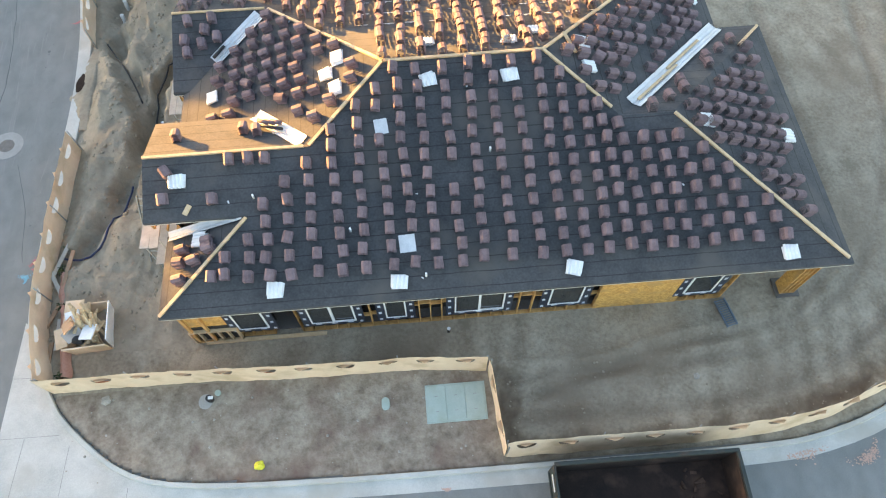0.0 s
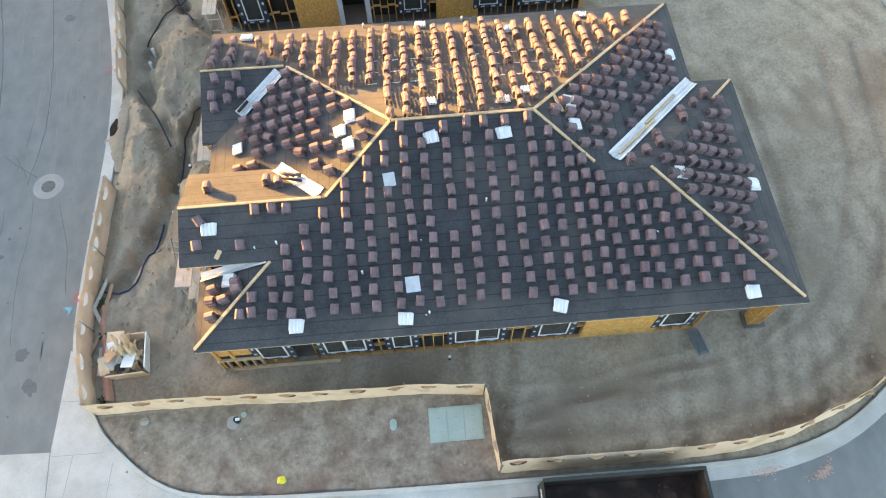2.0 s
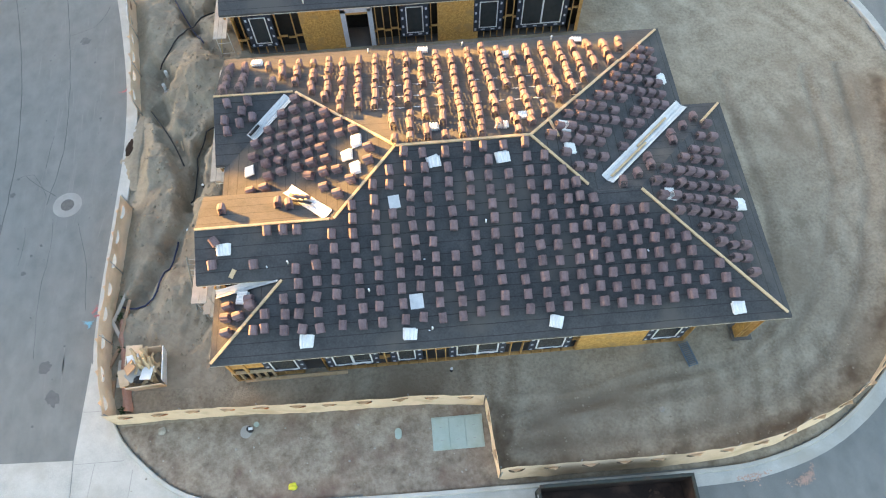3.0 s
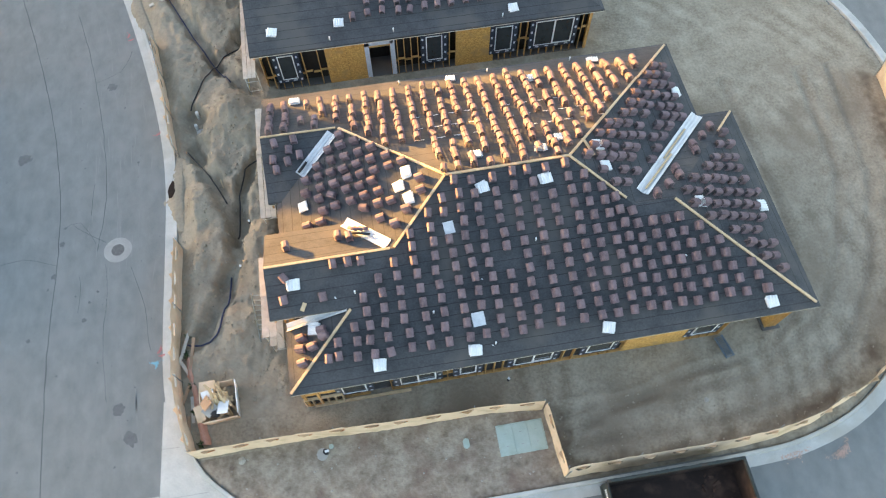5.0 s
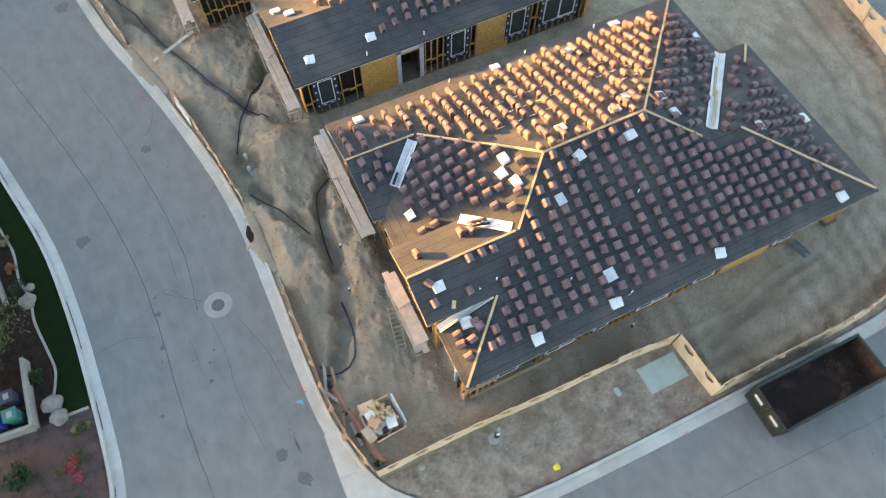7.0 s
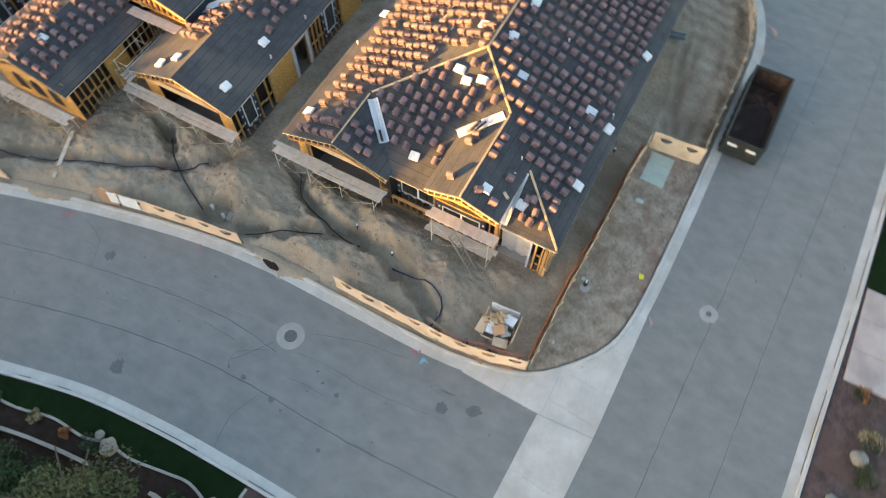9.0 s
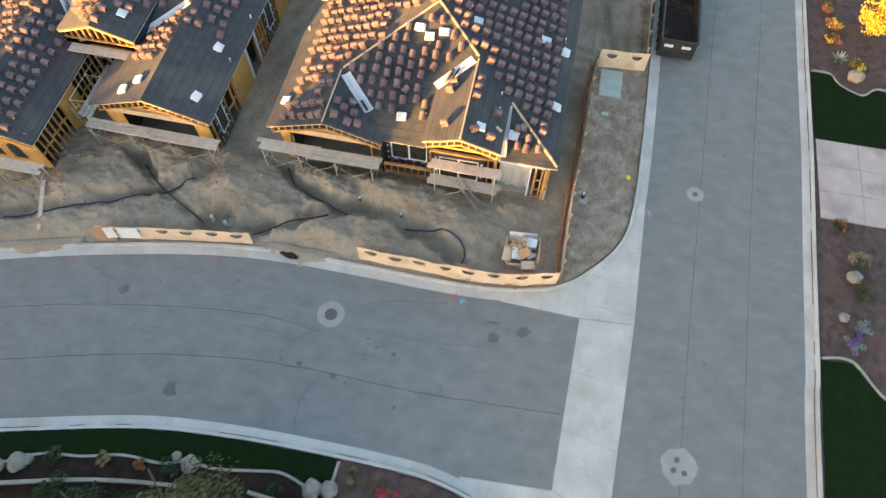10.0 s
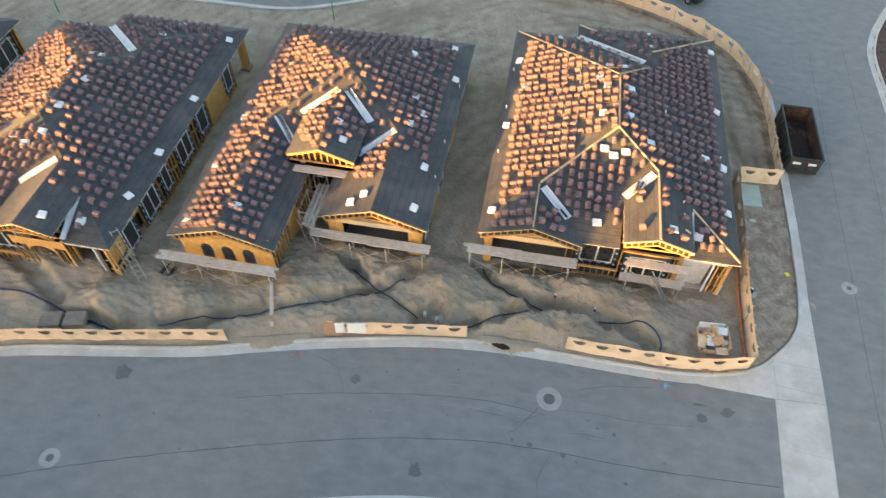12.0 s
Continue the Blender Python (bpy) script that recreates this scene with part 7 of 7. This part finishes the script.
# ---- planting ----
def leaf_crown(bm, centre, radii, count, size, seed, flat=0.0, clumps=14, mats=1):
    """Many small bent leaves gathered in clumps, with gaps between them."""
    rnd = random.Random(seed)
    C = Vector(centre)
    cl = []
    for i in range(clumps):
        d = Vector((rnd.gauss(0, 1), rnd.gauss(0, 1), rnd.gauss(0, 1))).normalized() * rnd.uniform(0.35, 0.9)
        cl.append((Vector((d.x * radii[0], d.y * radii[1], d.z * radii[2])), rnd.uniform(0.25, 0.5), rnd.randrange(mats)))
    for i in range(count):
        c, r, mt = cl[i % clumps]
        d = Vector((rnd.gauss(0, 1), rnd.gauss(0, 1), rnd.gauss(0, 1))).normalized() * (rnd.random() ** 0.4) * r
        p = C + c + Vector((d.x * radii[0], d.y * radii[1], d.z * radii[2]))
        if p.z < 0.06:
            p.z = 0.06 + rnd.random() * 0.1
        e = Euler((rnd.uniform(-0.9, 0.9), rnd.uniform(-0.9, 0.9), rnd.uniform(0, math.tau))).to_matrix()
        s = size * rnd.uniform(0.6, 1.4)
        a, b, c2, d2 = [bm.verts.new(p + e @ Vector(v)) for v in ((-s, 0, 0), (0, -s * 0.42, 0.1 * s), (s, 0, -0.15 * s), (0, s * 0.42, 0.1 * s))]
        bm.faces.new((a, b, c2, d2)).material_index = mt


def leaf_mat(name, dark, light):
    return material(name, dark, light, 0.6, 3.0, 20.0, 0.0, islands=0.9, spec=0.3)


M["leaf_green"] = leaf_mat("leaf_green", (0.012, 0.030, 0.010), (0.045, 0.085, 0.026))
M["leaf_olive"] = leaf_mat("leaf_olive", (0.035, 0.046, 0.018), (0.11, 0.12, 0.045))
M["leaf_dark"] = leaf_mat("leaf_dark", (0.009, 0.022, 0.009), (0.03, 0.055, 0.02))
M["leaf_gold"] = leaf_mat("leaf_gold", (0.35, 0.25, 0.02), (0.70, 0.52, 0.05))
M["leaf_red"] = leaf_mat("leaf_red", (0.22, 0.02, 0.04), (0.50, 0.06, 0.10))
M["leaf_rust"] = leaf_mat("leaf_rust", (0.20, 0.07, 0.03), (0.42, 0.18, 0.06))
M["leaf_purple"] = leaf_mat("leaf_purple", (0.12, 0.07, 0.20), (0.30, 0.20, 0.42))
M["leaf_grey"] = leaf_mat("leaf_grey", (0.12, 0.17, 0.15), (0.28, 0.34, 0.31))
M["leaf_straw"] = leaf_mat("leaf_straw", (0.16, 0.12, 0.06), (0.36, 0.29, 0.16))
M["bark"] = material("bark", (0.06, 0.045, 0.035), (0.15, 0.12, 0.09), 0.9, 6.0, 30.0, 0.6, 0.02)
M["mow_strip"] = material("mow_strip", (0.26, 0.24, 0.21), (0.40, 0.37, 0.33), 0.9, 2.0, 25.0, 0.3)
M["drive"] = material("drive", (0.36, 0.30, 0.28), (0.48, 0.42, 0.39), 0.85, 0.8, 30.0, 0.2, 0.004, stain=(0.32, 0.27, 0.25), stain_scale=0.6)


def shrub(x, y, r, h, mats, label, seed, size=0.06, count=420, name="shrub", category="shrub"):
    t = thing(name, label, category, "plants of the verge")
    bm = bmesh.new()
    leaf_crown(bm, (x, y, h * 0.5 + 0.05), (r, r, h * 0.5), count, size, seed, clumps=12, mats=len(mats))
    part("crown", bm, [M[m] for m in mats], t)
    bm = bmesh.new()
    rnd = random.Random(seed)
    for k in range(5):
        a = k * 1.3
        tube(bm, [(x, y, 0.0), (x + 0.4 * r * math.cos(a), y + 0.4 * r * math.sin(a), h * 0.5)], 0.015, 5)
    part("stem", bm, M["bark"], t)
    return t


def tree(x, y, h, r, mats, label, seed, count=2600, size=0.13, bare=0.4):
    t = thing("tree", label, "tree", "street trees")
    rnd = random.Random(seed)
    bm = bmesh.new()
    top = Vector((x + rnd.uniform(-0.2, 0.2), y + rnd.uniform(-0.2, 0.2), h * 0.62))
    pts = [Vector((x, y, 0.0)).lerp(top, k / 5) + Vector((rnd.uniform(-0.05, 0.05), rnd.uniform(-0.05, 0.05), 0)) for k in range(6)]
    for k in range(5):
        tube(bm, pts[k:k + 2], 0.13 - 0.016 * k, 8)
    part("trunk", bm, M["bark"], t)
    for k in range(7):
        bm = bmesh.new()
        a = k * math.tau / 7 + rnd.uniform(-0.3, 0.3)
        base = pts[2 + k % 3]
        tip = Vector((x + r * 0.75 * math.cos(a), y + r * 0.75 * math.sin(a), h * rnd.uniform(0.6, 0.9)))
        tube(bm, [base, base.lerp(tip, 0.5) + Vector((0, 0, 0.2)), tip], 0.035, 6)
        part("limb", bm, M["bark"], t)
    bm = bmesh.new()
    leaf_crown(bm, (x, y, h * (0.5 + bare / 2)), (r, r, h * (1 - bare) / 2), count, size, seed, clumps=34, mats=len(mats))
    part("crown", bm, [M[m] for m in mats], t)


def palm(x, y, h, label, seed):
    t = thing("palm", label, "palm tree")
    bm = bmesh.new()
    for k in range(8):
        tube(bm, [(x, y, h * k / 8), (x, y, h * (k + 1) / 8 + 0.02)], 0.2 - 0.006 * k + 0.015 * (k % 2), 10)
    part("trunk", bm, M["bark"], t, "rough ringed trunk")
    rnd = random.Random(seed)
    for k in range(40):
        a, el = k * 2.4 + rnd.uniform(-0.2, 0.2), rnd.uniform(-0.3, 1.2)
        d = Vector((math.cos(a) * math.cos(el), math.sin(a) * math.cos(el), math.sin(el)))
        bm = bmesh.new()
        root, L = Vector((x, y, h)), rnd.uniform(0.8, 1.3)
        hub = root + d * L
        tube(bm, [root, hub], 0.015, 4)
        s = d.cross(Vector((0, 0, 1))).normalized()
        u = s.cross(d)
        for j in range(13):
            w = -1.5 + 3.0 * j / 12
            tip = hub + (d * math.cos(w) + s * math.sin(w)) * 0.75 + Vector((0, 0, -0.18))
            side2 = (d * -math.sin(w) + s * math.cos(w)) * 0.05
            mid = hub.lerp(tip, 0.5) + u * 0.05
            a0, b0, c0, d0 = bm.verts.new(hub), bm.verts.new(mid + side2), bm.verts.new(tip), bm.verts.new(mid - side2)
            bm.faces.new((a0, b0, c0, d0))
        part("frond", bm, M["leaf_green" if k % 3 else "leaf_olive"], t)


M["boulder"] = material("boulder", (0.17, 0.155, 0.135), (0.33, 0.305, 0.265), 0.9, 3.0, 20.0, 0.6, 0.02)


def boulder(x, y, r, label="large pale boulder at the lawn edge"):
    bm = bmesh.new()
    bmesh.ops.create_icosphere(bm, subdivisions=3, radius=r)
    for v in bm.verts:
        n = v.co.normalized()
        v.co *= 1 + 0.28 * noise.noise(n * 1.6 + Vector((x, y, 0))) + 0.07 * noise.noise(n * 5 + Vector((y, x, 0)))
        v.co.z *= 0.7
    bmesh.ops.translate(bm, vec=(x, y, 0.1 + r * 0.3), verts=bm.verts)
    mesh_object("boulder", bm, M["boulder"], None, label, "boulder", "boulders at the lawn edges", smooth=True)


def strip(pts, w, h, mat, name, label, category):
    line = [Vector((p.x, p.y)) for p in smooth_line([(x, y, 0) for x, y in pts], 0.25)]
    bm = bmesh.new()
    sweep(bm, line, [(-w / 2, 0.0), (-w / 2, h - 0.01), (-w / 2 + 0.012, h), (w / 2 - 0.012, h), (w / 2, h - 0.01), (w / 2, 0.0)])
    mesh_object(name, bm, M[mat], None, label, category, kind="structure")


def lawn(poly, label, seed, blades):
    """A grass area: a closed turf sheet with many short blades on it."""
    bm = bmesh.new()
    prism(bm, poly, 0.0, 0.125)
    mesh_object("lawn", bm, M["lawn"], None, label, "lawn", kind="structure")
    rnd = random.Random(seed)
    xs, ys = [p[0] for p in poly], [p[1] for p in poly]
    vs, fs = [], []
    while len(fs) < blades:
        x, y = rnd.uniform(min(xs), max(xs)), rnd.uniform(min(ys), max(ys))
        if inside((x, y), poly):
            a, b = rnd.uniform(0, math.tau), len(vs)
            dx, dy = 0.012 * math.cos(a), 0.012 * math.sin(a)
            vs += [(x - dx, y - dy, 0.12), (x + dx, y + dy, 0.12), (x + rnd.uniform(-0.03, 0.03), y + rnd.uniform(-0.03, 0.03), rnd.uniform(0.15, 0.19))]
            fs.append((b, b + 1, b + 2))
    me = bpy.data.meshes.new("grass")
    me.from_pydata(vs, [], fs)
    me.materials.append(M["lawn"])
    tagged(new("grass", me), "short dark green grass blades", "grass", kind="stuff")


mow = [(-23.5, 34.5), (-21.0, 28.8), (-18.9, 24.2), (-18.0, 21.9), (-17.5, 20.9), (-16.95, 19.6), (-16.75, 18.0), (-16.35, 16.3), (-16.35, 14.6), (-16.05, 13.5), (-16.1, 12.2), (-15.85, 10.6), (-15.7, 9.4), (-16.0, 8.3)]
strip(mow, 0.12, 0.16, "mow_strip", "mow_strip", "pale concrete mow strip edging the lawn", "edging")
strip([(-14.75, 7.15), (-15.75, 7.2)], 0.12, 0.16, "mow_strip", "mow_strip", "pale concrete mow strip edging the lawn", "edging")
kerb_west = [(p.x - 0.06, p.y) for p in west_kerb if 7.2 < p.y < 34]
lawn(kerb_west + [(-15.75, 7.25)] + [(p.x, p.y) for p in smooth_line([(x, y, 0) for x, y in mow[::-1]], 0.4)], "dark green lawn between kerb and planting bed", 71, 16000)
strip([(-22, 31), (-20.3, 26.5), (-19.15, 23.4), (-18.3, 20.2), (-17.65, 17.5), (-17.3, 15.4), (-17.1, 13.6)], 0.16, 0.35, "mow_strip", "low_wall", "low pale garden wall behind the bed", "wall")
strip([(-16.75, 10.4), (-16.85, 8.8), (-16.9, 7.2)], 0.14, 0.7, "mow_strip", "low_wall", "low pale garden wall round the waste bins", "wall")
strip([(-16.97, 7.2), (-18.6, 7.35)], 0.14, 0.7, "mow_strip", "low_wall", "low pale garden wall round the waste bins", "wall")
for x, y, r in ((-17.55, 20.55, 0.42), (-17.85, 21.3, 0.3), (-17.35, 20.2, 0.25), (-16.15, 13.35, 0.38), (-15.95, 14.0, 0.22), (-16.1, 7.95, 0.42), (-15.95, 7.25, 0.36)):
    boulder(x, y, r)


def waste_bin(x, y, mat, label):
    t = thing("waste_bin", label, "waste bin", "waste bins", at=pose(x, y, 0.1))
    bm = bmesh.new()
    vs = box(bm, (-0.25, -0.25, 0.05), (0.25, 0.25, 0.95))
    for v in vs:
        if v.co.z < 0.1:
            v.co.x *= 0.8
            v.co.y *= 0.8
    part("body", bm, mat, t)
    bm = bmesh.new()
    box(bm, (-0.3, -0.29, 0.95), (0.3, 0.29, 1.02))
    bmesh.ops.bevel(bm, geom=bm.edges[:], offset=0.02, segments=2, affect="EDGES")
    lid = part("lid", bm, mat, t)
    bm = bmesh.new()
    box(bm, (-0.1, -0.14, 1.02), (0.12, 0.14, 1.024))
    part("sticker", bm, M["collar"], lid, "white printed sticker")
    for s in (-1, 1):
        bm = bmesh.new()
        tube(bm, [(-0.22, s * 0.22, 0.1), (-0.22, s * 0.26, 0.1)], 0.1, 10)
        part("wheel", bm, M["black"], t)


M["bin_grey"] = material("bin_grey", (0.03, 0.035, 0.06), (0.05, 0.055, 0.09), 0.5)
M["bin_teal"] = material("bin_teal", (0.02, 0.13, 0.12), (0.03, 0.18, 0.16), 0.5)
M["bin_blue"] = material("bin_blue", (0.02, 0.05, 0.35), (0.03, 0.07, 0.45), 0.5)
waste_bin(-17.45, 8.7, M["bin_grey"], "dark grey wheeled waste bin behind the low wall")
waste_bin(-17.45, 7.85, M["bin_teal"], "teal wheeled waste bin behind the low wall")
waste_bin(-18.2, 7.9, M["bin_blue"], "blue wheeled waste bin behind the low wall")

palm(-19.5, 22.7, 3.7, "fan palm with golden lit frond tips behind the bed", 5)
tree(-18.5, 12.3, 4.1, 2.8, ["leaf_olive", "leaf_green", "leaf_olive"], "broad olive-green tree with feathery crown", 6, 9000, 0.10, 0.2)
tree(-18.9, 16.2, 2.6, 1.4, ["leaf_green", "leaf_dark"], "rounded dark green garden tree", 7, 2400, 0.09, 0.2)
shrub(-18.4, 18.4, 1.0, 1.2, ["leaf_green", "leaf_dark"], "dense dark green shrub by the low wall", 8, 0.07, 900)
shrub(-18.3, 14.6, 0.9, 1.1, ["leaf_green", "leaf_dark"], "dense dark green shrub by the low wall", 9, 0.07, 800)
shrub(-16.95, 19.1, 0.5, 0.6, ["leaf_dark", "leaf_olive"], "rounded olive shrub in the dark bed", 10)
shrub(-16.65, 17.0, 0.4, 0.45, ["leaf_straw", "leaf_olive"], "spiky straw-coloured tuft in the dark bed", 11)
shrub(-16.6, 15.4, 0.32, 0.4, ["leaf_rust"], "small rusty shrub in the dark bed", 12)
shrub(-16.5, 14.1, 0.5, 0.55, ["leaf_dark", "leaf_green"], "rounded dark shrub in the dark bed", 13)
shrub(-16.5, 9.4, 0.42, 0.5, ["leaf_dark", "leaf_green"], "rounded dark shrub in the dark bed", 14)
shrub(-18.7, 21.8, 0.6, 0.4, ["leaf_grey", "leaf_dark"], "low grey-green shrub in the dark bed", 15)
shrub(-15.25, 6.4, 0.42, 0.35, ["leaf_olive", "leaf_straw"], "low olive groundcover by the kerb", 16)
shrub(-15.75, 4.9, 0.65, 0.7, ["leaf_red", "leaf_red", "leaf_olive"], "red flowering shrub on bare soil", 17, 0.06, 600)
shrub(-16.2, 2.6, 1.15, 0.9, ["leaf_olive", "leaf_green", "leaf_straw"], "large olive-green shrub at the street corner", 18, 0.08, 1300)
shrub(-17.6, 3.4, 1.0, 0.8, ["leaf_olive", "leaf_green"], "large olive-green shrub at the street corner", 19, 0.08, 1000)
shrub(-17.9, 5.4, 0.8, 0.8, ["leaf_green", "leaf_dark"], "dark green shrub on bare soil", 20, 0.08, 700)
for k, (x, y, r) in enumerate(((-4.85, 3.4, 0.24), (-4.72, 2.0, 0.2), (-4.6, 0.9, 0.16), (-4.3, -0.5, 0.2), (-4.88, 4.3, 0.16))):
    shrub(x, y, r, 0.35, ["leaf_green", "leaf_olive"], "straggly green weeds growing along the fence", 120 + k, 0.05, 110, "weeds", "weeds")
# unseen taller trees added off the street to shade fronts and hips from the sun
for k, (x, y, h, r) in enumerate(((-25.6, 17.4, 5.6, 1.8), (-25.6, 20.0, 5.7, 1.8), (-25.6, 22.4, 5.3, 1.6), (-25.7, 24.6, 5.2, 1.5), (-25.8, 28.3, 7.5, 1.6), (-25.8, 30.2, 7.8, 1.4), (-26.6, 29.2, 7.6, 1.5), (-25.8, 38.2, 6.0, 1.8), (-25.8, 40.8, 6.0, 1.8), (-26.0, 43.2, 6.0, 1.6))):
    tree(x, y, h, r, ["leaf_dark", "leaf_green"], "dense dark green tree, unseen, added to block the low sun", 90 + k, 6000, 0.19, 0.12 if h < 7 else 0.66)

# verge on the far side of the wide street
lawn([(12.0, -13.85), (9.5, -13.8), (7.15, -13.78), (7.1, -19), (11.0, -19), (11.3, -17.5), (10.6, -16.6), (11.2, -15.4), (12.0, -14.9)], "dark green lawn beside a driveway", 72, 9000)
lawn([(-5.9, -13.42), (-14, -13.2), (-14, -18), (-8.5, -18), (-7.2, -16), (-5.8, -14.8)], "dark green lawn along the kerb", 73, 9000)
strip([(12.1, -13.85), (12.05, -14.9), (11.3, -15.4), (10.75, -16.6), (11.4, -17.5), (11.1, -19)], 0.11, 0.16, "mow_strip", "mow_strip", "pale concrete mow strip edging the lawn", "edging")
strip([(-5.8, -13.45), (-5.7, -14.8), (-7.1, -16), (-8.4, -18)], 0.11, 0.16, "mow_strip", "mow_strip", "pale concrete mow strip edging the lawn", "edging")
drive = tagged(new("driveway"), "pinkish concrete driveway in jointed slabs", "driveway", kind="structure")
for i in range(3):
    for j in range(3):
        bm = bmesh.new()
        prism(bm, [(1.95 + i * 1.7 + 0.01, -13.84 - j * 2.2), (1.95 + (i + 1) * 1.7 - 0.01, -13.84 - j * 2.2), (1.95 + (i + 1) * 1.7 - 0.01, -13.82 - (j + 1) * 2.2), (1.95 + i * 1.7 + 0.01, -13.82 - (j + 1) * 2.2)], 0.0, 0.15)
        part("slab", bm, M["drive"], drive)
shrub(15.9, -15.3, 0.55, 0.6, ["leaf_rust", "leaf_gold"], "orange and rust flowering shrub by the kerb", 30, 0.06, 600)
shrub(14.7, -15.2, 0.6, 0.6, ["leaf_gold", "leaf_rust", "leaf_olive"], "yellow and orange flowering shrub by the kerb", 31, 0.06, 600)
shrub(17.3, -15.0, 0.55, 0.6, ["leaf_rust", "leaf_olive"], "rusty brown shrub by the kerb", 32, 0.06, 500)
shrub(18.9, -14.9, 0.5, 0.5, ["leaf_rust", "leaf_dark"], "rusty brown shrub by the kerb", 33, 0.06, 500)
tree(15.6, -17.3, 2.7, 1.3, ["leaf_gold"], "small tree with bright golden yellow leaves", 34, 2200, 0.09, 0.3)
shrub(12.6, -16.4, 0.7, 0.7, ["leaf_gold", "leaf_olive"], "golden shrub beside the lawn", 35, 0.06, 600)
t = thing("agave", "pale grey-green agave with pointed leaves", "agave", "plants of the verge")
rnd = random.Random(36)
for k in range(20):
    a, el = k * 2.4, 0.25 + 0.9 * (k / 20)
    d = Vector((math.cos(a) * math.cos(el), math.sin(a) * math.cos(el), math.sin(el)))
    s = Vector((-math.sin(a), math.cos(a), 0)) * 0.07
    bm = bmesh.new()
    b0 = Vector((13.25, -15.45, 0.1))
    v = [bm.verts.new(p) for p in (b0 - s * 0.6, b0 + s * 0.6, b0 + d * 0.3 + s, b0 + d * 0.62, b0 + d * 0.3 - s)]
    bm.faces.new(v)
    part("leaf", bm, M["leaf_grey"], t)
boulder(12.0, -16.3, 0.45, "long pale boulder lying beside the lawn")
boulder(-3.55, -14.55, 0.25, "white rounded rock on bare soil")
boulder(-1.3, -15.2, 0.35, "white rounded rock on bare soil")
shrub(1.55, -14.75, 0.42, 0.5, ["leaf_rust", "leaf_dark"], "rounded brown dry shrub beside the driveway", 37)
shrub(-0.3, -15.4, 0.7, 0.5, ["leaf_olive", "leaf_straw"], "low olive shrub on bare soil", 38)
shrub(-2.0, -15.6, 0.6, 0.5, ["leaf_olive", "leaf_green"], "low olive shrub on bare soil", 39)
shrub(-4.9, -14.9, 0.5, 0.5, ["leaf_purple", "leaf_purple", "leaf_grey"], "purple flowering lavender bush near the kerb", 40, 0.05, 600)
shrub(-4.0, -15.3, 0.5, 0.5, ["leaf_grey", "leaf_purple"], "greyish lavender bush near the kerb", 41, 0.05, 500)

# ---- far edge: posts, a parked car ----
for x, y in ((22.95, 30.0), (19.5, 53.0)):
    t = thing("marker_post", "thin green marker post standing in graded dirt", "post", "marker posts", at=pose(x, y, 0.0))
    bm = bmesh.new()
    tube(bm, [(0, 0, 0), (0.1, 0.05, 2.2)], 0.04, 8)
    part("shaft", bm, M["green_paint"], t)
    bm = bmesh.new()
    tube(bm, [(0.1, 0.05, 2.2), (0.1, 0.05, 2.26)], 0.055, 8)
    part("cap", bm, M["green_paint"], t)
M["car_paint"] = material("car_paint", (0.010, 0.016, 0.022), (0.018, 0.026, 0.034), 0.25, 3.0, 30.0, 0.0, spec=0.6)


def parked_car(at):
    c = thing("car", "dark blue-black car parked on the street beyond the fence", "car", at=at)
    bm = bmesh.new()
    side_prof = [(-2.2, 0.35), (-2.25, 0.75), (-2.1, 0.95), (-1.6, 1.0), (-1.0, 1.42), (0.5, 1.45), (1.1, 1.02), (2.0, 0.9), (2.2, 0.7), (2.2, 0.35)]
    rows = []
    for y, k in ((-0.9, 0.93), (-0.86, 1.0), (0.86, 1.0), (0.9, 0.93)):
        rows.append([bm.verts.new((x, y * (0.86 if z > 1.1 else 1.0), 0.35 + (z - 0.35) * k)) for x, z in side_prof])
    n = len(side_prof)
    for a, b in zip(rows, rows[1:]):
        for k in range(n):
            bm.faces.new((a[k], a[(k + 1) % n], b[(k + 1) % n], b[k]))
    bm.faces.new(rows[0])
    bm.faces.new(rows[-1])
    part("body", bm, M["car_paint"], c)
    for name, pts in (("windscreen", ((0.55, 1.42), (1.07, 1.05))), ("rear_window", ((-1.06, 1.40), (-1.55, 1.04)))):
        bm = bmesh.new()
        (xa, za), (xb, zb) = pts
        off = 0.015 if xa > 0 else -0.015
        f = bm.faces.new([bm.verts.new(v) for v in ((xa + off, -0.66, za + 0.012), (xa + off, 0.66, za + 0.012), (xb + off, 0.74, zb + 0.012), (xb + off, -0.74, zb + 0.012))])
        part(name, bm, M["glass"], c)
    for x in (-1.35, 1.35):
        for y in (-0.82, 0.82):
            bm = bmesh.new()
            tube(bm, [(x, y - 0.1, 0.33), (x, y + 0.1, 0.33)], 0.33, 18)
            wh = part("wheel", bm, M["black"], c)
            bm = bmesh.new()
            tube(bm, [(x, y - 0.105, 0.33), (x, y + 0.105, 0.33)], 0.19, 14)
            part("rim", bm, M["post"], wh)


parked_car(pose(33.0, 1.1, 0.0, 0, 0, 50))
